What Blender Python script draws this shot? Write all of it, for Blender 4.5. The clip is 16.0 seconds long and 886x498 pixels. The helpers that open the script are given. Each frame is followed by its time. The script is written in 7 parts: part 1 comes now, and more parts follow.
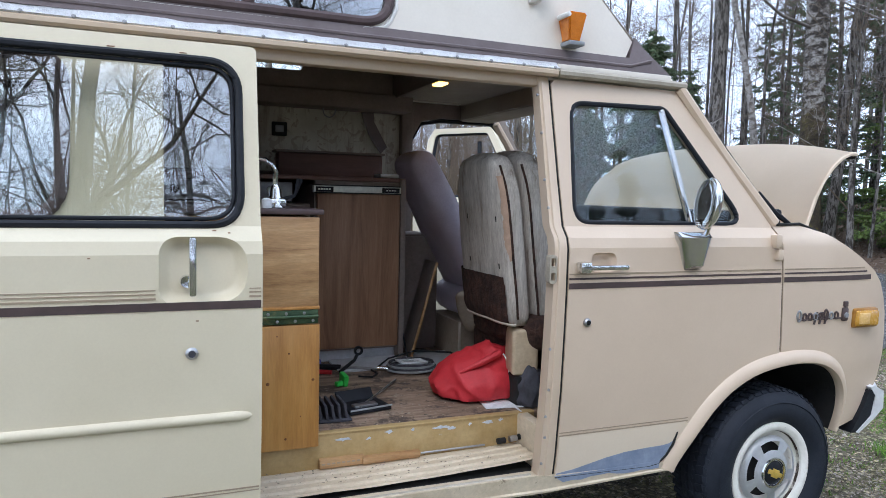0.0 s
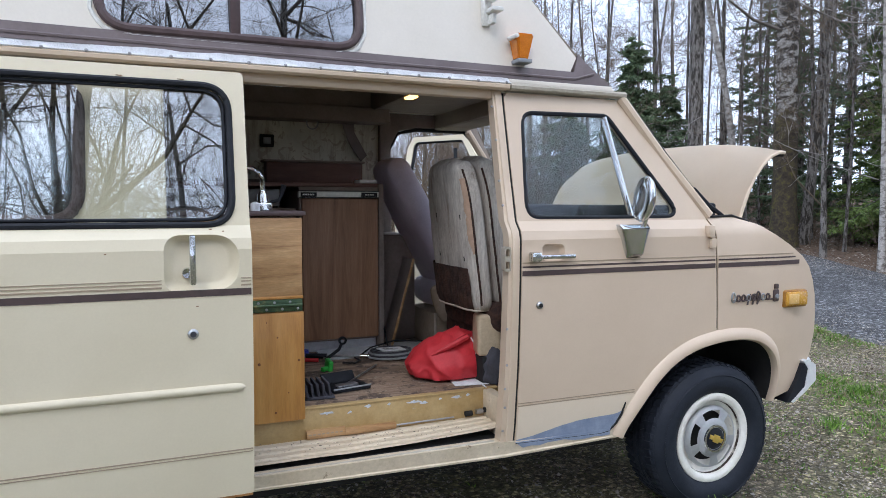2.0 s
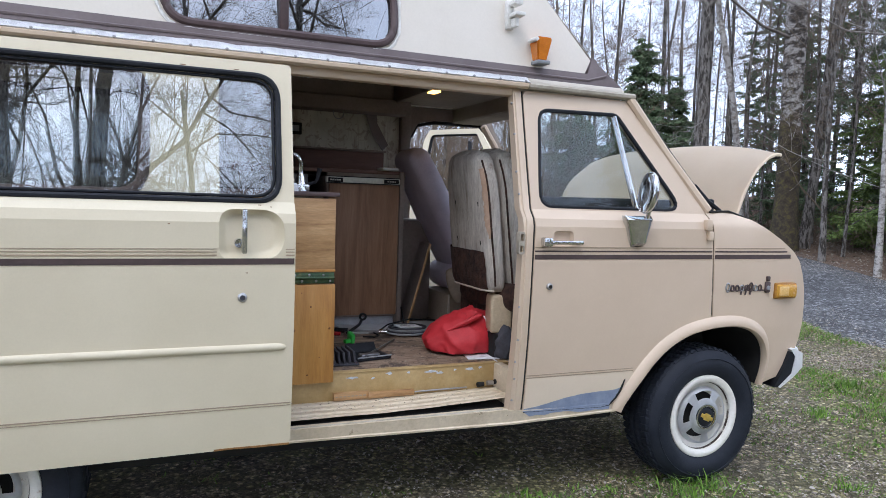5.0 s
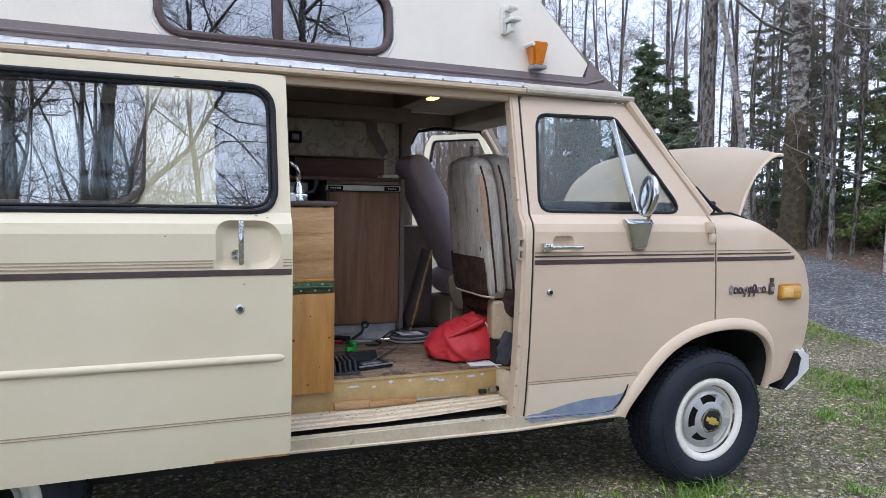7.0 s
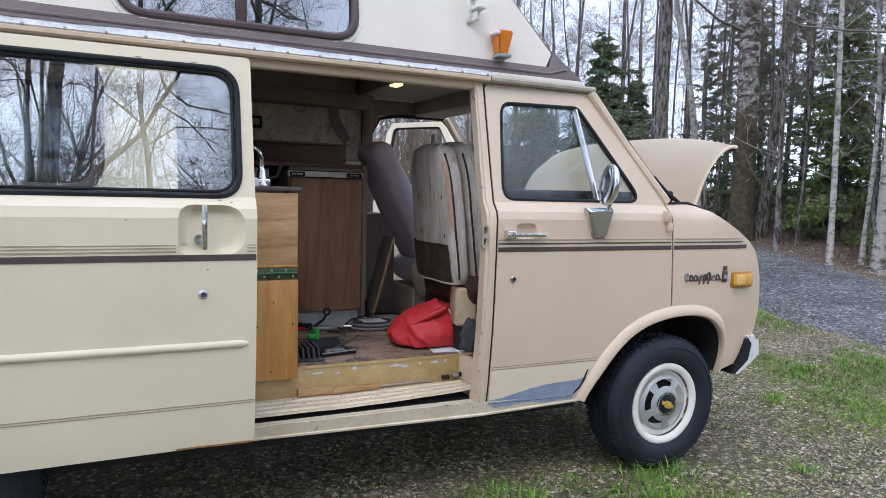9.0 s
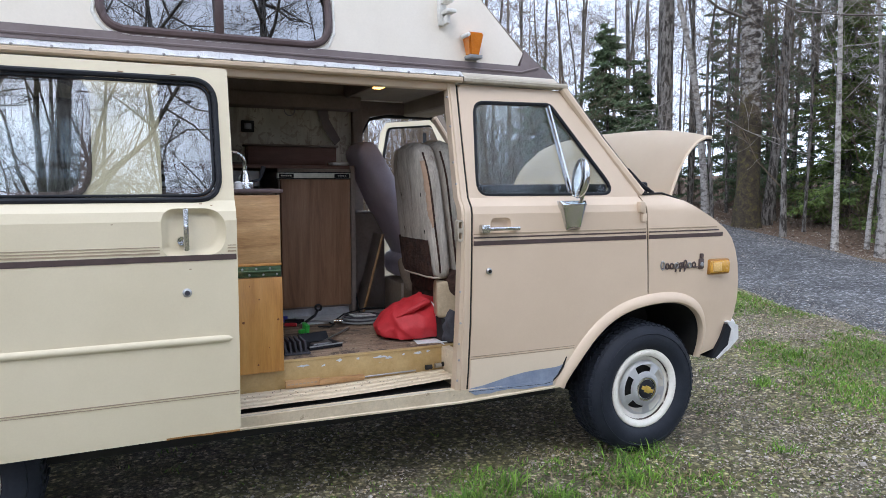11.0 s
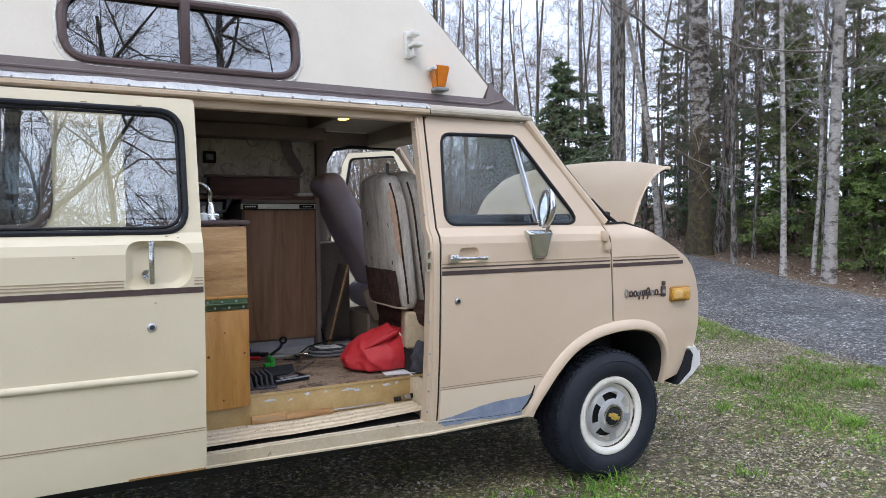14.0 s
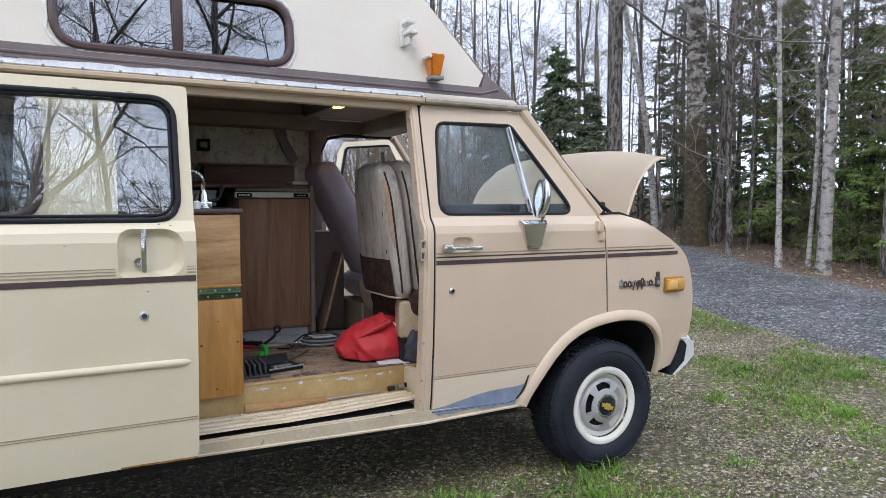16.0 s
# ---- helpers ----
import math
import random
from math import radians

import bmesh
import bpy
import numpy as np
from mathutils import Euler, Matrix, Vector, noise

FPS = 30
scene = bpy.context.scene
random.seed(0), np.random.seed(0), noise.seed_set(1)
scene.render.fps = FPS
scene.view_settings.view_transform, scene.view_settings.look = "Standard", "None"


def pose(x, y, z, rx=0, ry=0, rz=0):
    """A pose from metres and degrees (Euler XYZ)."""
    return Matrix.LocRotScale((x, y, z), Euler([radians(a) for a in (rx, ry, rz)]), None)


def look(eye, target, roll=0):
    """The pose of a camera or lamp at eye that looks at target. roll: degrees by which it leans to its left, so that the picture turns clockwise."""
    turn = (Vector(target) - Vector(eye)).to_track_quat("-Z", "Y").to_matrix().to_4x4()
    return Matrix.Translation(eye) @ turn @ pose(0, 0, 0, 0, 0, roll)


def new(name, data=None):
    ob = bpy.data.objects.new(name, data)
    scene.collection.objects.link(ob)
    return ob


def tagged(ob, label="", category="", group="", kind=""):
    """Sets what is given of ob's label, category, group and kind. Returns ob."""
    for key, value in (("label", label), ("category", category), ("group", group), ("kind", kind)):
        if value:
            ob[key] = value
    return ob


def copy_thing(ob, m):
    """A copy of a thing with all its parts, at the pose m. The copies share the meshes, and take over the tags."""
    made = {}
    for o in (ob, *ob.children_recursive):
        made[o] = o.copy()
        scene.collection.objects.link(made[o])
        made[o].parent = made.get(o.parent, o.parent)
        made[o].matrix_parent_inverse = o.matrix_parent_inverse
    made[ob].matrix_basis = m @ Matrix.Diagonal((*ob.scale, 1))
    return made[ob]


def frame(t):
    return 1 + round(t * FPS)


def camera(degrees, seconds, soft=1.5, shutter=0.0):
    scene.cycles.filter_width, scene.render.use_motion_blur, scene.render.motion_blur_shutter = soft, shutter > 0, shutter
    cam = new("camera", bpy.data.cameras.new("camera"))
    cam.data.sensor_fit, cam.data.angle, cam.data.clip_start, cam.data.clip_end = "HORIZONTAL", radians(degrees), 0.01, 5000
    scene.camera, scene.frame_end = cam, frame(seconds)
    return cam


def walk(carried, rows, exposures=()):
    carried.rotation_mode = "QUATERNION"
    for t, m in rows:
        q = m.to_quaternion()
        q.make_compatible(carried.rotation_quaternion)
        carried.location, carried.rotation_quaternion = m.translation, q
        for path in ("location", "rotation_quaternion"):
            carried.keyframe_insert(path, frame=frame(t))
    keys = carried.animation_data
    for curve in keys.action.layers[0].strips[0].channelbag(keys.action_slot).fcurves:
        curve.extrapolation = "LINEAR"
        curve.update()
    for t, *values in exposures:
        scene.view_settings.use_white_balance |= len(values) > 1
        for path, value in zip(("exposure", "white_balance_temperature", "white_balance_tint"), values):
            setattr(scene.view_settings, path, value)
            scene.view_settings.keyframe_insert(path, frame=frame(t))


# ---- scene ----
cam = camera(65.4, 16.0, 0.75)
PATH = [
    (0, (-2.377, -2.111, 1.484), (-1.629, -0.263, 1.33), 1.4),
    (0.5, (-2.504, -2.176, 1.471), (-1.684, -0.367, 1.241), 2.3),
    (1, (-2.468, -2.325, 1.459), (-1.678, -0.498, 1.262), 1.6),
    (1.5, (-2.416, -2.449, 1.448), (-1.666, -0.606, 1.252), 0.8),
    (2, (-2.41, -2.47, 1.462), (-1.645, -0.627, 1.327), 0.1),
    (2.5, (-2.412, -2.462, 1.461), (-1.687, -0.604, 1.311), -0.6),
    (3, (-2.409, -2.525, 1.465), (-1.726, -0.654, 1.281), -0.2),
    (3.5, (-2.478, -2.583, 1.439), (-1.58, -0.801, 1.29), 0.9),
    (4, (-2.583, -2.662, 1.432), (-1.75, -0.855, 1.241), 2.5),
    (4.2, (-2.596, -2.688, 1.421), (-1.835, -0.847, 1.24), 2.2),
    (6.3, (-2.55, -2.69, 1.437), (-1.783, -0.847, 1.309), 1.7),
    (6.5, (-2.547, -2.691, 1.433), (-1.786, -0.848, 1.281), 1.2),
    (7, (-2.544, -2.692, 1.44), (-1.806, -0.838, 1.3), 1.0),
    (7.5, (-2.548, -2.679, 1.434), (-1.825, -0.82, 1.284), 0.8),
    (8, (-2.549, -2.664, 1.445), (-1.739, -0.842, 1.289), 1.3),
    (8.5, (-2.571, -2.681, 1.434), (-1.763, -0.859, 1.275), 1.3),
    (9, (-2.582, -2.691, 1.429), (-1.729, -0.89, 1.261), 1.6),
    (9.2, (-2.582, -2.708, 1.437), (-1.75, -0.896, 1.283), 0.8),
    (11.3, (-2.472, -2.893, 1.438), (-1.657, -1.076, 1.252), -0.1),
    (11.5, (-2.481, -2.872, 1.438), (-1.602, -1.086, 1.243), 0.3),
    (12, (-2.493, -2.863, 1.439), (-1.584, -1.095, 1.223), -0.0),
    (12.5, (-2.493, -2.854, 1.436), (-1.576, -1.089, 1.219), -0.2),
    (13, (-2.508, -2.853, 1.446), (-1.571, -1.095, 1.271), 0.3),
    (13.5, (-2.522, -2.867, 1.437), (-1.604, -1.099, 1.269), -0.1),
    (14, (-2.527, -2.867, 1.443), (-1.602, -1.097, 1.347), -0.3),
    (14.5, (-2.525, -2.858, 1.443), (-1.575, -1.101, 1.33), -0.3),
    (15, (-2.526, -2.862, 1.441), (-1.567, -1.11, 1.337), -0.0),
    (15.5, (-2.519, -2.855, 1.448), (-1.57, -1.097, 1.353), 0.2),
    (16, (-2.515, -2.864, 1.442), (-1.581, -1.1, 1.316), -0.0),
]
walk(cam, [(t, look(eye, target, roll)) for t, eye, target, roll in PATH],
     [(0, 0.20, 5980, 12), (0.5, 0.14, 6080, 12), (3.5, 0.18, 6150, 15), (9.2, 0.20, 6150, 15), (11.3, 0.24, 6300, 14), (13, 0.21, 6350, 14), (16, 0.18, 6420, 14)])

# ---- light ----
world = bpy.data.worlds.new("sky"); scene.world = world
world.use_nodes = True
wn, wl = world.node_tree.nodes, world.node_tree.links
bg = wn["Background"]
skyt = wn.new("ShaderNodeTexSky"); skyt.sky_type = "NISHITA"; skyt.sun_disc = False
skyt.sun_elevation, skyt.sun_rotation = radians(48), radians(200)
skyt.air_density, skyt.dust_density = 1.2, 4.0
hsv = wn.new("ShaderNodeHueSaturation"); hsv.inputs["Saturation"].default_value = 0.3
wl.new(skyt.outputs[0], hsv.inputs["Color"])
veil = wn.new("ShaderNodeMixRGB"); veil.inputs[0].default_value = 0.7
veil.inputs[2].default_value = (11.9, 13.9, 17.0, 1)
wl.new(hsv.outputs[0], veil.inputs[1]); wl.new(veil.outputs[0], bg.inputs[0])
bg.inputs[1].default_value = 0.14
sun = new("sun", bpy.data.lights.new("sun", "SUN"))
sun.data.energy, sun.data.angle, sun.data.color = 0.9, radians(25), (1, 0.96, 0.9)
sun.matrix_world = look((-6, -8, 12), (0, 0, 0))

# ---- materials ----
def nodes_of(name):
    m = bpy.data.materials.new(name); m.use_nodes = True
    n, l = m.node_tree.nodes, m.node_tree.links
    return m, n, l, n["Principled BSDF"]

def ramp_of(n, l, src, stops):
    r = n.new("ShaderNodeValToRGB"); e = r.color_ramp.elements
    while len(e) < len(stops): e.new(0.5)
    for el, (p, c) in zip(e, stops): el.position, el.color = p, (*c, 1)
    l.new(src, r.inputs[0]); return r.outputs[0]

def noise_of(n, l, scale, detail=6, rough=0.6, stretch=None, distort=0.0):
    tc = n.new("ShaderNodeTexCoord"); src = tc.outputs["Object"]
    if stretch:
        mp = n.new("ShaderNodeMapping"); mp.inputs["Scale"].default_value = stretch
        l.new(src, mp.inputs[0]); src = mp.outputs[0]
    t = n.new("ShaderNodeTexNoise")
    t.inputs["Scale"].default_value, t.inputs["Detail"].default_value = scale, detail
    t.inputs["Roughness"].default_value, t.inputs["Distortion"].default_value = rough, distort
    l.new(src, t.inputs["Vector"]); return t.outputs["Fac"]

def mix_of(n, l, fac, a, b, mode="MIX"):
    m = n.new("ShaderNodeMixRGB"); m.blend_type = mode
    for i, v in enumerate((fac, a, b)):
        if isinstance(v, (int, float)): m.inputs[i].default_value = v
        elif isinstance(v, tuple): m.inputs[i].default_value = (*v, 1)
        else: l.new(v, m.inputs[i])
    return m.outputs[0]

def surf(name, stops, scale=4.0, rough=0.6, metal=0.0, bump=0.15, bscale=60.0, stretch=None, grain=0.15, spots=None, coat=0.0, distort=0.0, depth=0.01, rvar=0.15):
    """A surface: broad variation in colour, fine grain, bump and, where given, stains (scale, threshold, colour)."""
    m, n, l, b = nodes_of(name)
    col = ramp_of(n, l, noise_of(n, l, scale, 8, 0.65, stretch, distort), stops)
    fine = noise_of(n, l, bscale, 5, 0.7, stretch)
    if grain:
        g = ramp_of(n, l, fine, [(0.25, (1 - grain,) * 3), (0.75, (1 + grain,) * 3)])
        col = mix_of(n, l, 1.0, col, g, "MULTIPLY")
    if spots:
        for sc, th, c in spots:
            f = ramp_of(n, l, noise_of(n, l, sc, 8, 0.72, None, 0.3), [(th, (0, 0, 0)), (th + 0.06, (1, 1, 1))])
            col = mix_of(n, l, f, col, c)
    l.new(col, b.inputs["Base Color"])
    rr = n.new("ShaderNodeMapRange"); rr.inputs[3].default_value, rr.inputs[4].default_value = max(rough - rvar, 0.03), min(rough + rvar, 1)
    l.new(noise_of(n, l, scale * 2.3, 6), rr.inputs[0]); l.new(rr.outputs[0], b.inputs["Roughness"])
    b.inputs["Metallic"].default_value = metal
    b.inputs["Coat Weight"].default_value = coat
    if bump:
        bp = n.new("ShaderNodeBump"); bp.inputs["Strength"].default_value, bp.inputs["Distance"].default_value = bump, depth
        l.new(fine, bp.inputs["Height"]); l.new(bp.outputs[0], b.inputs["Normal"])
    return m

def glass_of(name, tint, base_gloss, rough=0.0):
    m, n, l, b = nodes_of(name); n.remove(b)
    out = n["Material Output"]
    tr = n.new("ShaderNodeBsdfTransparent"); tr.inputs[0].default_value = (*tint, 1)
    gl = n.new("ShaderNodeBsdfGlossy"); gl.inputs["Roughness"].default_value, gl.inputs["Color"].default_value = rough, (0.93, 0.96, 1.0, 1)
    fr = n.new("ShaderNodeLayerWeight"); fr.inputs["Blend"].default_value = 0.5
    pw = n.new("ShaderNodeMath"); pw.operation = "POWER"; pw.inputs[1].default_value = 5.0
    l.new(fr.outputs["Facing"], pw.inputs[0])
    ad = n.new("ShaderNodeMath"); ad.operation = "MULTIPLY_ADD"; ad.inputs[1].default_value, ad.inputs[2].default_value = 1 - base_gloss, base_gloss
    l.new(pw.outputs[0], ad.inputs[0])
    mx = n.new("ShaderNodeMixShader")
    l.new(ad.outputs[0], mx.inputs[0]); l.new(tr.outputs[0], mx.inputs[1]); l.new(gl.outputs[0], mx.inputs[2]); l.new(mx.outputs[0], out.inputs[0])
    return m

M_PAINT = surf("cream_paint", [(0.3, (0.605, 0.472, 0.342)), (0.7, (0.655, 0.517, 0.383))], 2.2, 0.42, bump=0.012, bscale=140, grain=0.025, spots=[(26, 0.745, (0.30, 0.16, 0.07))], coat=0.12)
M_DOOR = surf("faded_cream_paint", [(0.3, (0.645, 0.567, 0.405)), (0.7, (0.695, 0.617, 0.45))], 2.0, 0.45, bump=0.012, bscale=140, grain=0.025, spots=[(30, 0.76, (0.28, 0.14, 0.06))], coat=0.1)
# cream lightened to carry the sky light on the hood; also lower door panel
M_HOOD = surf("brightened_cream_paint", [(0.3, (0.70, 0.575, 0.43)), (0.7, (0.76, 0.635, 0.485))], 2.0, 0.5, bump=0.012, bscale=140, grain=0.025, spots=[(26, 0.76, (0.40, 0.26, 0.14))])
M_TOP = surf("white_fibreglass", [(0.3, (0.675, 0.62, 0.53)), (0.7, (0.735, 0.68, 0.595))], 3, 0.5, bump=0.02, bscale=90, grain=0.03, spots=[(14, 0.77, (0.55, 0.45, 0.34))])
M_BAND = surf("brown_trim_paint", [(0.3, (0.135, 0.105, 0.105)), (0.7, (0.185, 0.15, 0.15))], 5, 0.55, bump=0.03, grain=0.08)
M_STRIPE = surf("dark_brown_tape", [(0.3, (0.055, 0.035, 0.032)), (0.7, (0.085, 0.055, 0.05))], 12, 0.5, bump=0, grain=0.1)
M_LINE = surf("tan_tape", [(0.3, (0.31, 0.235, 0.16)), (0.7, (0.39, 0.305, 0.21))], 12, 0.5, bump=0, grain=0.1)
M_PRIMER = surf("blue_grey_primer", [(0.3, (0.19, 0.235, 0.33)), (0.7, (0.29, 0.335, 0.43))], 16, 0.7, bump=0.1, grain=0.12, spots=[(30, 0.66, (0.46, 0.38, 0.28))])
M_FOIL = surf("silver_foil_tape", [(0.3, (0.62, 0.63, 0.64)), (0.7, (0.86, 0.87, 0.88))], 14, 0.36, 0.45, bump=0.7, bscale=38, grain=0.1, depth=0.02)
M_CHROME = surf("chrome", [(0.3, (0.62, 0.63, 0.64)), (0.7, (0.72, 0.73, 0.74))], 20, 0.1, 1.0, bump=0, grain=0.05, rvar=0.06)
M_BUMPER = surf("worn_bright_chrome", [(0.3, (0.78, 0.78, 0.79)), (0.7, (0.88, 0.88, 0.89))], 16, 0.32, 0.35, bump=0.02, grain=0.05, spots=[(40, 0.72, (0.35, 0.30, 0.26))])
M_RUBBER = surf("black_rubber", [(0.3, (0.006, 0.007, 0.010)), (0.7, (0.015, 0.017, 0.022))], 10, 0.6, bump=0.1)
M_TYRE = surf("tyre_rubber", [(0.3, (0.009, 0.012, 0.019)), (0.7, (0.020, 0.024, 0.034))], 7, 0.65, bump=0.15, bscale=120, grain=0.15, spots=[(9, 0.66, (0.05, 0.048, 0.046))])
for mt in (M_RUBBER, M_TYRE): mt.node_tree.nodes["Principled BSDF"].inputs["Specular IOR Level"].default_value = 0.28
# near-black; also paints the shade of gaps and hollows
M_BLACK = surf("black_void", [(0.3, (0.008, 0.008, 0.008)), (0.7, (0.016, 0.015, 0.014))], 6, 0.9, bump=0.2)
M_WHEEL = surf("white_wheel_paint", [(0.3, (0.72, 0.69, 0.61)), (0.7, (0.84, 0.81, 0.74))], 9, 0.5, bump=0.1, grain=0.08, spots=[(16, 0.63, (0.50, 0.40, 0.28)), (30, 0.66, (0.12, 0.07, 0.04))])
M_SILVER = surf("silver_wheel_centre", [(0.3, (0.64, 0.645, 0.65)), (0.7, (0.74, 0.745, 0.75))], 12, 0.38, 0.25, bump=0.06, grain=0.08)
M_GOLD = surf("gold_plate", [(0.3, (0.62, 0.42, 0.08)), (0.7, (0.72, 0.5, 0.12))], 20, 0.35, 0.5, bump=0)
M_AMBER = surf("amber_plastic", [(0.3, (0.62, 0.17, 0.012)), (0.7, (0.75, 0.24, 0.02))], 30, 0.2, bump=0.25, bscale=220, coat=0.5, depth=0.004)
M_AMBER2 = surf("faded_amber_plastic", [(0.3, (0.55, 0.27, 0.03)), (0.7, (0.66, 0.36, 0.06))], 30, 0.25, bump=0.3, bscale=200, coat=0.4, depth=0.004)
M_AMBERD = surf("dark_amber_plastic", [(0.3, (0.30, 0.13, 0.015)), (0.7, (0.40, 0.19, 0.03))], 30, 0.35, bump=0.1)
M_AMBERP = surf("pale_amber_plastic", [(0.3, (0.70, 0.42, 0.13)), (0.7, (0.78, 0.50, 0.18))], 40, 0.25, bump=0.3, bscale=200, coat=0.4, depth=0.004)
M_GREYP = surf("grey_plastic", [(0.3, (0.22, 0.23, 0.24)), (0.7, (0.30, 0.31, 0.32))], 10, 0.5, bump=0.05)
M_WHITEP = surf("white_plastic", [(0.3, (0.66, 0.65, 0.61)), (0.7, (0.76, 0.75, 0.71))], 10, 0.5, bump=0.04)
M_MAROON = surf("maroon_window_frame", [(0.3, (0.060, 0.036, 0.036)), (0.7, (0.095, 0.062, 0.06))], 9, 0.5, bump=0.05)
M_REDWOOD = surf("reddish_brown_laminate", [(0.3, (0.12, 0.058, 0.045)), (0.7, (0.19, 0.10, 0.08))], 6, 0.55, bump=0.05, stretch=(0.6, 1, 4), grain=0.12)
M_PINE = surf("varnished_pine", [(0.3, (0.33, 0.14, 0.03)), (0.5, (0.47, 0.225, 0.055)), (0.7, (0.56, 0.30, 0.09))], 3.0, 0.42, bump=0.06, bscale=40, stretch=(5, 1, 0.5), grain=0.12, coat=0.2, spots=[(11, 0.745, (0.16, 0.055, 0.012))])
M_OAK = surf("oak_veneer", [(0.3, (0.24, 0.12, 0.045)), (0.45, (0.40, 0.225, 0.095)), (0.55, (0.46, 0.27, 0.12)), (0.7, (0.56, 0.35, 0.17))], 3.2, 0.5, bump=0.06, bscale=40, stretch=(0.8, 1, 6), grain=0.2, coat=0.1, distort=0.6)
M_WALNUT = surf("walnut_veneer", [(0.3, (0.17, 0.085, 0.045)), (0.5, (0.29, 0.15, 0.08)), (0.7, (0.39, 0.22, 0.125))], 4.0, 0.5, bump=0.05, bscale=45, stretch=(5, 1, 0.35), grain=0.16, distort=0.7)
M_PLY = surf("worn_plywood_floor", [(0.25, (0.10, 0.066, 0.046)), (0.5, (0.24, 0.165, 0.112)), (0.75, (0.40, 0.30, 0.22))], 5.0, 0.85, bump=0.25, bscale=50, stretch=(0.7, 7, 1), grain=0.25, spots=[(6, 0.50, (0.085, 0.06, 0.045)), (22, 0.61, (0.36, 0.30, 0.24)), (45, 0.66, (0.05, 0.035, 0.03))])
M_RISER = surf("scuffed_yellow_metal", [(0.3, (0.36, 0.23, 0.08)), (0.7, (0.50, 0.36, 0.17))], 7, 0.6, bump=0.1, grain=0.12, spots=[(13, 0.66, (0.55, 0.57, 0.6)), (8, 0.69, (0.16, 0.085, 0.03))])
M_TREAD = surf("dirty_cream_step", [(0.3, (0.52, 0.42, 0.29)), (0.7, (0.66, 0.56, 0.41))], 6, 0.65, bump=0.12, grain=0.14, spots=[(10, 0.63, (0.18, 0.12, 0.07)), (36, 0.64, (0.12, 0.08, 0.05))])
M_HEAD = surf("grey_headliner", [(0.3, (0.27, 0.235, 0.20)), (0.7, (0.35, 0.31, 0.265))], 4, 0.9, bump=0.3, bscale=200)
M_DARKIN = surf("dark_brown_lining", [(0.3, (0.20, 0.16, 0.138)), (0.7, (0.285, 0.235, 0.205))], 4, 0.85, bump=0.2)
M_FRIDGE_TRIM = surf("cream_metal_trim", [(0.3, (0.60, 0.61, 0.55)), (0.7, (0.72, 0.73, 0.66))], 10, 0.35, 0.1, bump=0.02)
M_VINYL = surf("lavender_grey_vinyl", [(0.3, (0.45, 0.39, 0.47)), (0.7, (0.58, 0.52, 0.60))], 6, 0.55, bump=0.12, bscale=150)
M_TANV = surf("tan_carpeted_panel", [(0.3, (0.30, 0.235, 0.17)), (0.7, (0.39, 0.315, 0.235))], 6, 0.8, bump=0.2)
M_WORN = surf("worn_pale_seat_backing", [(0.32, (0.20, 0.15, 0.115)), (0.45, (0.44, 0.395, 0.345)), (0.72, (0.66, 0.615, 0.555))], 7, 0.92, bump=0.4, bscale=60, stretch=(2.5, 2.5, 0.4), grain=0.3, distort=0.2)
M_TANW = surf("worn_tan_upholstery", [(0.3, (0.36, 0.23, 0.155)), (0.7, (0.48, 0.34, 0.25))], 5, 0.9, bump=0.3)
M_CREAMV = surf("cream_vinyl_piping", [(0.3, (0.45, 0.39, 0.31)), (0.7, (0.54, 0.48, 0.40))], 8, 0.7, bump=0.15)
M_VELVET = surf("dark_brown_velvet", [(0.35, (0.016, 0.007, 0.005)), (0.65, (0.085, 0.04, 0.028))], 16, 0.95, bump=0.8, bscale=40, distort=1.2, grain=0.3, depth=0.03)
M_RED = surf("red_nylon_cloth", [(0.3, (0.46, 0.018, 0.026)), (0.7, (0.60, 0.034, 0.044))], 6, 0.6, bump=0.12, bscale=90, grain=0.08)
M_JUG = surf("beige_plastic_jug", [(0.3, (0.46, 0.36, 0.24)), (0.7, (0.55, 0.445, 0.31))], 7, 0.5, bump=0.05)
M_PAPER = surf("white_paper", [(0.3, (0.68, 0.69, 0.71)), (0.7, (0.78, 0.79, 0.8))], 9, 0.8, bump=0.1)
M_STEEL = surf("tool_steel", [(0.3, (0.34, 0.34, 0.35)), (0.7, (0.5, 0.5, 0.51))], 18, 0.35, 0.9, bump=0.05)
M_GREEN = surf("bright_green_plastic", [(0.3, (0.03, 0.42, 0.05)), (0.7, (0.05, 0.55, 0.08))], 20, 0.4, bump=0)
M_BRASS = surf("green_aged_brass", [(0.3, (0.035, 0.075, 0.045)), (0.55, (0.08, 0.12, 0.06)), (0.75, (0.34, 0.27, 0.11))], 22, 0.45, 0.6, bump=0.15)
M_RAIL = surf("greyish_sliding_rail", [(0.3, (0.33, 0.29, 0.22)), (0.7, (0.46, 0.41, 0.33))], 10, 0.5, bump=0.08, grain=0.12, spots=[(14, 0.66, (0.16, 0.10, 0.06))])
M_GREYFAB = surf("charcoal_cloth", [(0.3, (0.03, 0.03, 0.037)), (0.7, (0.07, 0.07, 0.085))], 14, 0.9, bump=0.3)
M_GREYM = surf("pale_grey_panel", [(0.3, (0.46, 0.47, 0.49)), (0.7, (0.60, 0.61, 0.63))], 10, 0.6, bump=0.05, spots=[(9, 0.66, (0.2, 0.19, 0.18))])
M_LAMP = nodes_of("lamp_glow")[0]
_b = M_LAMP.node_tree.nodes["Principled BSDF"]
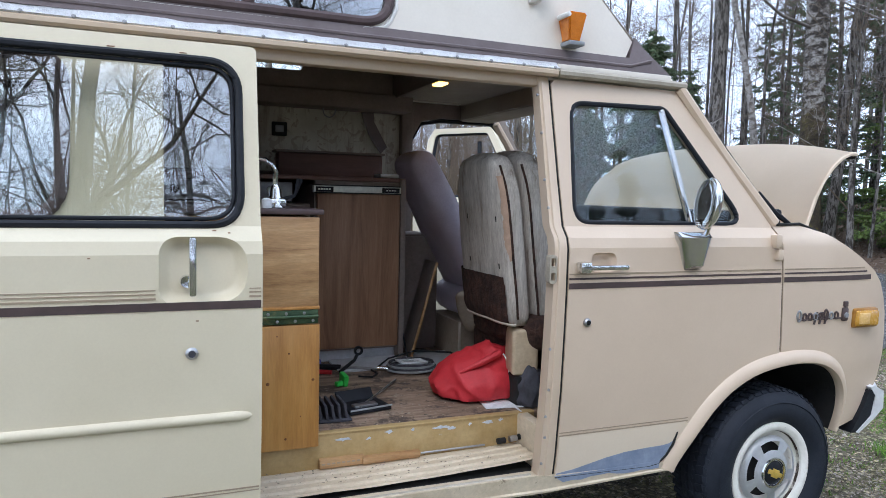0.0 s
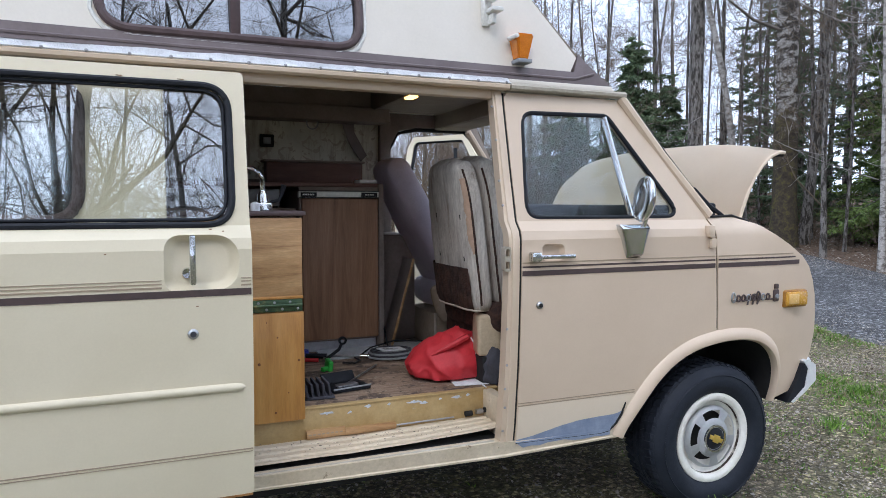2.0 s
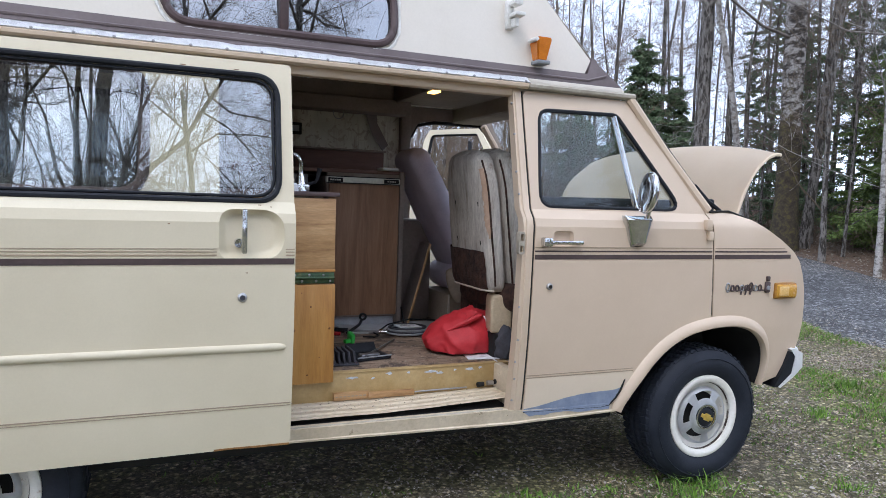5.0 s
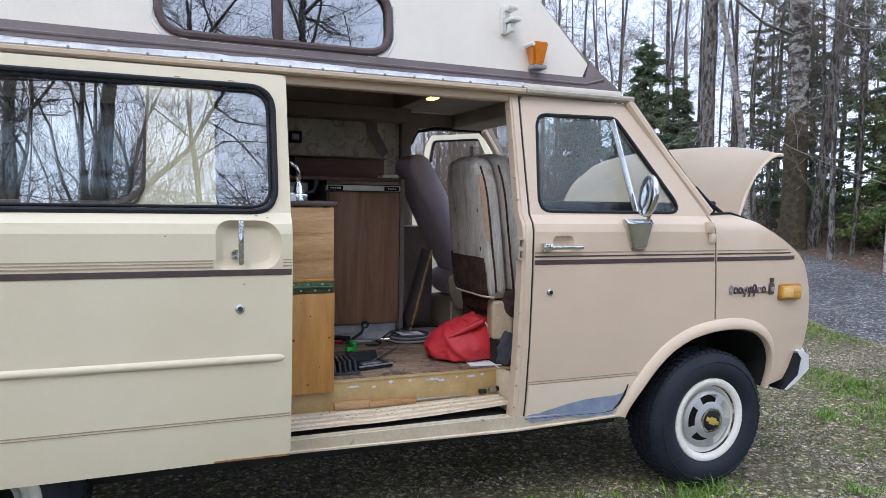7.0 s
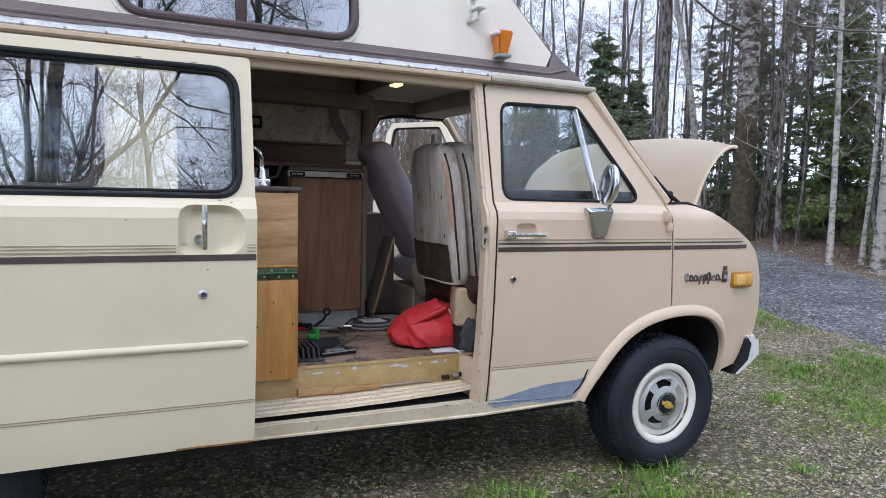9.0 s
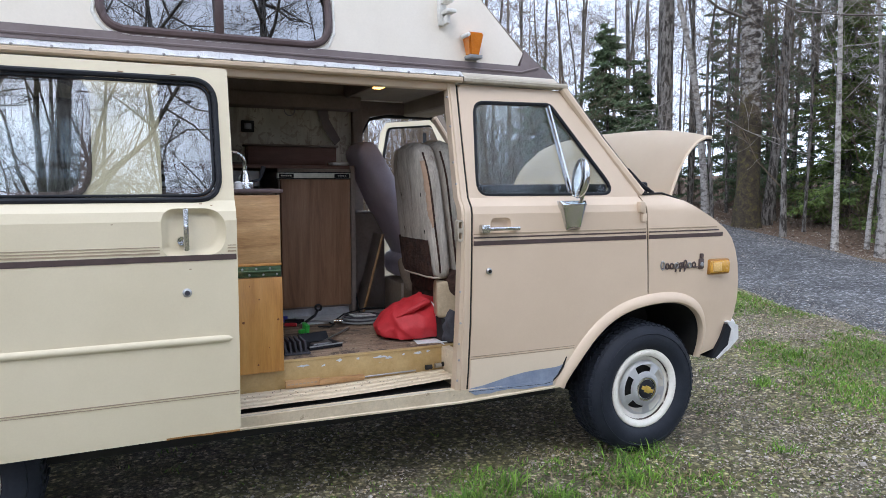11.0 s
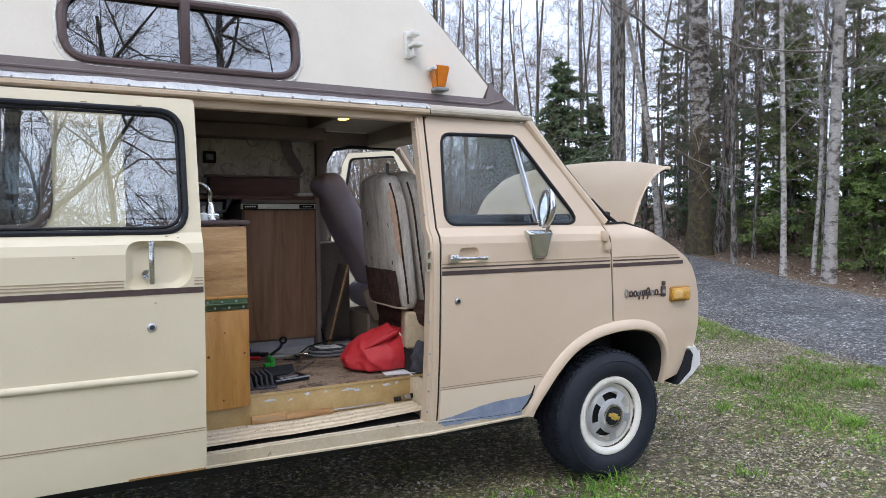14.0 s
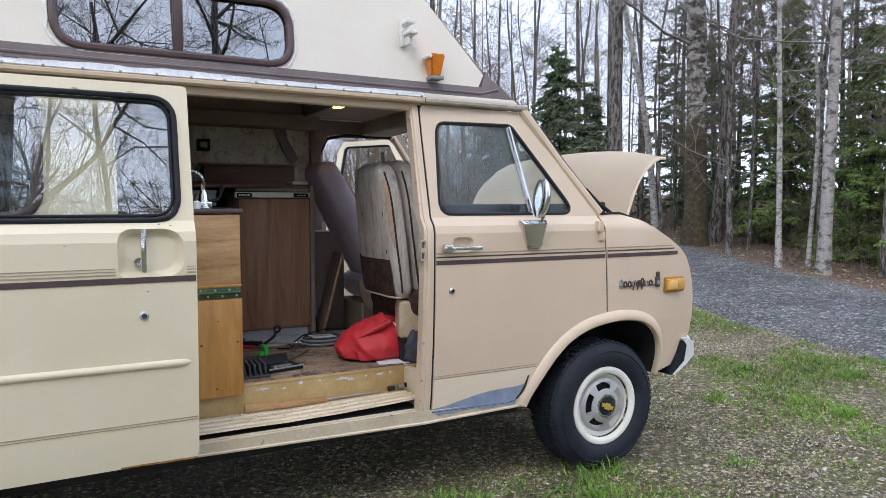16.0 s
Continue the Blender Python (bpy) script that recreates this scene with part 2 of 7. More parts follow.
_b.inputs["Base Color"].default_value, _b.inputs["Emission Color"].default_value, _b.inputs["Emission Strength"].default_value = (0.8, 0.55, 0.15, 1), (1, 0.58, 0.14, 1), 4.5
M_GLASS = glass_of("reflecting_side_glass", (0.95, 0.97, 0.95), 0.18)
M_GLASSF = glass_of("cab_door_glass", (0.86, 0.90, 0.90), 0.03)
M_GLASSD = glass_of("dark_roof_glass", (0.32, 0.34, 0.36), 0.28)
M_CLEAR = glass_of("clear_glass", (0.93, 0.96, 0.95), 0.03)
M_MIRROR = surf("mirror_glass", [(0.3, (0.8, 0.8, 0.8)), (0.7, (0.84, 0.84, 0.84))], 3, 0.03, 1.0, bump=0, grain=0, rvar=0.01)

def wallpaper():
    m, n, l, b = nodes_of("stained_floral_wallpaper")
    base = ramp_of(n, l, noise_of(n, l, 5, 6), [(0.3, (0.47, 0.45, 0.375)), (0.7, (0.66, 0.63, 0.53))])
    fl = ramp_of(n, l, noise_of(n, l, 17, 3, 0.5, None, 1.4), [(0.56, (0, 0, 0)), (0.62, (1, 1, 1))])
    col = mix_of(n, l, fl, base, (0.42, 0.365, 0.29))
    run = ramp_of(n, l, noise_of(n, l, 5, 7, 0.7, (5, 1, 0.6)), [(0.50, (0, 0, 0)), (0.68, (0.8, 0.8, 0.8))])
    col = mix_of(n, l, run, col, (0.26, 0.19, 0.14))
    l.new(col, b.inputs["Base Color"]); b.inputs["Roughness"].default_value = 0.8
    return m
M_WALLP = wallpaper()

def bark(name, dark, light, patch_scale, th, moss=None, ring=(5, 5, 1.3)):
    m, n, l, b = nodes_of(name)
    f = ramp_of(n, l, noise_of(n, l, patch_scale, 8, 0.7, ring), [(th - 0.045, (0, 0, 0)), (th + 0.045, (1, 1, 1))])
    col = mix_of(n, l, f, dark, light)
    g = ramp_of(n, l, noise_of(n, l, 30, 6, 0.7), [(0.25, (0.6,) * 3), (0.75, (1.3,) * 3)])
    col = mix_of(n, l, 1.0, col, g, "MULTIPLY")
    if moss:
        mf = ramp_of(n, l, noise_of(n, l, 2.4, 8, 0.7), [(0.5, (0, 0, 0)), (0.58, (1, 1, 1))])
        col = mix_of(n, l, mf, col, moss)
    l.new(col, b.inputs["Base Color"]); b.inputs["Roughness"].default_value = 0.95
    bp = n.new("ShaderNodeBump"); bp.inputs["Strength"].default_value, bp.inputs["Distance"].default_value = 0.6, 0.04
    l.new(noise_of(n, l, 14, 8, 0.7, (3, 3, 1)), bp.inputs["Height"]); l.new(bp.outputs[0], b.inputs["Normal"])
    return m
M_BIRCH = bark("mottled_birch_bark", (0.09, 0.078, 0.068), (0.36, 0.335, 0.31), 2.2, 0.45, None, (2, 2, 3.2))
def old_birch():
    m = bark("old_birch_bark", (0.06, 0.05, 0.042), (0.46, 0.43, 0.40), 2.2, 0.5, None, (2, 2, 3))
    n, l = m.node_tree.nodes, m.node_tree.links; b = n["Principled BSDF"]
    col = b.inputs["Base Color"].links[0].from_socket
    tc = n.new("ShaderNodeTexCoord"); sp = n.new("ShaderNodeSeparateXYZ"); l.new(tc.outputs["Object"], sp.inputs[0])
    ma = n.new("ShaderNodeMath"); ma.operation = "MULTIPLY_ADD"; ma.inputs[1].default_value = 5.0
    l.new(noise_of(n, l, 2.2, 9, 0.75), ma.inputs[0]); l.new(sp.outputs[2], ma.inputs[2])
    f = n.new("ShaderNodeMapRange"); f.inputs[1].default_value, f.inputs[2].default_value, f.inputs[3].default_value, f.inputs[4].default_value = 5.2, 5.5, 1, 0
    l.new(ma.outputs[0], f.inputs[0])
    moss = ramp_of(n, l, noise_of(n, l, 11, 8, 0.75), [(0.35, (0.035, 0.026, 0.02)), (0.52, (0.075, 0.058, 0.036)), (0.62, (0.12, 0.105, 0.03)), (0.75, (0.16, 0.15, 0.05))])
    l.new(mix_of(n, l, f.outputs[0], col, moss), b.inputs["Base Color"])
    return m
M_OLDBIRCH = old_birch()
M_MOSSB = bark("mossy_dark_bark", (0.045, 0.035, 0.027), (0.13, 0.105, 0.085), 3, 0.52, (0.085, 0.075, 0.022), (1, 1, 1))
M_GREYB = bark("grey_bark", (0.055, 0.047, 0.04), (0.25, 0.23, 0.21), 3.6, 0.5)
M_PALEB = bark("pale_sapling_bark", (0.20, 0.18, 0.16), (0.48, 0.45, 0.42), 3.4, 0.47, None, (2.5, 2.5, 4))
M_TWIG = surf("grey_brown_twigs", [(0.3, (0.10, 0.086, 0.074)), (0.7, (0.27, 0.24, 0.215))], 3, 0.95, bump=0, grain=0.2)
M_BUD = surf("budding_twigs", [(0.3, (0.12, 0.085, 0.06)), (0.7, (0.20, 0.155, 0.105))], 3, 0.95, bump=0, grain=0.2)

def needles(name, a, c):
    m, n, l, b = nodes_of(name)
    gi = n.new("ShaderNodeNewGeometry")
    col = ramp_of(n, l, gi.outputs["Random Per Island"], [(0.0, a), (1.0, c)])
    g = ramp_of(n, l, noise_of(n, l, 0.8, 3), [(0.3, (0.65,) * 3), (0.7, (1.25,) * 3)])
    l.new(mix_of(n, l, 1.0, col, g, "MULTIPLY"), b.inputs["Base Color"]); b.inputs["Roughness"].default_value = 0.75
    b.inputs["Subsurface Weight"].default_value = 0.0
    return m
M_NEEDLE = needles("spruce_needles", (0.058, 0.098, 0.05), (0.165, 0.23, 0.115))
M_NEEDLE2 = needles("fir_needles", (0.085, 0.14, 0.036), (0.22, 0.31, 0.08))
M_GRASS = needles("spring_grass", (0.045, 0.12, 0.012), (0.24, 0.42, 0.055))
M_STRAW = needles("dry_grass", (0.22, 0.16, 0.085), (0.36, 0.29, 0.17))
M_LEAF = needles("dead_leaves", (0.10, 0.06, 0.035), (0.52, 0.45, 0.37))
M_STONE = needles("grey_pebbles", (0.14, 0.115, 0.09), (0.62, 0.57, 0.50))

def stones_of(n, l, scale, lo, hi):
    tc = n.new("ShaderNodeTexCoord"); v = n.new("ShaderNodeTexVoronoi"); v.inputs["Scale"].default_value = scale
    l.new(tc.outputs["Object"], v.inputs["Vector"])
    sp = n.new("ShaderNodeSeparateColor"); l.new(v.outputs["Color"], sp.inputs[0])
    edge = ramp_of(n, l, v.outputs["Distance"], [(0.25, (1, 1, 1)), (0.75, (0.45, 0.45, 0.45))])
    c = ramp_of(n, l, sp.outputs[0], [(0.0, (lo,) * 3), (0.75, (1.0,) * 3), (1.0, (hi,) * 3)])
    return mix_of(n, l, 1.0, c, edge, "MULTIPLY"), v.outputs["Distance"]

def ground_mat():
    m, n, l, b = nodes_of("patchy_yard_ground")
    dirt = ramp_of(n, l, noise_of(n, l, 3.5, 10, 0.75), [(0.3, (0.24, 0.175, 0.112)), (0.5, (0.52, 0.415, 0.305)), (0.72, (0.76, 0.66, 0.54))])
    speck = ramp_of(n, l, noise_of(n, l, 55, 8, 0.8), [(0.3, (0.5,) * 3), (0.62, (1.15,) * 3), (0.72, (2.0,) * 3)])
    dirt = mix_of(n, l, 1.0, dirt, speck, "MULTIPLY")
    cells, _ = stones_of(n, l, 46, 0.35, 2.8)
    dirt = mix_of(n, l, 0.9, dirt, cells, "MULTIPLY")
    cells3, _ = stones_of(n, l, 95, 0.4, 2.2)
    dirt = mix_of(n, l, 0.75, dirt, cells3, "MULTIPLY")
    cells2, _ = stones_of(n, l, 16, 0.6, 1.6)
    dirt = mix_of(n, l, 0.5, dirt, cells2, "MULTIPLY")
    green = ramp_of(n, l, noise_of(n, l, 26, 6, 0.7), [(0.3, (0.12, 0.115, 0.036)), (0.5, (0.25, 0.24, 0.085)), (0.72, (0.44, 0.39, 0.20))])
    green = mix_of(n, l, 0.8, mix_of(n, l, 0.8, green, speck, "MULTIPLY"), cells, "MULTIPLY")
    gf = ramp_of(n, l, noise_of(n, l, 1.1, 10, 0.75), [(0.36, (0, 0, 0)), (0.58, (0.75, 0.75, 0.75))])
    col = mix_of(n, l, gf, dirt, green)
    # leaf litter of the woods, beyond the track
    geo = n.new("ShaderNodeNewGeometry"); sx = n.new("ShaderNodeSeparateXYZ"); l.new(geo.outputs["Position"], sx.inputs[0])
    ad = n.new("ShaderNodeMath"); ad.operation = "MULTIPLY_ADD"; ad.inputs[1].default_value, ad.inputs[2].default_value = -0.27, 0
    l.new(sx.outputs[1], ad.inputs[0])
    su = n.new("ShaderNodeMath"); l.new(ad.outputs[0], su.inputs[0]); l.new(sx.outputs[0], su.inputs[1])
    mr = n.new("ShaderNodeMapRange"); mr.inputs[1].default_value, mr.inputs[2].default_value = 5.9, 6.5
    l.new(su.outputs[0], mr.inputs[0])
    litter = ramp_of(n, l, noise_of(n, l, 9, 10, 0.8), [(0.3, (0.06, 0.036, 0.022)), (0.5, (0.15, 0.095, 0.06)), (0.75, (0.27, 0.19, 0.13))])
    col = mix_of(n, l, mr.outputs[0], col, litter)
    l.new(col, b.inputs["Base Color"]); b.inputs["Roughness"].default_value = 0.95
    bp = n.new("ShaderNodeBump"); bp.inputs["Strength"].default_value, bp.inputs["Distance"].default_value = 0.9, 0.03
    l.new(noise_of(n, l, 38, 8, 0.75), bp.inputs["Height"]); l.new(bp.outputs[0], b.inputs["Normal"])
    return m
M_GROUND = ground_mat()
def road_mat():
    m = surf("grey_gravel_road", [(0.3, (0.14, 0.143, 0.15)), (0.5, (0.22, 0.223, 0.23)), (0.72, (0.34, 0.34, 0.345))], 1.3, 0.9, bump=0.9, bscale=45, grain=0.4, depth=0.03)
    n, l = m.node_tree.nodes, m.node_tree.links; b = n["Principled BSDF"]
    col = b.inputs["Base Color"].links[0].from_socket
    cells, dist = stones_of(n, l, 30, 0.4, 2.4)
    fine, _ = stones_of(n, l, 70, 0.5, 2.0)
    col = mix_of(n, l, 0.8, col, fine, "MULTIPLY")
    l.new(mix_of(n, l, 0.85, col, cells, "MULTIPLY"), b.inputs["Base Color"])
    return m
M_ROAD = road_mat()

# ---- building helpers ----
def thing(name, label, category, group="", loc=(0, 0, 0), kind=""):
    return tagged(pose_at(new(name), loc), label, category, group, kind)

def pose_at(ob, loc):
    ob.location = loc
    return ob

def part(name, bm, material, parent=None, label="", smooth=40):
    """Links a bmesh as one mesh object under a thing or a part, in the parent's own space."""
    me = bpy.data.meshes.new(name)
    bmesh.ops.recalc_face_normals(bm, faces=bm.faces)
    bm.to_mesh(me); bm.free()
    me.materials.append(material)
    if smooth:
        me.polygons.foreach_set("use_smooth", [True] * len(me.polygons))
        me.set_sharp_from_angle(angle=radians(smooth))
    ob = new(name, me)
    if parent: ob.parent = parent
    if label: ob["label"] = label
    return ob

def raw(name, verts, faces, material, parent=None, label="", smooth=True):
    me = bpy.data.meshes.new(name); me.from_pydata(verts, [], faces); me.materials.append(material)
    if smooth: me.polygons.foreach_set("use_smooth", [True] * len(me.polygons))
    ob = new(name, me)
    if parent: ob.parent = parent
    if label: ob["label"] = label
    return ob

def box(x0, x1, y0, y1, z0, z1, bev=0.004, bm=None, seg=2, m=None):
    bm = bm or bmesh.new()
    r = bmesh.ops.create_cube(bm, size=1)["verts"]
    for v in r: v.co = Vector(((x0 + x1) / 2 + v.co.x * (x1 - x0), (y0 + y1) / 2 + v.co.y * (y1 - y0), (z0 + z1) / 2 + v.co.z * (z1 - z0)))
    if m is not None: bmesh.ops.transform(bm, matrix=m, verts=r)
    if bev:
        es = list({e for v in r for e in v.link_edges})
        bmesh.ops.bevel(bm, geom=es, offset=bev, segments=seg, affect="EDGES", profile=0.5)
    return bm

def tube(path, radii, n=8, bm=None, closed=False):
    """A tube along a path, tapered by radii."""
    bm = bm or bmesh.new()
    P = [Vector(p) for p in path]
    R = [radii] * len(P) if isinstance(radii, (int, float)) else radii
    rings = []
    for i, p in enumerate(P):
        a = P[(i - 1) % len(P)] if (closed or i > 0) else P[i]
        c = P[(i + 1) % len(P)] if (closed or i < len(P) - 1) else P[i]
        d = (c - a).normalized()
        u = d.cross(Vector((0.13, 0.31, 0.94)) if abs(d.z) < 0.9 else Vector((0.0, 1.0, 0.1))).normalized(); w = d.cross(u)
        rings.append([bm.verts.new(p + (u * math.cos(k * math.tau / n) + w * math.sin(k * math.tau / n)) * R[i]) for k in range(n)])
    m = len(P)
    for i in range(m if closed else m - 1):
        A, B = rings[i], rings[(i + 1) % m]
        for k in range(n): bm.faces.new((A[k], A[(k + 1) % n], B[(k + 1) % n], B[k]))
    if not closed:
        bm.faces.new(rings[0][::-1]); bm.faces.new(rings[-1])
    return bm

def lathe(profile, n=48, axis_y=True, bm=None, centre=(0, 0, 0)):
    """Turns (radius, along) pairs round the y axis (or z)."""
    bm = bm or bmesh.new(); c = Vector(centre); rings = []
    for r, a in profile:
        ring = []
        for k in range(n):
            t = k * math.tau / n
            v = Vector((r * math.cos(t), a, r * math.sin(t))) if axis_y else Vector((r * math.cos(t), r * math.sin(t), a))
            ring.append(bm.verts.new(c + v))
        rings.append(ring)
    for A, B in zip(rings, rings[1:]):
        for k in range(n): bm.faces.new((A[k], A[(k + 1) % n], B[(k + 1) % n], B[k]))
    return bm

def rpoly(pts, r, seg=6):
    """A polygon with rounded corners (radius r, or one for each corner)."""
    out, n = [], len(pts)
    for i, p in enumerate(pts):
        rr = r[i] if isinstance(r, (list, tuple)) else r
        p = Vector(p); a = (Vector(pts[i - 1]) - p); c = (Vector(pts[(i + 1) % n]) - p)
        if rr <= 0: out.append(tuple(p)); continue
        la, lc = a.length, c.length; a.normalize(); c.normalize()
        ang = a.angle(c); d = min(rr / math.tan(ang / 2), la * 0.48, lc * 0.48)
        s, e = p + a * d, p + c * d
        for k in range(seg + 1):
            t = k / seg
            out.append(tuple((1 - t) ** 2 * s + 2 * t * (1 - t) * p + t * t * e))
    return out

def rrect(x0, x1, z0, z1, r, seg=6):
    return rpoly([(x0, z0), (x1, z0), (x1, z1), (x0, z1)], r, seg)

SIDE_Z = [0.25, 0.40, 0.55, 0.8, 1.0, 1.15, 1.31, 1.345, 1.385, 1.55, 1.75, 1.9, 1.97, 2.02, 2.4, 2.75]
SIDE_Y = [0.075, 0.035, 0.012, -0.010, -0.018, -0.022, -0.022, -0.012, 0.022, 0.064, 0.112, 0.147, 0.165, 0.165, 0.215, 0.30]
def side(z): return float(np.interp(z, SIDE_Z, SIDE_Y))
def skin(x, z):
    return side(z) + (0.36 * (x - 0.3) ** 2 if x > 0.3 else 0.0)
WIDTH = 1.96

def plate(loops, ymap, thick=0.02, zc=(), xc=()):
    """A sheet with holes: loops of (x, z), the first the outline, laid on y = ymap(x, z)."""
    bm = bmesh.new(); es = []
    for lp in loops:
        vs = [bm.verts.new((x, 0, z)) for x, z in lp]
        es += [bm.edges.new((a, c)) for a, c in zip(vs, vs[1:] + vs[:1])]
    bmesh.ops.triangle_fill(bm, edges=es, use_beauty=True)
    for z in zc: bmesh.ops.bisect_plane(bm, geom=bm.verts[:] + bm.edges[:] + bm.faces[:], plane_co=(0, 0, z), plane_no=(0, 0, 1))
    for x in xc: bmesh.ops.bisect_plane(bm, geom=bm.verts[:] + bm.edges[:] + bm.faces[:], plane_co=(x, 0, 0), plane_no=(1, 0, 0))
    front = bm.verts[:]
    faces = bm.faces[:]; edge = [e for e in bm.edges if len(e.link_faces) == 1]
    back = {}
    for v in front:
        y = ymap(v.co.x, v.co.z); back[v] = bm.verts.new((v.co.x, y + thick, v.co.z)); v.co.y = y
    for f in faces: bm.faces.new([back[v] for v in f.verts][::-1])
    for e in edge:
        a, c = e.verts
        bm.faces.new((a, c, back[c], back[a]))
    return bm

def ribbon(x0, x1, z0, z1, ymap, off=0.002, n=24, wob=0.0):
    """A thin strip of tape along the body side, proud of it."""
    bm = bmesh.new(); rows = []
    for i in range(n + 1):
        x = x0 + (x1 - x0) * i / n; w = wob * noise.noise((x * 9, z0, 1))
        q = [(x, ymap(x, z0) + 0.001, z0 + w), (x, ymap(x, z0) - off, z0 + w), (x, ymap(x, z1) - off, z1 + w * 0.6), (x, ymap(x, z1) + 0.001, z1 + w * 0.6)]
        rows.append([bm.verts.new(v) for v in q])
    for A, B in zip(rows, rows[1:]):
        for k in range(3): bm.faces.new((A[k], B[k], B[k + 1], A[k + 1]))
    return bm

def loop3(lp, ymap, dy=0.0):
    return [(x, ymap(x, z) + dy, z) for x, z in lp]

def bowl(lp, ymap, depth, steps=6, floor_scale=0.72):
    """A pressed dish behind a hole."""
    cx = sum(p[0] for p in lp) / len(lp); cz = sum(p[1] for p in lp) / len(lp)
    bm = bmesh.new(); rings = []
    for s in range(steps + 1):
        t = s / steps; k = 1 - (1 - floor_scale) * t; d = depth * math.sin(t * math.pi / 2)
        rings.append([bm.verts.new((cx + (x - cx) * k, ymap(x, z) + d + 0.001, cz + (z - cz) * k)) for x, z in lp])
    for A, B in zip(rings, rings[1:]):
        for i in range(len(lp)): bm.faces.new((A[i], A[(i + 1) % len(lp)], B[(i + 1) % len(lp)], B[i]))
    bm.faces.new(rings[-1]); return bm

# ---- ground ----
def height(x, y):
    s = 0.045 * max(0.0, x - 1.2) + 0.05 * max(0.0, y - 2.0)
    return min(s, 2.0)

def bumpy(x, y):
    near = 0.0 if (-3.6 < x < 0.5 and -0.3 < y < 2.2) else 1.0
    return height(x, y) + near * 0.018 * noise.noise((x * 1.3, y * 1.3, 0)) - 0.004

def sheet(xs, ys, f):
    V = [(x, y, f(x, y)) for y in ys for x in xs]; n = len(xs)
    F = [(j * n + i, j * n + i + 1, (j + 1) * n + i + 1, (j + 1) * n + i) for j in range(len(ys) - 1) for i in range(n - 1)]
    return V, F

gx = [-1500, -400, -120, -50, -25, -14] + [-9 + 0.25 * i for i in range(101)] + [18, 22, 30, 50, 90, 200, 500, 1500]
gy = [-1500, -400, -120, -50, -25, -14] + [-8 + 0.25 * i for i in range(97)] + [18, 22, 30, 50, 90, 200, 500, 1500]
V, F = sheet(gx, gy, bumpy)
ground = tagged(raw("ground", V, F, M_GROUND), "patchy yard of dirt, gravel and spring grass", "ground", kind="structure")

# centre line and half-width of the gravel track
TRACK = [(-30, 4.0, 1.9), (-12, 5.1, 1.7), (-4, 5.2, 1.7), (0.5, 5.15, 1.62), (2.6, 5.5, 1.6), (4.2, 5.9, 1.7), (7.5, 7.0, 1.8), (12, 8.8, 1.8), (20, 13, 1.9), (40, 24, 2)]
def track(y):
    ys = [t[0] for t in TRACK]
    return float(np.interp(y, ys, [t[1] for t in TRACK])), float(np.interp(y, ys, [t[2] for t in TRACK]))
V, F = [], []
ty = [-30 + 0.5 * i for i in range(141)]
for y in ty:
    c, hw = track(y); w = 0.09 * noise.noise((3.1, y * 1.1, 0)); w2 = 0.12 * noise.noise((9.1, y * 1.3, 0))
    for k in range(13):
        u = -1 + k / 6; x = c + hw * u + (w if u < 0 else w2) * abs(u)
        V.append((x, y, height(x, y) + (0.03 + 0.012 * noise.noise((x * 2, y * 2, 5))) * (1 - abs(u) ** 6) - 0.012 * (abs(u) ** 6)))
for j in range(len(ty) - 1):
    for k in range(12): a = j * 13 + k; F.append((a, a + 1, a + 14, a + 13))
road = tagged(raw("road", V, F, M_ROAD), "grey gravel track along the wood's edge", "road", kind="structure")

# ---- camper van ----
van = thing("camper_van", "cream high-top camper van with its side door and hood open", "van")
DX = -0.13
def slid(x, z): return side(z) + DX

# wheel arch: (x, z) of its inner edge from the bumper back to the sill
ARCH = [(0.372, 0.485), (0.392, 0.60), (0.375, 0.685), (0.325, 0.752), (0.245, 0.798), (0.136, 0.816), (0.0, 0.811), (-0.14, 0.784), (-0.25, 0.731), (-0.33, 0.662), (-0.392, 0.586), (-0.452, 0.503), (-0.492, 0.44), (-0.502, 0.408)]
def arch_curve(w, n=70):
    """The arch's smooth curve, moved outwards by w (by less at its front end)."""
    A = np.array(ARCH); u = np.linspace(0, len(A) - 1, n); out = []
    k = np.array([0.25, 0.5, 0.25]); B = A.copy(); B[1:-1] = k[0] * A[:-2] + k[1] * A[1:-1] + k[2] * A[2:]; A = 0.5 * (A + B)
    def at(t):
        i = min(int(t), len(A) - 2); f = t - i; p0, p1, p2, p3 = A[max(i - 1, 0)], A[i], A[i + 1], A[min(i + 2, len(A) - 1)]
        return 0.5 * (2 * p1 + (p2 - p0) * f + (2 * p0 - 5 * p1 + 4 * p2 - p3) * f * f + (3 * p1 - p0 - 3 * p2 + p3) * f ** 3)
    for t in u:
        d = at(min(t + 0.05, len(A) - 1)) - at(max(t - 0.05, 0)); d /= np.linalg.norm(d); q = at(t) + np.array((d[1], -d[0])) * w * min(1.0, 0.55 + 0.15 * t)
        out.append((float(q[0]), float(q[1])))
    return out
OUTER = arch_curve(0.056)

# front passenger door
door_loop = [(-1.047, 0.455), (-0.60, 0.436)] + [q for q in OUTER[::-1] if q[0] < -0.008 and q[1] > 0.452] + [(-0.006, 0.868), (-0.038, 1.33), (-0.058, 1.395), (-0.455, 1.912), (-0.475, 1.925), (-1.03, 1.925), (-1.047, 1.905)]
win_loop = rpoly([(-1.000, 1.398), (-0.190, 1.398), (-0.535, 1.850), (-0.968, 1.842)], [0.06, 0.05, 0.05, 0.06], 6)
dish_loop = rrect(-0.955, -0.845, 1.222, 1.292, 0.03, 5)
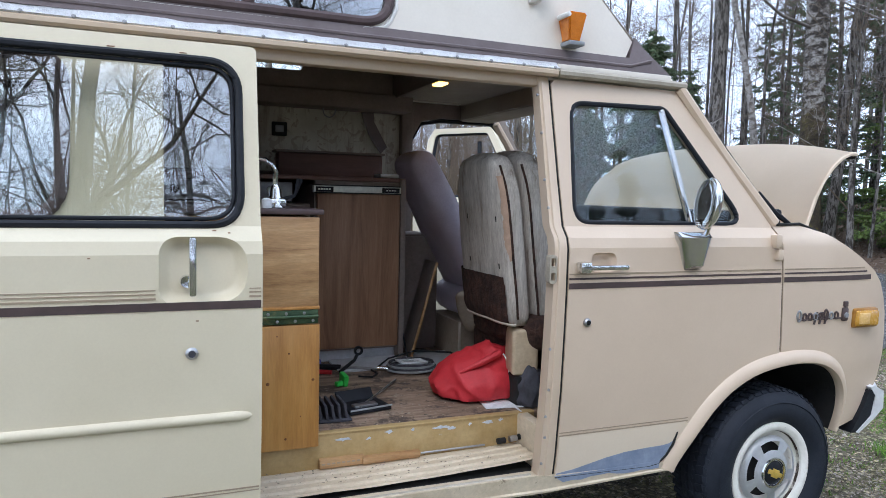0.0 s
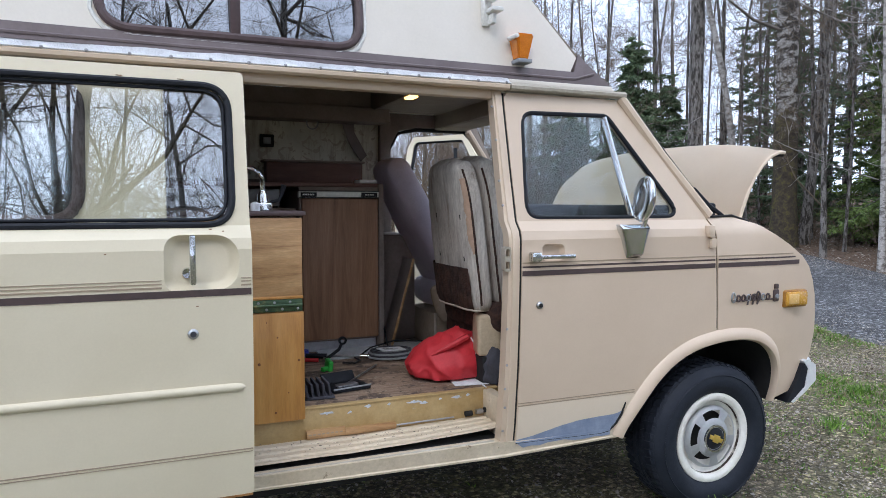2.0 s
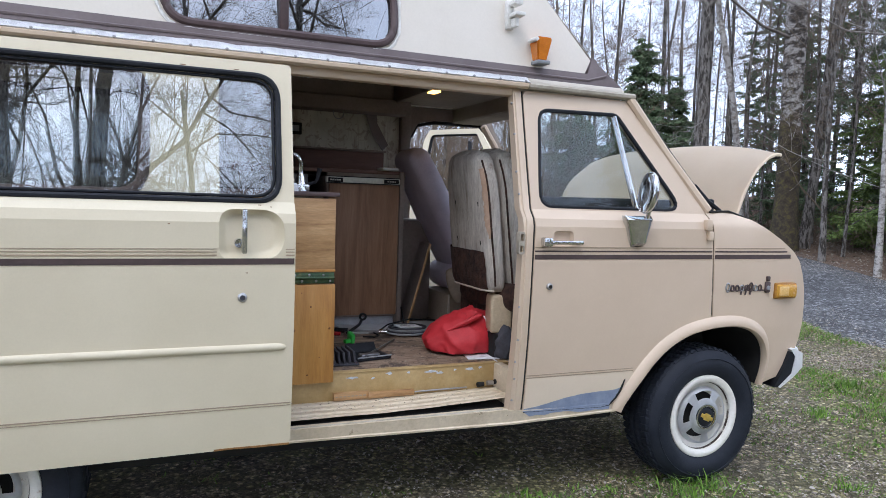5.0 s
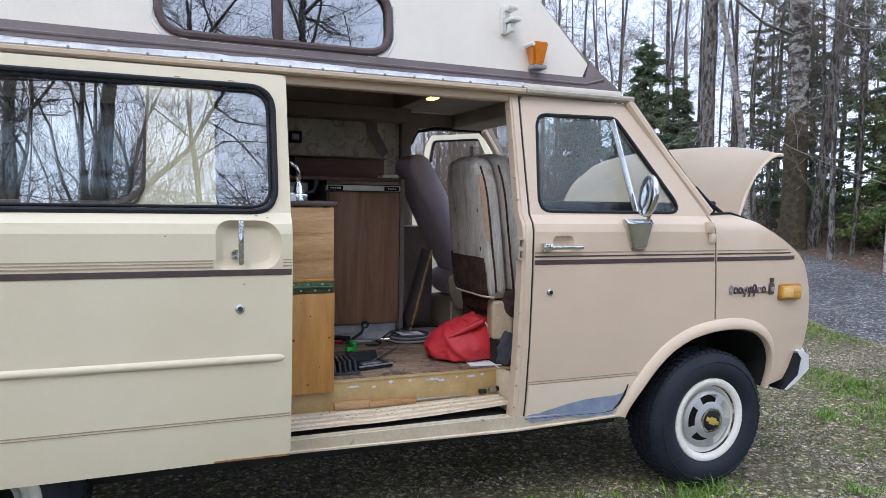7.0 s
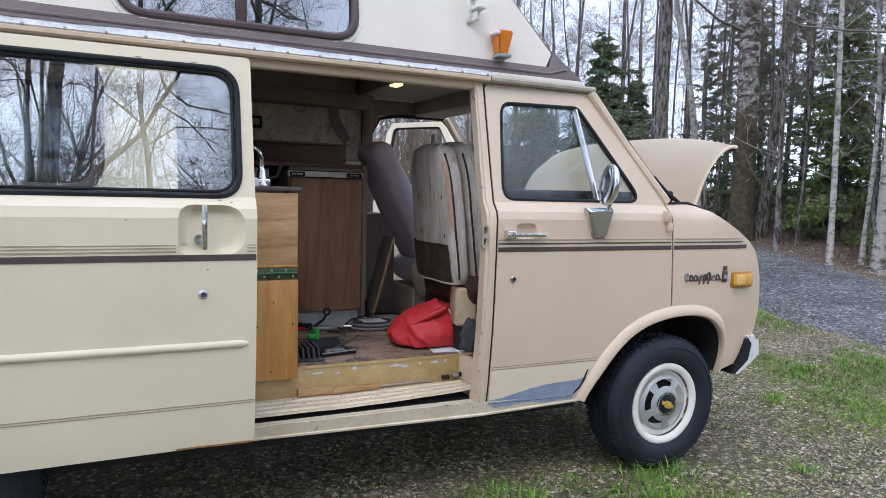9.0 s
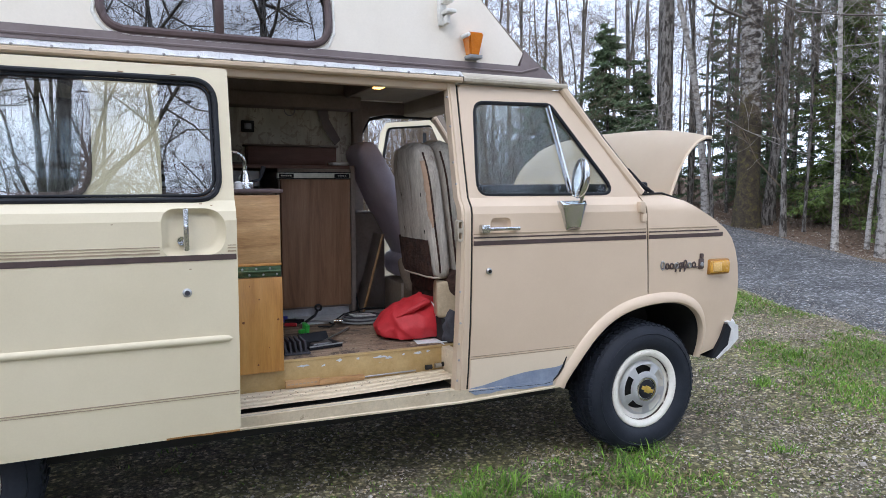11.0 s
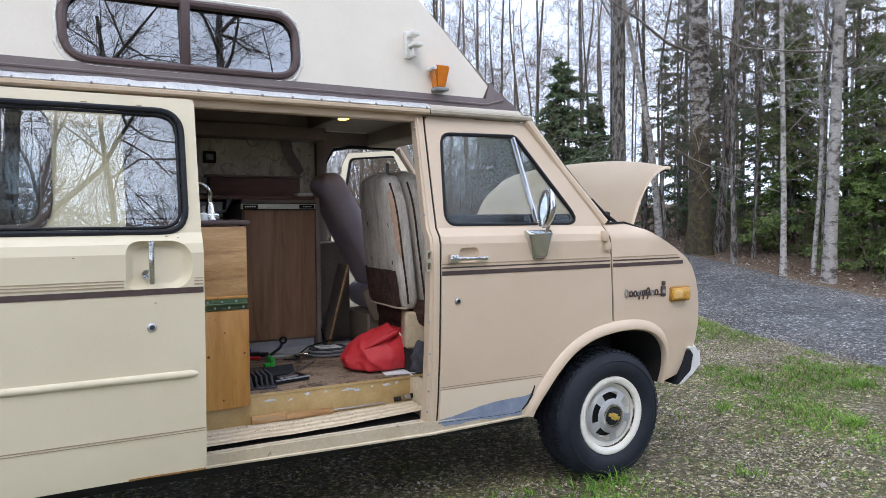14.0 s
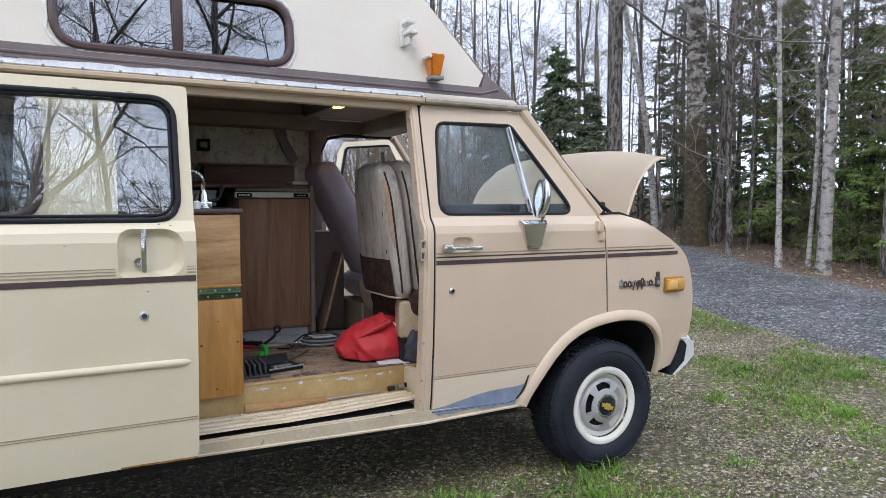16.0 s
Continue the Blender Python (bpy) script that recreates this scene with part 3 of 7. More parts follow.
fdoor = part("front_door", plate([door_loop, win_loop, dish_loop], skin, 0.035, SIDE_Z[1:12]), M_PAINT, van, "cream front passenger door with a faded window", 12)
part("door_handle_recess", bowl(dish_loop, skin, 0.022), M_PAINT, fdoor)
part("window_seal", tube(loop3(win_loop, skin, 0.006), 0.010, 8, None, True), M_RUBBER, fdoor, "black rubber window seal")
part("window_pane", plate([win_loop], lambda x, z: skin(x, z) + 0.016, 0.005, SIDE_Z[8:12]), M_GLASSF, fdoor, "reflecting side window glass")
part("vent_divider", tube([(-0.548, skin(0, 1.84) + 0.008, 1.842), (-0.472, skin(0, 1.40) + 0.008, 1.402)], 0.013, 8), M_CHROME, fdoor, "bright metal window divider")
bm = box(-1.02, -0.975, -0.062, -0.022, 1.222, 1.262, 0.008)
box(-0.985, -0.812, -0.058, -0.040, 1.232, 1.250, 0.006, bm); box(-0.835, -0.815, -0.05, -0.02, 1.234, 1.248, 0.003, bm)
part("door_handle", bm, M_CHROME, fdoor, "chrome pull handle")
part("key_lock", lathe([(0.0, -0.03), (0.010, -0.031), (0.015, -0.026), (0.016, -0.012)], 20, centre=(-0.962, 0.0, 1.040)), M_STEEL, fdoor)
part("lock_core", lathe([(0.0, -0.034), (0.008, -0.034), (0.010, -0.028)], 16, centre=(-0.962, 0.0, 1.040)), M_BLACK, fdoor, "dark keyhole")
bm = box(-0.093, -0.058, -0.045, -0.01, 1.305, 1.36, 0.006); box(-0.075, -0.045, -0.042, -0.01, 1.255, 1.30, 0.006, bm)
part("door_hinge", bm, M_PAINT, fdoor)
for z0, z1, mt in ((1.163, 1.184, M_STRIPE), (1.196, 1.203, M_STRIPE), (1.214, 1.219, M_LINE)):
    part("stripe", ribbon(-1.046, -0.042 + (1.3 - z0) * 0.06, z0, z1, skin), mt, fdoor)
for z0, z1, mt in ((0.616, 0.620, M_LINE), (0.628, 0.631, M_LINE)):
    part("stripe", ribbon(-1.046, -0.455, z0, z1, skin), mt, fdoor)
patch = [(-1.041, 0.462), (-0.80, 0.457), (-0.60, 0.450), (-0.555, 0.462), (-0.528, 0.495), (-0.512, 0.522), (-0.516, 0.538), (-0.534, 0.531), (-0.565, 0.526), (-0.64, 0.525), (-0.74, 0.520), (-0.83, 0.507), (-0.90, 0.492), (-0.97, 0.478), (-1.041, 0.470)]
part("bare_patch", plate([patch], lambda x, z: skin(x, z) - 0.002, 0.002, (0.46, 0.5)), M_PRIMER, fdoor, "blue-grey primer along the door's lower edge")

lower = [(-1.041, 0.459), (-0.60, 0.441)] + [(x - 0.004, z) for x, z in OUTER[::-1] if x < -0.3 and 0.455 < z < 0.606] + [(-0.462, 0.614), (-1.041, 0.614)]
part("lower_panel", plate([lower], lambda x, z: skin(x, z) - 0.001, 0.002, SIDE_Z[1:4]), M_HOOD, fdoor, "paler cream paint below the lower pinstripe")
# black tube on the skin, painted shade of the gap below the door
part("door_bottom_shade", tube([(x, skin(x, z) - 0.003, z) for x, z in ((-1.045, 0.456), (-0.80, 0.449), (-0.62, 0.444), (-0.572, 0.452), (-0.540, 0.482), (-0.516, 0.525), (-0.500, 0.575))], [0.004, 0.004, 0.004, 0.004, 0.005, 0.006, 0.003], 6), M_BLACK, fdoor, "black line standing for the shade along the door's lower edge")
part("rust_notch", plate([[(-0.520, 0.52), (-0.508, 0.530), (-0.503, 0.555), (-0.498, 0.578), (-0.507, 0.562), (-0.516, 0.545)]], lambda x, z: skin(x, z) - 0.004, 0.002), M_BLACK, fdoor, "dark rust hole above the primer")
# black strips set into the side gaps to paint their shade
for gap in ([(-1.059, 0.45), (-1.046, 0.45), (-1.046, 1.92), (-1.059, 1.92)], [(-0.008, 0.875), (0.005, 0.875), (-0.029, 1.33), (-0.040, 1.33)]):
    part("door_gap_shade", plate([gap], lambda x, z: skin(x, z) + 0.006, 0.01, SIDE_Z[2:12]), M_BLACK, van, "black strip standing for the shade in the door's side gap")
# pillar behind the door, with its jamb
pil = [(-1.118, 0.43), (-1.058, 0.43), (-1.058, 1.93), (-1.100, 1.93)]
part("door_pillar", plate([pil], skin, 0.05, SIDE_Z[1:12]), M_PAINT, van, "cream pillar with chipped edges")
part("pillar_channel", tube([(-1.088, side(z) - 0.002, z) for z in (0.47, 0.8, 1.15, 1.33, 1.385, 1.6, 1.91)], 0.007, 6), M_PAINT, van)
ol = rrect(-1.130, -1.100, 1.185, 1.285, 0.013, 4)
bm = plate([ol, rrect(-1.124, -1.106, 1.245, 1.275, 0.006, 3), rrect(-1.124, -1.106, 1.195, 1.225, 0.006, 3)], lambda x, z: -0.029, 0.03)
part("striker_plate", bm, M_RAIL, van, "steel latch striker plate")
for k in range(9):
    z = (0.52, 0.62, 0.70, 0.80, 0.95, 1.45, 1.55, 1.72, 1.86)[k]
    part("pillar_screw", lathe([(0.0, -0.006), (0.004, -0.005), (0.006, 0.0)], 8, centre=(-1.110 + 0.004 * (k % 2), skin(0, z), z)), M_STEEL, van)

# front wing, arch flare, nose
wing = [(0.004, 0.868)] + [(-0.030, 1.33), (-0.05, 1.392), (0.06, 1.405), (0.15, 1.385), (0.237, 1.362), (0.315, 1.322), (0.437, 1.262), (0.551, 1.198), (0.612, 1.145), (0.655, 1.075), (0.685, 1.0), (0.705, 0.9), (0.708, 0.8), (0.690, 0.70), (0.62, 0.575), (0.53, 0.515), (0.42, 0.492)] + [q for q in OUTER if q[0] > 0.008 and q[1] > 0.496]
wng = part("front_wing", plate([wing], skin, 0.03, [0.55, 0.8, 1.0, 1.15, 1.31, 1.345], [0.3, 0.38, 0.45, 0.52, 0.58, 0.64]), M_PAINT, van, "cream front wing")
for z0, z1, mt in ((1.163, 1.184, M_STRIPE), (1.196, 1.203, M_STRIPE), (1.214, 1.219, M_LINE)):
    part("stripe", ribbon(-0.016, 0.52 - (z0 - 1.163), z0, z1, skin), mt, wng)
# front face that closes the nose
bm = bmesh.new(); rows = []
for x, z in [(0.60, 1.145), (0.645, 1.075), (0.678, 1.0), (0.70, 0.9), (0.70, 0.8), (0.68, 0.70), (0.58, 0.55)]:
    rows.append([bm.verts.new((x + 0.05 * (1 - (2 * u - 1) ** 4), skin(x, z) + 0.004 + (WIDTH - 2 * skin(x, z)) * u, z)) for u in [i / 10 for i in range(11)]])
for A, B in zip(rows, rows[1:]):
    for k in range(10): bm.faces.new((A[k], A[k + 1], B[k + 1], B[k]))
part("front_panel", bm, M_PAINT, van)
def flare():
    bm = bmesh.new(); rows = []
    rings = [(arch_curve(w), dy) for w, dy in ((0.060, 0.004), (0.054, -0.006), (0.038, -0.019), (0.018, -0.026), (0.006, -0.024), (0.0, -0.014), (-0.002, 0.0), (0.002, 0.014))]
    for i in range(70):
        rows.append([bm.verts.new((r[i][0], skin(*r[i]) + dy, max(r[i][1], 0.40))) for r, dy in rings])
    for A, B in zip(rows, rows[1:]):
        for k in range(7): bm.faces.new((A[k], B[k], B[k + 1], A[k + 1]))
    return bm
part("wheel_arch", flare(), M_PAINT, van, "flared wheel arch lip")
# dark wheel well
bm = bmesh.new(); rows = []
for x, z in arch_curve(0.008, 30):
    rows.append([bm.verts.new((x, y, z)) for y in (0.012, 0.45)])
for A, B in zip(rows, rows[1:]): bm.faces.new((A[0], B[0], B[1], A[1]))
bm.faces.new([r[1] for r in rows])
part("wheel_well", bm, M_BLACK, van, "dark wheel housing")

# side marker and badge
mk = part("side_marker", box(0.408, 0.565, -0.024, 0.03, 0.950, 1.036, 0.010), M_AMBERD, van, "amber side marker in a brown frame")
part("marker_lens", box(0.418, 0.557, -0.034, 0.02, 0.959, 1.027, 0.009), M_AMBER2, mk, "amber side marker lens")
part("marker_reflector", box(0.428, 0.492, -0.040, -0.02, 0.968, 1.018, 0.004), M_AMBERP, mk, "pale inner reflector")
badge = part("badge", box(0.335, 0.372, -0.028, -0.014, 0.985, 1.045, 0.008), M_STRIPE, van, "dark badge of plain shapes")
for i in range(8):
    x = 0.085 + i * 0.031; h = 0.022 if i in (0, 5) else 0.014
    ring = [(x + 0.011 * math.cos(t), -0.021, 1.012 + (h - 0.014) * 0.6 + h * math.sin(t)) for t in [k * math.tau / 12 for k in range(12)]]
    part("badge_shape", tube(ring, 0.0048, 6, None, True), M_STRIPE if i % 3 else M_STEEL, badge)
    if i in (3, 4, 5): part("badge_shape", tube([(x + 0.010, -0.021, 1.03), (x - 0.006, -0.021, 0.978)], 0.0045, 6), M_STRIPE, badge)
part("badge_shape", tube([(0.078, -0.020, 1.001), (0.335, -0.020, 0.999)], 0.004, 6), M_STRIPE, badge)
part("badge_plate", lathe([(0.0, -0.033), (0.010, -0.033), (0.013, -0.027)], 14, centre=(0.354, 0, 1.012)), M_GREYP, badge)
part("badge_plate", box(0.342, 0.366, -0.028, -0.016, 1.047, 1.072, 0.004), M_STRIPE, badge)

# bumper
bm = bmesh.new(); rows = []
for x, y in [(0.600, 0.062), (0.63, 0.056), (0.675, 0.052), (0.715, 0.075), (0.745, 0.115), (0.775, 0.2), (0.80, 0.4), (0.805, 0.98), (0.80, 1.56), (0.775, 1.80), (0.735, 1.91), (0.69, 1.96), (0.63, 1.985)]:
    c = Vector((0.35, 0.98, 0)); d = (Vector((x, y, 0)) - c).normalized()
    rows.append([bm.verts.new((x + d.x * o, y + d.y * o, z)) for o, z in ((-0.04, 0.530), (0.0, 0.537), (0.014, 0.56), (0.014, 0.63), (0.0, 0.656), (-0.04, 0.664))])
for A, B in zip(rows, rows[1:]):
    for k in range(5): bm.faces.new((A[k], B[k], B[k + 1], A[k + 1]))
bumper = part("front_bumper", bm, M_BUMPER, van, "chrome front bumper with a black end cap")
part("bumper_wing", plate([[(0.595, 0.664), (0.625, 0.668), (0.682, 0.640), (0.688, 0.560), (0.625, 0.510), (0.535, 0.456), (0.520, 0.462), (0.612, 0.532), (0.632, 0.620)]], lambda x, z: 0.010, 0.040), M_BUMPER, bumper)
part("end_cap", plate([[(0.490, 0.462), (0.522, 0.460), (0.610, 0.530), (0.630, 0.625), (0.615, 0.650), (0.595, 0.650), (0.562, 0.575)]], lambda x, z: 0.013, 0.12), M_RUBBER, bumper, "black bumper end cap")

# sill below the doors
sill = [(-2.16, 0.425), (-1.09, 0.405), (-0.518, 0.418), (-0.505, 0.45), (-1.05, 0.466), (-1.14, 0.474), (-2.16, 0.476)]
part("rocker_panel", plate([sill], lambda x, z: side(z) - 0.004, 0.05, (0.43, 0.45)), M_TREAD, van, "dirty cream rocker panel below the step")
rp = random.Random(4); smear = [(-1.05 + 0.02 * k, 0.462 - 0.002 * (k % 2)) for k in range(25)] + [(-0.57 - 0.04 * k, 0.436 + rp.uniform(-0.007, 0.008)) for k in range(12)]
part("primer_smear", plate([smear], lambda x, z: side(z) - 0.0065, 0.002), M_PRIMER, van, "blue-grey primer on the rocker panel")
part("rocker_lip", tube([(-2.16, 0.03, 0.427), (-1.09, 0.03, 0.407), (-0.518, 0.03, 0.420)], 0.008, 6), M_TREAD, van)
part("door_track", tube([(-2.3, 0.040, 0.470), (-1.14, 0.040, 0.470)], 0.009, 6), M_RAIL, van)
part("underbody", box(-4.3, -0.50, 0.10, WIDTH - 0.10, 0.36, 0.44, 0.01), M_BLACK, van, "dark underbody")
# unseen dark blocks, added to keep light off the ground below
for y in (0.42, 1.44): part("rail_light_block", box(-4.2, -0.45, y, y + 0.10, 0.25, 0.40, 0.01), M_BLACK, van, "unseen dark rail added to block light under the van")
part("axle_light_block", box(-0.12, 0.12, 0.30, WIDTH - 0.30, 0.20, 0.36, 0.02), M_BLACK, van, "unseen dark beam added to block light between the front wheels")
part("tank_light_block", box(-2.1, -0.9, 0.62, 1.36, 0.22, 0.40, 0.04, None, 3), M_BLACK, van, "unseen dark box added to block light under the floor")

# body side behind the step opening
quart = [(-4.45, 0.42), (-2.378, 0.42), (-2.378, 1.92), (-4.45, 1.92)]
qwin = rrect(-4.0, -2.64, 1.40, 1.86, 0.10, 7)
qp = part("rear_quarter_panel", plate([quart, qwin], skin, 0.03, SIDE_Z[2:12]), M_DOOR, van, "cream rear side panel behind the slid-open door")
part("quarter_window_frame", tube(loop3(qwin, skin, 0.0), 0.020, 8, None, True), M_MAROON, qp)
part("quarter_window_pane", plate([qwin], lambda x, z: skin(x, z) + 0.012, 0.005, SIDE_Z[8:12]), M_GLASSD, qp)

# sliding door
sl = rpoly([(-3.42, 0.462), (-2.124, 0.470), (-2.124, 1.905), (-3.42, 1.905)], 0.02, 3)
swin = rrect(-3.24, -2.182, 1.392, 1.848, 0.085, 8)
sdish = rpoly([(-2.392, 1.178), (-2.164, 1.178), (-2.164, 1.357), (-2.392, 1.357)], [0.045, 0.11, 0.13, 0.055], 9)
sdoor = part("sliding_door", plate([sl, swin, sdish], slid, 0.045, SIDE_Z[2:12]), M_DOOR, van, "cream sliding side door, slid open", 12)
part("handle_recess", bowl(sdish, slid, 0.035), M_DOOR, sdoor)
part("window_seal", tube(loop3(rrect(-3.245, -2.177, 1.387, 1.853, 0.09, 8), slid, 0.0), 0.0115, 8, None, True), M_RUBBER, sdoor, "black rubber window seal")
part("window_frame", tube(loop3(rrect(-3.228, -2.194, 1.404, 1.836, 0.078, 8), slid, 0.006), 0.006, 8, None, True), M_RUBBER, sdoor)
sp_ = part("window_pane", plate([swin], lambda x, z: slid(x, z) + 0.012, 0.005, SIDE_Z[8:12]), M_GLASS, sdoor, "large reflecting side window"); sp_.visible_shadow = False
bm = box(-2.318, -2.298, -0.185, -0.168, 1.20, 1.358, 0.007); box(-2.315, -2.301, -0.17, -0.115, 1.335, 1.352, 0.003, bm); lathe([(0.0, -0.135), (0.016, -0.14), (0.018, -0.12)], 14, bm=bm, centre=(-2.322, 0, 1.235)); box(-2.32, -2.30, -0.17, -0.115, 1.225, 1.245, 0.003, bm)
part("grab_handle", bm, M_CHROME, sdoor, "upright chrome grab handle")
part("key_lock", lathe([(0.0, -0.155), (0.011, -0.156), (0.017, -0.15), (0.018, -0.135)], 20, centre=(-2.31, 0.0, 1.04)), M_STEEL, sdoor)
part("lock_core", lathe([(0.0, -0.159), (0.009, -0.159), (0.011, -0.15)], 16, centre=(-2.31, 0.0, 1.04)), M_GREYFAB, sdoor, "dark keyhole")
bm = bmesh.new(); rows = []
for x in [-3.4, -2.18, -2.16, -2.146]:
    s = 1.0 if x < -2.17 else (0.7 if x < -2.15 else 0.1)
    rows.append([bm.verts.new((x, slid(x, 0.853) + 0.004 - 0.016 * s * math.sin(math.pi * k / 6), 0.853 - 0.016 * s * math.cos(math.pi * k / 6))) for k in range(7)])
for A, B in zip(rows, rows[1:]):
    for k in range(6): bm.faces.new((A[k], B[k], B[k + 1], A[k + 1]))
part("pressed_rib", bm, M_DOOR, sdoor)
for z0, z1, mt in ((1.160, 1.182, M_STRIPE), (1.190, 1.196, M_LINE), (1.203, 1.207, M_LINE), (1.214, 1.217, M_LINE), (0.634, 0.638, M_LINE), (0.625, 0.628, M_LINE)):
    if z0 > 1.17: part("stripe", ribbon(-3.41, -2.40, z0, z1, slid), mt, sdoor)
    if z0 > 1.17: part("stripe", ribbon(-2.16, -2.128, z0, z1, slid), mt, sdoor)
    if z0 < 1.17: part("stripe", ribbon(-3.41, -2.128, z0, z1, slid), mt, sdoor)
part("rust_edge", ribbon(-2.40, -2.128, 0.468, 0.475, slid, 0.002, 24, 0.004), surf("rust", [(0.3, (0.22, 0.10, 0.03)), (0.7, (0.36, 0.19, 0.06))], 30, 0.9), sdoor, "rusty lower edge")

M_RUST = surf("rust_stain", [(0.3, (0.13, 0.06, 0.03)), (0.7, (0.27, 0.15, 0.08))], 60, 0.9, bump=0.2)
for x0, x1, z in ((-2.255, -2.245, 1.372), (-2.52, -2.50, 1.868), (-2.335, -2.315, 1.866), (-2.30, -2.292, 1.128), (-2.56, -2.553, 1.30), (-2.215, -2.208, 1.366)):
    part("rust_spot", ribbon(x0, x1, z, z + 0.003, slid, 0.0012, 10, 0.006), M_RUST, sdoor, "small rust spot")
part("opening_header", box(-2.40, -1.06, 0.158, 0.21, 1.897, 1.934, 0.006), M_PAINT, van, "cream header over the side opening")
# gutter, foil tape and high top
for x0, x1, name in ((-4.45, -1.035, "drip_rail"), (-1.03, -0.435, "drip_rail")):
    bm = tube([(x0, 0.128, 1.945), (x1, 0.128 if x1 < -1 else 0.14, 1.945)], 0.016, 8); box(x0, x1, 0.13, 0.18, 1.932, 1.95, 0.003, bm)
    part(name, bm, M_RAIL if x0 > -2 else M_PAINT, van)
bm = bmesh.new(); rows = []
for i in range(171):
    x = -4.45 + 3.42 * i / 170; j = noise.noise((x * 6, 2, 0)); top = 1.991 + 0.007 * j + (0.012 if -2.6 < x < -1.85 else 0) * (0.5 + noise.noise((x * 4, 7, 0)))
    rows.append([bm.verts.new(v) for v in ((x, 0.122, 1.950), (x, 0.112 + 0.004 * j, 1.958), (x, 0.130 + 0.006 * noise.noise((x * 17, 1, 1)), 1.967 + 0.004 * noise.noise((x * 13, 5, 0))), (x, 0.152, top), (x, 0.17, top + 0.002))])
for A, B in zip(rows, rows[1:]):
    for k in range(4): bm.faces.new((A[k], B[k], B[k + 1], A[k + 1]))
foil = part("foil_tape", bm, M_FOIL, van, "crinkled silver foil tape along the roof seam", 80)
for i in range(26):
    x = -4.3 + i * 0.13
    part("rivet", lathe([(0.0, -0.005), (0.005, -0.004), (0.007, 0.002)], 8, centre=(x, 0.116, 1.960)), M_STEEL, foil)

def top_y(x, z):
    return 0.152 + max(0.0, z - 1.99) * 0.16 + (0.0 if z < 2.5 else (z - 2.5) ** 2 * 1.4)
up = [(-4.4, 2.046), (-0.715, 2.032), (-0.678, 2.10), (-1.0, 2.466), (-1.13, 2.60), (-1.30, 2.70), (-4.4, 2.72)]
rwin = rrect(-2.575, -1.665, 2.053, 2.328, 0.11, 9)
ht = part("high_top", plate([up, rwin], lambda x, z: top_y(x, z), 0.03, (2.1, 2.2, 2.3, 2.4, 2.5, 2.6, 2.66)), M_TOP, van, "white fibreglass high-top roof")
bandl = [(-4.4, 1.990), (-0.505, 1.980), (-0.64, 2.085), (-0.668, 2.118), (-0.70, 2.034), (-4.4, 2.05)]
part("brown_band", plate([bandl], lambda x, z: top_y(x, z) - 0.007, 0.03, (2.0, 2.02)), M_BAND, ht, "dark brown band round the roof's base")
part("band_ridge", tube([(-4.4, 0.148, 2.012), (-0.70, 0.148, 2.002), (-0.60, 0.15, 2.03)], 0.007, 6), M_BAND, ht)
part("roof_edge_strip", box(-1.03, -0.50, 0.143, 0.34, 1.953, 1.983, 0.006), M_TOP, ht, "pale roof edge strip")
part("front_edge_strip", box(-0.53, -0.47, 0.17, WIDTH - 0.17, 1.948, 1.978, 0.006), M_TOP, ht)
# front slope, top and far side of the high top
fr = [(-0.50, 1.975), (-0.66, 2.10), (-1.0, 2.466), (-1.13, 2.60), (-1.30, 2.70), (-4.4, 2.72)]
bm = bmesh.new(); rows = []
for x, z in fr[1:]:
    y0 = top_y(x, z) + 0.003; rows.append([bm.verts.new((x + (0.015 if z < 2.6 else 0) * math.sin(math.pi * k / 8), y0 + (WIDTH - 2 * y0) * k / 8, z + 0.06 * math.sin(math.pi * k / 8) * (z > 2.6))) for k in range(9)])
for A, B in zip(rows, rows[1:]):
    for k in range(8): bm.faces.new((A[k], A[k + 1], B[k + 1], B[k]))
part("roof_shell", bm, M_TOP, ht)
bm = bmesh.new(); rows = []
for x, z in fr[:2]:
    y0 = top_y(x, z) - 0.004; rows.append([bm.verts.new((x + 0.004 * math.sin(math.pi * k / 8), y0 + (WIDTH - 2 * y0) * k / 8, z)) for k in range(9)])
for k in range(8): bm.faces.new((rows[0][k], rows[0][k + 1], rows[1][k + 1], rows[1][k]))
part("front_band", bm, M_BAND, ht)
farwin = rrect(-2.05, -1.675, 2.140, 2.215, 0.03, 5)
fs_ = part("far_roof_side", plate([up, farwin], lambda x, z: WIDTH - top_y(x, z) - 0.03, 0.03, (2.3, 2.5, 2.6)), M_TOP, ht)
part("far_roof_pane", plate([farwin], lambda x, z: WIDTH - top_y(x, z) - 0.02, 0.005), M_CLEAR, fs_, "far roof window pane")
rw = part("roof_window", tube(loop3(rwin, top_y, -0.003), 0.017, 8, None, True), M_MAROON, ht, "long roof window in a maroon frame")
part("sealant", tube([(x + 0.008 * noise.noise((x * 30, z * 30, 0)), y, z + 0.010 * noise.noise((z * 30, x * 30, 3))) for x, y, z in loop3(rrect(-2.600, -1.640, 2.028, 2.353, 0.13, 22), top_y, 0.001)], 0.008, 6, None, True), M_WHITEP, rw, "smeared white sealant")
part("window_divider", box(-2.148, -2.112, 0.150, 0.21, 2.055, 2.33, 0.006), M_MAROON, rw)
part("window_pane", plate([rwin], lambda x, z: top_y(x, z) + 0.012, 0.005), M_GLASSD, rw, "dark reflecting roof glass")
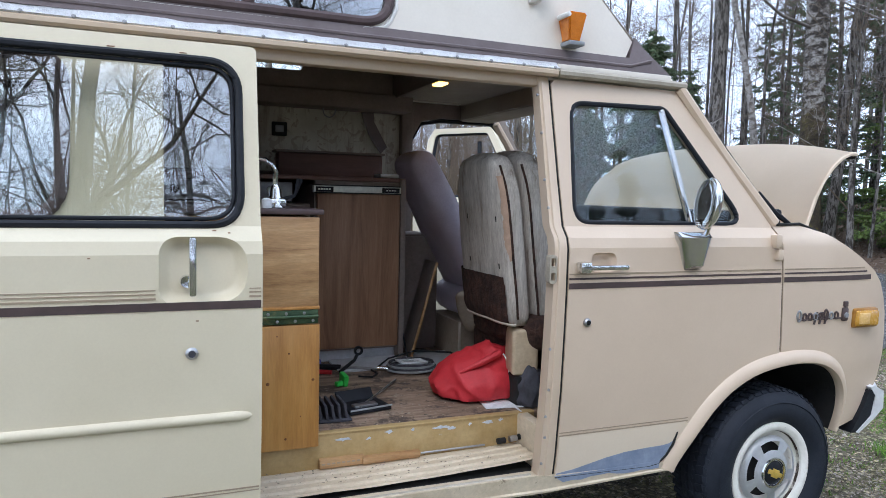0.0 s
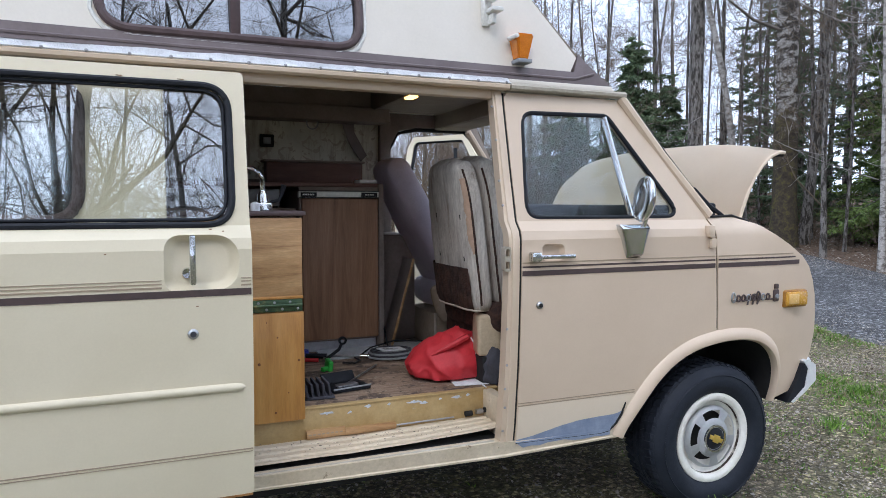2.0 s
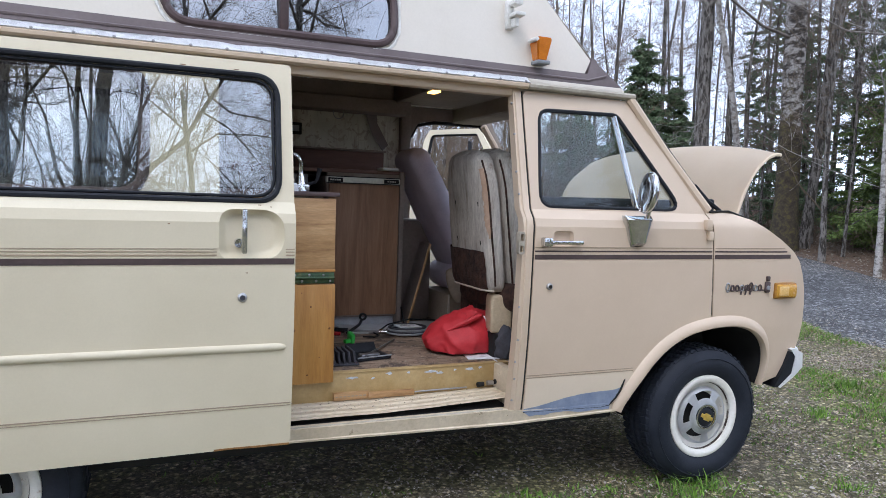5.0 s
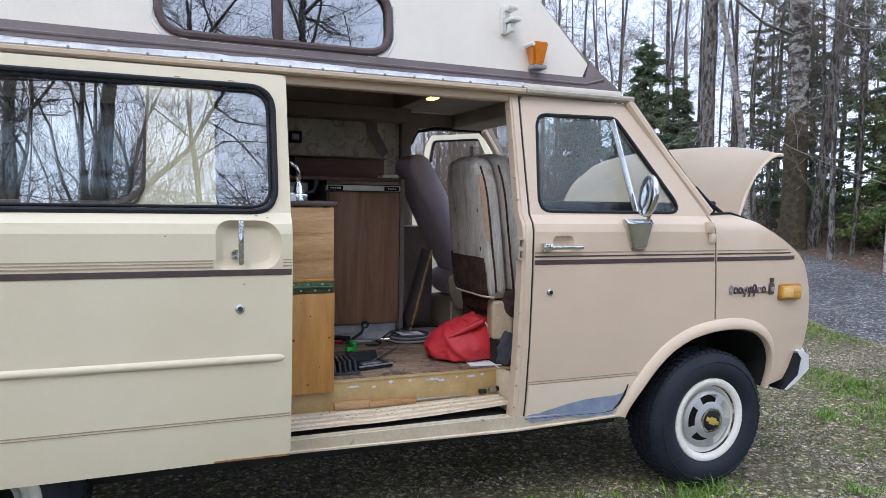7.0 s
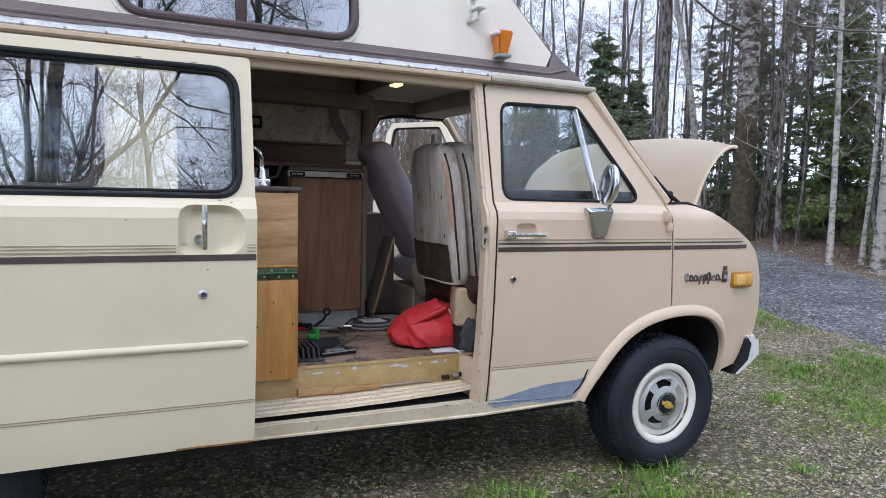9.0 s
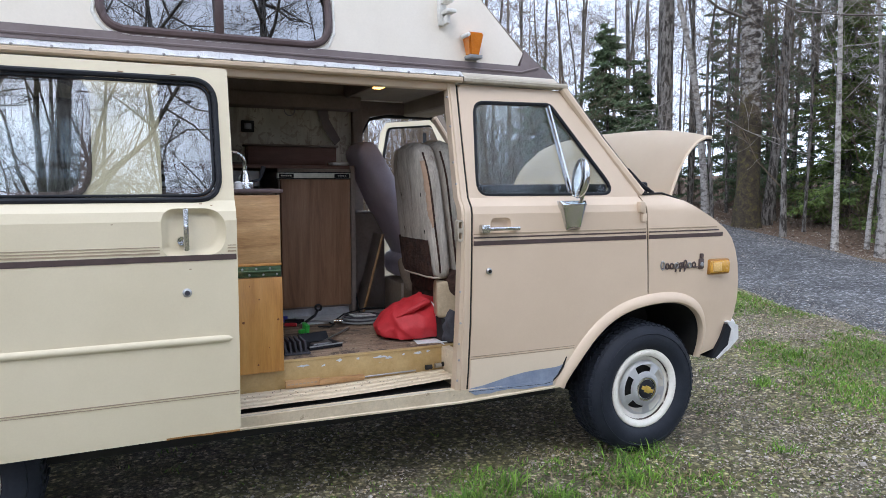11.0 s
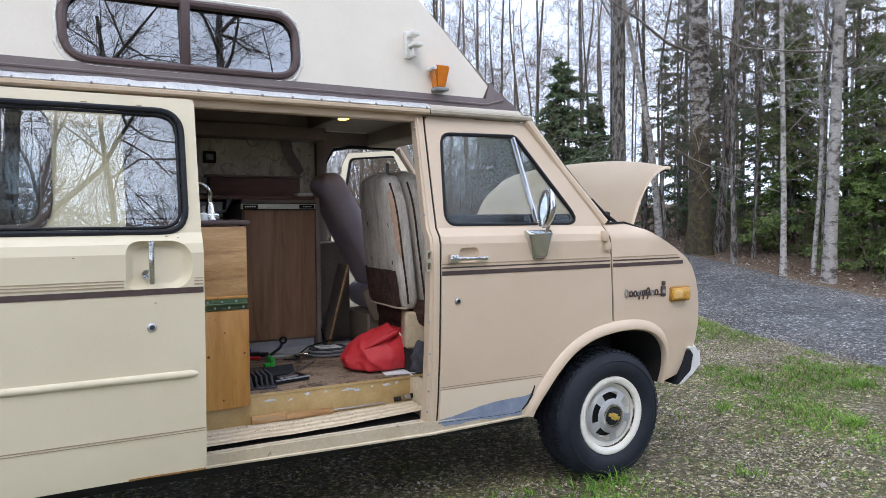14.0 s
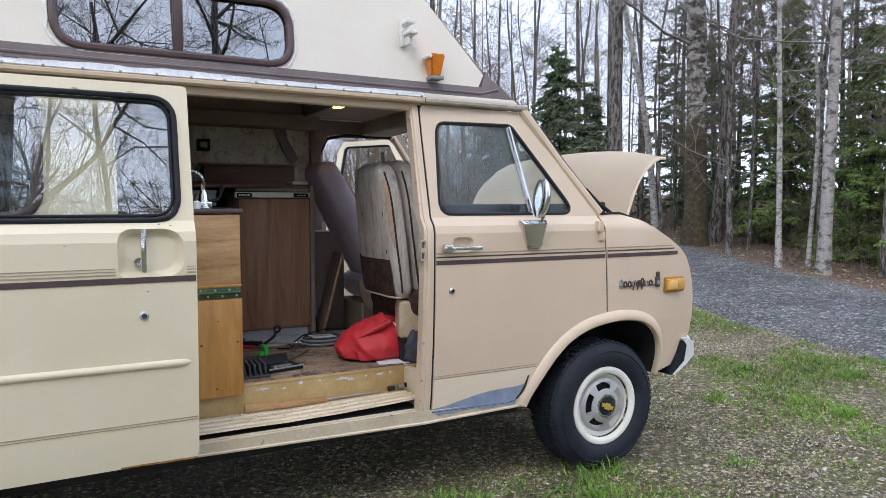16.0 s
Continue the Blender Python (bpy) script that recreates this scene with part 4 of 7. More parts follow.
# clearance lamp and awning bracket on the roof side
lampb = part("clearance_lamp", box(-1.005, -0.938, 0.10, 0.20, 2.045, 2.062, 0.004), M_GREYP, van, "amber clearance lamp on the roof's side")
bm = bmesh.new()
q = [(-1.010, 0.100, 2.166), (-0.930, 0.100, 2.166), (-0.948, 0.118, 2.060), (-0.995, 0.118, 2.060)]
a = [bm.verts.new(v) for v in q]; c = [bm.verts.new((x, 0.19, z)) for x, y, z in q]
bm.faces.new(a); bm.faces.new(c[::-1])
for i in range(4): bm.faces.new((a[i], a[(i + 1) % 4], c[(i + 1) % 4], c[i]))
bmesh.ops.bevel(bm, geom=bm.edges[:], offset=0.007, segments=2, affect="EDGES")
part("lamp_lens", bm, M_AMBER, lampb, "tapered amber lens")
part("lamp_screw", lathe([(0.0, 0.085), (0.009, 0.087), (0.010, 0.16)], 10, centre=(-1.018, 0, 2.150)), M_WHITEP, lampb)
bm = box(-1.135, -1.10, 0.165, 0.20, 2.195, 2.325, 0.005); box(-1.13, -1.085, 0.11, 0.18, 2.295, 2.315, 0.004, bm); box(-1.125, -1.075, 0.10, 0.18, 2.245, 2.262, 0.004, bm); box(-1.115, -1.095, 0.125, 0.18, 2.20, 2.24, 0.004, bm)
part("awning_bracket", bm, M_WHITEP, van, "white awning bracket")

# windscreen with posts
def post(y_fn, name):
    bm = tube([(-0.455, y_fn(0.150), 1.935), (-0.25, y_fn(0.105), 1.675), (-0.03, y_fn(0.035), 1.40)], [0.024, 0.024, 0.026], 8)
    part(name, bm, M_PAINT, van)
post(lambda y: y, "windscreen_post"); post(lambda y: WIDTH - y, "windscreen_post")
part("post_gasket", tube([(-0.425, 0.150, 1.93), (-0.22, 0.105, 1.675), (0.012, 0.045, 1.395)], 0.011, 6), M_RUBBER, van)
bm = bmesh.new(); rows = []
for x, z, y0 in ((-0.435, 1.94, 0.15), (-0.22, 1.675, 0.105), (0.01, 1.40, 0.04)):
    rows.append([bm.verts.new((x + 0.10 * math.sin(math.pi * k / 10), y0 + 0.012 + (WIDTH - 2 * y0 - 0.024) * k / 10, z)) for k in range(11)])
for A, B in zip(rows, rows[1:]):
    for k in range(10): bm.faces.new((A[k], A[k + 1], B[k + 1], B[k]))
part("windscreen", bm, M_CLEAR, van, "clear windscreen")
part("wiper", tube([(0.045, 0.08, 1.405), (0.02, 0.085, 1.43), (-0.03, 0.10, 1.475), (-0.06, 0.22, 1.51)], 0.011, 6), M_RUBBER, van)
part("wiper_pivot", box(-0.035, 0.03, 0.045, 0.10, 1.418, 1.462, 0.012), M_RUBBER, van)
part("wiper_blade", tube([(-0.10, 0.055, 1.53), (-0.03, 0.040, 1.452), (0.05, 0.028, 1.402)], [0.007, 0.013, 0.009], 6), M_RUBBER, van)
part("cowl_seam", tube([(-0.03, 0.018, 1.398), (0.10, 0.022, 1.402), (0.235, 0.05, 1.372)], 0.006, 6), M_BLACK, van)
bm = bmesh.new(); rows = []
for x, z in ((0.0, 1.395), (0.12, 1.39), (0.24, 1.36), (0.30, 1.25)):
    rows.append([bm.verts.new((x, 0.03 + 1.9 * k / 8, z)) for k in range(9)])
for A, B in zip(rows, rows[1:]):
    for k in range(8): bm.faces.new((A[k], A[k + 1], B[k + 1], B[k]))
part("cowl", bm, M_PAINT, van)
# raised hood
hp = [(0.215, 1.372), (0.240, 1.44), (0.272, 1.52), (0.312, 1.595), (0.362, 1.655), (0.418, 1.70), (0.474, 1.722), (0.507, 1.720)]
bm = bmesh.new(); rows = []; NB = 16
for i, (x, z) in enumerate(hp):
    row = []
    for k in range(NB + 1):
        u = k / NB; t = abs(2 * u - 1)
        yy = 0.10 + (WIDTH - 0.20) * u
        crown = 0.075 * (1 - t ** 3.0) * (0.35 + 0.65 * i / 7)
        row.append(bm.verts.new((x - crown * 0.15, yy, z + crown * (0.4 + 0.6 * i / 7) - (0.06 * max(0, t - 0.86) / 0.14 * (i / 7) if u > 0.5 else 0))))
    rows.append(row)
for A, B in zip(rows, rows[1:]):
    for k in range(NB): bm.faces.new((A[k], A[k + 1], B[k + 1], B[k]))
bmesh.ops.solidify(bm, geom=bm.faces[:], thickness=0.012)
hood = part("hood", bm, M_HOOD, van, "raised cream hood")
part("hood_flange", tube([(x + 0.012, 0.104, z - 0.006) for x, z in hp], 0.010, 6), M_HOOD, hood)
part("hood_seal", tube([(0.507, 0.105, 1.714), (0.527, 0.12, 1.702), (0.524, 0.2, 1.707)], 0.009, 6), M_RUBBER, hood)
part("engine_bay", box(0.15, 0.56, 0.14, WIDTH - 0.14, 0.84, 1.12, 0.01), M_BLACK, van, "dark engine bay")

# mirror
mir = part("door_mirror", tube([(-0.48, -0.03, 1.34), (-0.48, -0.07, 1.365), (-0.485, -0.095, 1.42)], 0.010, 8), M_CHROME, van, "chrome door mirror on a tapered bracket")
bm = bmesh.new(); rows = []
for i in range(9):
    t = i / 8; z = 1.368 - 0.146 * t; hw = 0.0865 - 0.043 * t; out = 0.062 - 0.026 * t
    end = 0.35 if i in (0, 8) else 1.0
    rows.append([bm.verts.new((-0.4985 + 0.003 * t + hw * u, -0.014 - out * end * (1 - abs(u) ** 3.2) ** 0.6, z)) for u in [k / 8 - 1 for k in range(17)]])
for A, B in zip(rows, rows[1:]):
    for k in range(16): bm.faces.new((A[k], A[k + 1], B[k + 1], B[k]))
bm.faces.new(rows[0]); bm.faces.new(rows[-1][::-1])
part("mirror_bracket", bm, M_CHROME, mir)
bm = bmesh.new(); bmesh.ops.create_uvsphere(bm, u_segments=24, v_segments=14, radius=1)
for v in bm.verts: v.co = Vector((v.co.x * 0.045, v.co.y * 0.070, v.co.z * 0.098)) if v.co.x > 0 else Vector((v.co.x * 0.012, v.co.y * 0.070, v.co.z * 0.098))
bmesh.ops.transform(bm, matrix=pose(-0.515, -0.105, 1.478, 0, 8, -12), verts=bm.verts)
part("mirror_shell", bm, M_CHROME, mir, "rounded chrome mirror shell", 60)
bm = lathe([(0.0, 0.0), (0.6, 0.0), (0.95, 0.0), (1.0, 0.05)], 24)
for v in bm.verts: v.co = Vector((-v.co.y * 0.05, v.co.x * 0.066, v.co.z * 0.092))
bmesh.ops.transform(bm, matrix=pose(-0.5285, -0.105, 1.478, 0, 8, -12), verts=bm.verts)
part("mirror_glass", bm, M_MIRROR, mir)

# wheels
M_SEAM = surf("dark_rust", [(0.50, (0.04, 0.025, 0.018)), (0.62, (0.60, 0.55, 0.47))], 11, 0.9, grain=0.3)
def wheel(x, y, flip):
    w = part("wheel", lathe([(0.12, 0.03), (0.150, 0.025), (0.172, 0.01), (0.178, -0.012), (0.190, -0.020), (0.204, -0.022), (0.213, -0.018), (0.216, -0.008), (0.205, 0.002), (0.19, 0.02), (0.18, 0.16), (0.20, 0.18)], 64), M_WHEEL, van, "white-painted steel wheel, chipped and rusty")
    prof_t = [(0.205, 0.0), (0.222, -0.022), (0.25, -0.036), (0.285, -0.040), (0.315, -0.030), (0.335, -0.014), (0.345, -0.002), (0.350, 0.012), (0.349, 0.045), (0.341, 0.048), (0.341, 0.056), (0.352, 0.058), (0.354, 0.085), (0.344, 0.088), (0.344, 0.098), (0.354, 0.10), (0.352, 0.128), (0.342, 0.13), (0.342, 0.138), (0.349, 0.14), (0.346, 0.175), (0.325, 0.20), (0.28, 0.218), (0.21, 0.19)]
    t = part("tyre", lathe(prof_t, 72), M_TYRE, w, "dusty black tyre")
    bm = bmesh.new(); N = 58
    for k in range(N):
        a = k * math.tau / N
        for (r, yy, dy, tilt) in ((0.351, 0.024, 0.042, 12), (0.346, 0.0, 0.016, 0), (0.352, 0.160, 0.04, -12)):
            m = Matrix.Rotation(-a, 4, "Y") @ pose(r, yy, 0, 0, 0, 0) @ pose(0, 0, 0, tilt, 0, 0 if r != 0.346 else -28)
            box(-0.008, 0.0045 if r > 0.347 else 0.003, -dy / 2, dy / 2, -0.0115, 0.0115, 0, bm, 1, m)
        for (r, yy, tilt) in ((0.352, 0.072, 30), (0.352, 0.114, -30)):
            m = Matrix.Rotation(-a - 0.03, 4, "Y") @ pose(r, yy, 0, tilt, 0, 0)
            box(-0.008, 0.0045, -0.012, 0.012, -0.012, 0.012, 0, bm, 1, m)
    part("tread", bm, M_TYRE, t, "", 0)
    part("sidewall_ring", lathe([(0.300, -0.0365), (0.303, -0.0395), (0.306, -0.036)], 64), M_TYRE, t)
    # stamped centre with five slots
    bm = bmesh.new(); rings = []
    rs = [(0.150, 0.010), (0.144, -0.006), (0.133, -0.013), (0.094, -0.015), (0.086, -0.021), (0.074, -0.026), (0.062, -0.029), (0.052, -0.028)]
    n = 60
    for r, yy in rs: rings.append([bm.verts.new((r * math.cos(k * math.tau / n), yy, r * math.sin(k * math.tau / n))) for k in range(n)])
    for j, (A, B) in enumerate(zip(rings, rings[1:])):
        for k in range(n):
            if j in (2,) and (k % 12) in (1, 2, 3, 4, 5, 6, 7, 8): continue
            bm.faces.new((A[k], A[(k + 1) % n], B[(k + 1) % n], B[k]))
    bmesh.ops.solidify(bm, geom=bm.faces[:], thickness=0.004)
    part("wheel_centre", bm, M_SILVER, w, "silver slotted wheel centre")
    part("wheel_backing", lathe([(0.0, 0.035), (0.15, 0.035)], 32), M_BLACK, w)
    part("rust_ring", lathe([(0.1722, 0.0065), (0.1738, 0.0005), (0.1752, -0.0045)], 64), M_SEAM, w, "thin dark rusty seam of the rim")
    part("hub_cap", lathe([(0.0, -0.035), (0.030, -0.035), (0.042, -0.033), (0.050, -0.028), (0.052, -0.02)], 32), M_RUBBER, w, "black centre cap")
    part("hub_ring", lathe([(0.052, -0.026), (0.056, -0.034), (0.064, -0.034), (0.068, -0.024)], 40), M_CHROME, w)
    bm = box(-0.040, 0.040, -0.040, -0.033, -0.010, 0.010, 0.002); box(-0.018, 0.018, -0.041, -0.033, -0.018, 0.018, 0.002, bm)
    bmesh.ops.transform(bm, matrix=Matrix.Rotation(radians(16), 4, "Y"), verts=bm.verts)
    part("cap_emblem", bm, M_GOLD, w, "plain gold shape")
    w.matrix_basis = Matrix.Translation((x, y, 0.352)) @ (Matrix.Rotation(math.pi, 4, "Z") if flip else Matrix.Identity(4)) @ Matrix.Rotation(radians(7), 4, "Y")
    return w
wheel(0, 0.012, False); wheel(-3.18, 0.03, False); wheel(0, WIDTH - 0.012, True); wheel(-3.18, WIDTH - 0.03, True)

# inside shell
FL = 0.64
part("cab_floor", box(-4.35, 0.0, 0.245, WIDTH - 0.06, FL - 0.03, FL, 0.003), M_PLY, van, "worn bare plywood floor")
part("step_riser", box(-2.40, -1.02, 0.234, 0.2445, 0.50, FL - 0.002, 0.002), M_RISER, van, "scuffed yellowed step riser")
part("floor_edge_trim", box(-2.40, -1.02, 0.230, 0.262, FL - 0.006, FL + 0.003, 0.003), M_RISER, van)
bm = bmesh.new(); rows = []
for i in range(41):
    x = -2.36 + 1.26 * i / 40; lift = 0.020 * max(0, (x + 1.75) / 0.65) ** 1.5 + 0.004 * noise.noise((x * 5, 0, 3))
    rows.append([bm.verts.new((x, y, z + lift * l)) for y, z, l in ((0.25, 0.520, 0.2), (0.235, 0.514, 0.4), (0.205, 0.512, 0.6), (0.20, 0.517, 0.6), (0.188, 0.517, 0.6), (0.183, 0.510, 0.7), (0.160, 0.509, 0.8), (0.155, 0.514, 0.8), (0.143, 0.514, 0.8), (0.138, 0.507, 0.9), (0.115, 0.505, 1), (0.110, 0.510, 1), (0.098, 0.510, 1), (0.093, 0.503, 1), (0.074, 0.502, 1), (0.072, 0.495, 1))])
for A, B in zip(rows, rows[1:]):
    for k in range(15): bm.faces.new((A[k], B[k], B[k + 1], A[k + 1]))
part("step_tread", bm, M_TREAD, van, "ribbed cream step, dirty and lifted at one end")
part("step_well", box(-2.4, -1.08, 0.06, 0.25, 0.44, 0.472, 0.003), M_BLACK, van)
part("step_end", box(-1.095, -1.05, 0.05, 0.25, 0.44, FL, 0.004), M_TREAD, van)
# far wall with the driver's door opening
FY = 1.86
fw = [(-4.4, FL), (-1.0, FL), (-1.0, 1.80), (-0.93, 1.93), (-0.80, 1.955), (-0.45, 1.955), (-0.30, 1.80), (-0.10, 1.40), (-0.05, 0.9), (0.0, 0.9), (0.0, 1.40), (-0.28, 1.80), (-0.42, 2.07), (-4.4, 2.07)]
fwin = rrect(-4.05, -2.72, 1.40, 1.86, 0.08, 6)
fwl = part("far_wall", plate([fw, fwin], lambda x, z: FY, 0.06), M_DARKIN, van, "dark lined far wall")
part("far_window_pane", plate([fwin], lambda x, z: FY + 0.03, 0.005), M_CLEAR, fwl, "clear far side window")
part("far_window_frame", tube(loop3(fwin, lambda x, z: FY + 0.004), 0.016, 6, None, True), M_MAROON, fwl)
part("opening_rim", tube([(-1.0, FY + 0.03, FL), (-1.0, FY + 0.03, 1.78), (-0.93, FY + 0.03, 1.915), (-0.80, FY + 0.03, 1.942), (-0.45, FY + 0.03, 1.942), (-0.30, FY + 0.03, 1.80), (-0.10, FY + 0.03, 1.40)], 0.013, 6), M_RUBBER, van)
part("wallpaper_panel", box(-2.64, -1.05, FY - 0.012, FY - 0.002, 1.60, 1.985, 0.002), M_WALLP, van, "stained floral wallpaper panel")
part("wall_beam", box(-4.3, -1.05, FY - 0.19, FY - 0.014, 1.955, 2.045, 0.01), M_DARKIN, van)
part("door_post_trim", box(-1.075, -1.0, FY - 0.06, FY - 0.003, FL, 2.0, 0.012), M_DARKIN, van)
part("windscreen_header", box(-0.66, -0.46, 0.20, FY + 0.02, 1.945, 1.972, 0.006), M_HEAD, van)
part("headliner_step", box(-0.672, -0.655, 0.20, FY + 0.02, 1.95, 2.05, 0.004), M_HEAD, van)
part("headliner", box(-1.13, -0.66, 0.20, FY + 0.02, 2.038, 2.06, 0.006), M_HEAD, van, "grey cab headliner")
part("headliner_edge", box(-1.16, -1.131, 0.23, FY - 0.002, 2.03, 2.18, 0.008), M_DARKIN, van)
part("roof_lining", plate([[(-4.38, 2.035), (-1.165, 2.035), (-1.165, 2.30), (-1.35, 2.55), (-4.38, 2.62)], farwin], lambda x, z: WIDTH - 0.26, 0.02), M_DARKIN, van)
part("roof_lining_top", box(-4.38, -1.40, 0.24, WIDTH - 0.24, 2.60, 2.62, 0.003), M_DARKIN, van)
part("lining_front", box(-1.40, -1.165, 0.24, WIDTH - 0.24, 2.29, 2.31, 0.003), M_DARKIN, van)
part("rear_wall", box(-4.40, -4.36, 0.10, WIDTH - 0.10, 0.5, 2.6, 0.004), M_DARKIN, van)
part("near_lining", box(-4.36, -2.42, 0.20, 0.23, FL, 1.38, 0.003), M_DARKIN, van)
part("dashboard", box(-0.42, -0.07, 0.10, WIDTH - 0.12, 1.05, 1.45, 0.04, None, 4), M_BLACK, van, "black dashboard")
part("firewall", box(-0.05, 0.0, 0.06, WIDTH - 0.06, 0.90, 1.39, 0.004), M_BLACK, van)
part("engine_cover", box(-0.75, -0.1, 0.72, 1.24, FL, 1.02, 0.05, None, 4), M_DARKIN, van, "dark engine cover between the seats")
sw = part("steering_wheel", tube([Vector((-0.53, 1.40, 1.42)) + Vector((0.13 * math.cos(t), 0.19 * math.sin(t), 0.14 * math.cos(t))) for t in [k * math.tau / 28 for k in range(28)]], 0.014, 8, None, True), M_RUBBER, van, "black steering wheel")
part("spoke", tube([(-0.53, 1.22, 1.42), (-0.50, 1.40, 1.39), (-0.53, 1.58, 1.42)], 0.014, 6), M_RUBBER, sw)
part("column", tube([(-0.50, 1.40, 1.39), (-0.25, 1.40, 1.25)], 0.03, 8), M_RUBBER, sw)
dl = part("dome_light", box(-1.185, -1.125, 0.94, 1.05, 2.018, 2.039, 0.006), M_HEAD, van, "lit amber dome light")
part("lamp_lens", box(-1.18, -1.13, 0.95, 1.04, 2.007, 2.019, 0.005), M_LAMP, dl, "glowing amber lens")

# open driver's door, swung outwards
DW = 0.98
dd_loop = [(0.0, 0.5), (DW, 0.5), (DW, 1.90)] + [(DW - 0.05, 1.985), (0.43, 1.985), (0.03, 1.40)]
dd_win = rpoly([(0.14, 1.475), (DW - 0.045, 1.475), (DW - 0.060, 1.945), (0.46, 1.945)], [0.04, 0.05, 0.05, 0.04], 6)
bm = plate([dd_loop, dd_win], lambda x, z: 0.02 * 0 + (side(min(z, 1.95)) * -1), 0.05, SIDE_Z[3:12])
hm = Matrix.Translation((-0.06, WIDTH + 0.02, 0.0)) @ Matrix.Rotation(radians(180 - 57), 4, "Z")
bmesh.ops.transform(bm, matrix=hm, verts=bm.verts)
dd = part("driver_door", bm, M_DOOR, van, "open cream driver's door seen from inside")
bm = tube([hm @ Vector((x, -side(z) + 0.025, z)) for x, z in dd_win], 0.016, 8, None, True)
part("window_seal", bm, M_RUBBER, dd)
bm = tube([hm @ Vector(v) for v in ((0.53, -0.12, 1.88), (0.47, -0.04, 1.50))], 0.016, 8)
part("vent_divider", bm, M_RUBBER, dd)
bm = box(0.1, 0.9, -0.06, 0.0, 0.95, 1.30, 0.02); bmesh.ops.transform(bm, matrix=hm, verts=bm.verts)
part("door_card", bm, M_TANV, dd)

# ---- things in the van ----
# sink cabinet beside the step
cab = thing("sink_cabinet", "oak and pine sink cabinet beside the step", "cabinet")
CY = 0.21
part("carcass", box(-2.40, -1.905, CY + 0.02, 0.72, FL, 1.40, 0.004), M_OAK, cab)
part("upper_panel", box(-2.40, -1.89, CY, CY + 0.018, 1.098, 1.402, 0.003), M_OAK, cab, "oak veneer panel")
part("lower_panel", box(-2.40, -1.886, CY - 0.004, CY + 0.016, 0.606, 1.036, 0.004), M_PINE, cab, "orange varnished pine flap")
part("panel_edge", box(-2.40, -1.888, CY - 0.006, CY + 0.016, 1.088, 1.099, 0.002), M_PINE, cab)
hg = part("piano_hinge", box(-2.40, -1.893, CY - 0.004, CY + 0.004, 1.040, 1.087, 0.001), M_BRASS, cab, "green-tinged brass piano hinge")
part("hinge_pin", tube([(-2.40, CY - 0.008, 1.064), (-1.893, CY - 0.008, 1.064)], 0.006, 8), M_BRASS, hg)
for k in range(6): part("hinge_screw", lathe([(0.0, -0.004), (0.005, -0.003), (0.006, 0.001)], 8, centre=(-1.91 - k * 0.03, CY - 0.004, 1.076 if k % 2 else 1.050)), M_STEEL, hg)
part("countertop", box(-2.40, -1.876, CY - 0.010, 0.74, 1.409, 1.428, 0.005), M_MAROON, cab, "dark brown countertop")
M_KNOT = surf("pine_knot", [(0.3, (0.13, 0.045, 0.012)), (0.7, (0.22, 0.085, 0.025))], 60, 0.5)
for x, z, r in ((-1.908, 0.845, 0.006), (-2.06, 0.84, 0.007), (-1.99, 0.94, 0.004), (-2.0, 0.645, 0.005), (-1.95, 0.72, 0.003), (-2.03, 1.0, 0.003)):
    part("knot", lathe([(0.0, -0.0048), (r * 0.7, -0.0048), (r, -0.0035)], 9, centre=(x, CY, z)), M_KNOT, cab)

fa = thing("faucet", "small chrome pump faucet on the countertop", "faucet")
bm = lathe([(0.0, 1.51), (0.012, 1.508), (0.020, 1.49), (0.022, 1.47), (0.030, 1.455), (0.034, 1.43), (0.0, 1.428)], 20, False, None, (-2.02, 0.33, 0))
part("faucet_body", bm, M_CHROME, fa)
part("faucet_base", box(-2.058, -1.985, 0.30, 0.36, 1.4285, 1.462, 0.010, None, 3), M_CHROME, fa)
part("spout", tube([(-2.02, 0.33, 1.50), (-2.02, 0.33, 1.55), (-2.03, 0.33, 1.575), (-2.055, 0.33, 1.592), (-2.12, 0.33, 1.60)], 0.009, 8), M_CHROME, fa)
part("pump_handle", tube([(-1.99, 0.34, 1.46), (-1.955, 0.34, 1.47), (-1.945, 0.34, 1.49), (-1.935, 0.34, 1.53)], [0.007, 0.007, 0.007, 0.012], 8), M_RUBBER, fa)
cup = thing("soap_bottle", "small clear bottle beside the faucet", "bottle")
part("bottle", lathe([(0.0, 1.428), (0.018, 1.428), (0.018, 1.455), (0.008, 1.462), (0.0, 1.463)], 14, False, None, (-2.055, 0.29, 0)), M_PAPER, cup)

# refrigerator on a plinth
fr_ = thing("refrigerator", "walnut-fronted camper refrigerator with a cream top trim", "refrigerator")
F0, F1, FYR = -1.705, -1.275, 1.20
part("cabinet", box(F0, F1, FYR + 0.03, FY - 0.02, 0.70, 1.525, 0.006), M_DARKIN, fr_)
part("door", box(F0 + 0.01, F1, FYR, FYR + 0.028, 0.715, 1.482, 0.006), M_WALNUT, fr_, "walnut veneer door")
tr_ = part("top_trim", box(F0 - 0.01, F1, FYR - 0.012, FYR + 0.026, 1.484, 1.520, 0.004), M_FRIDGE_TRIM, fr_, "cream metal trim strip")
part("trim_plate", box(F0, F0 + 0.085, FYR - 0.017, FYR - 0.010, 1.489, 1.514, 0.002), M_RUBBER, tr_)
part("trim_plate", box(F1 - 0.10, F1 - 0.01, FYR - 0.017, FYR - 0.010, 1.490, 1.514, 0.002), M_RUBBER, tr_)
for z in (1.483, 1.519): part("trim_edge", box(F0 - 0.01, F1, FYR - 0.0145, FYR - 0.008, z, z + 0.005, 0.001), M_RUBBER, tr_, "black edging of the trim strip")
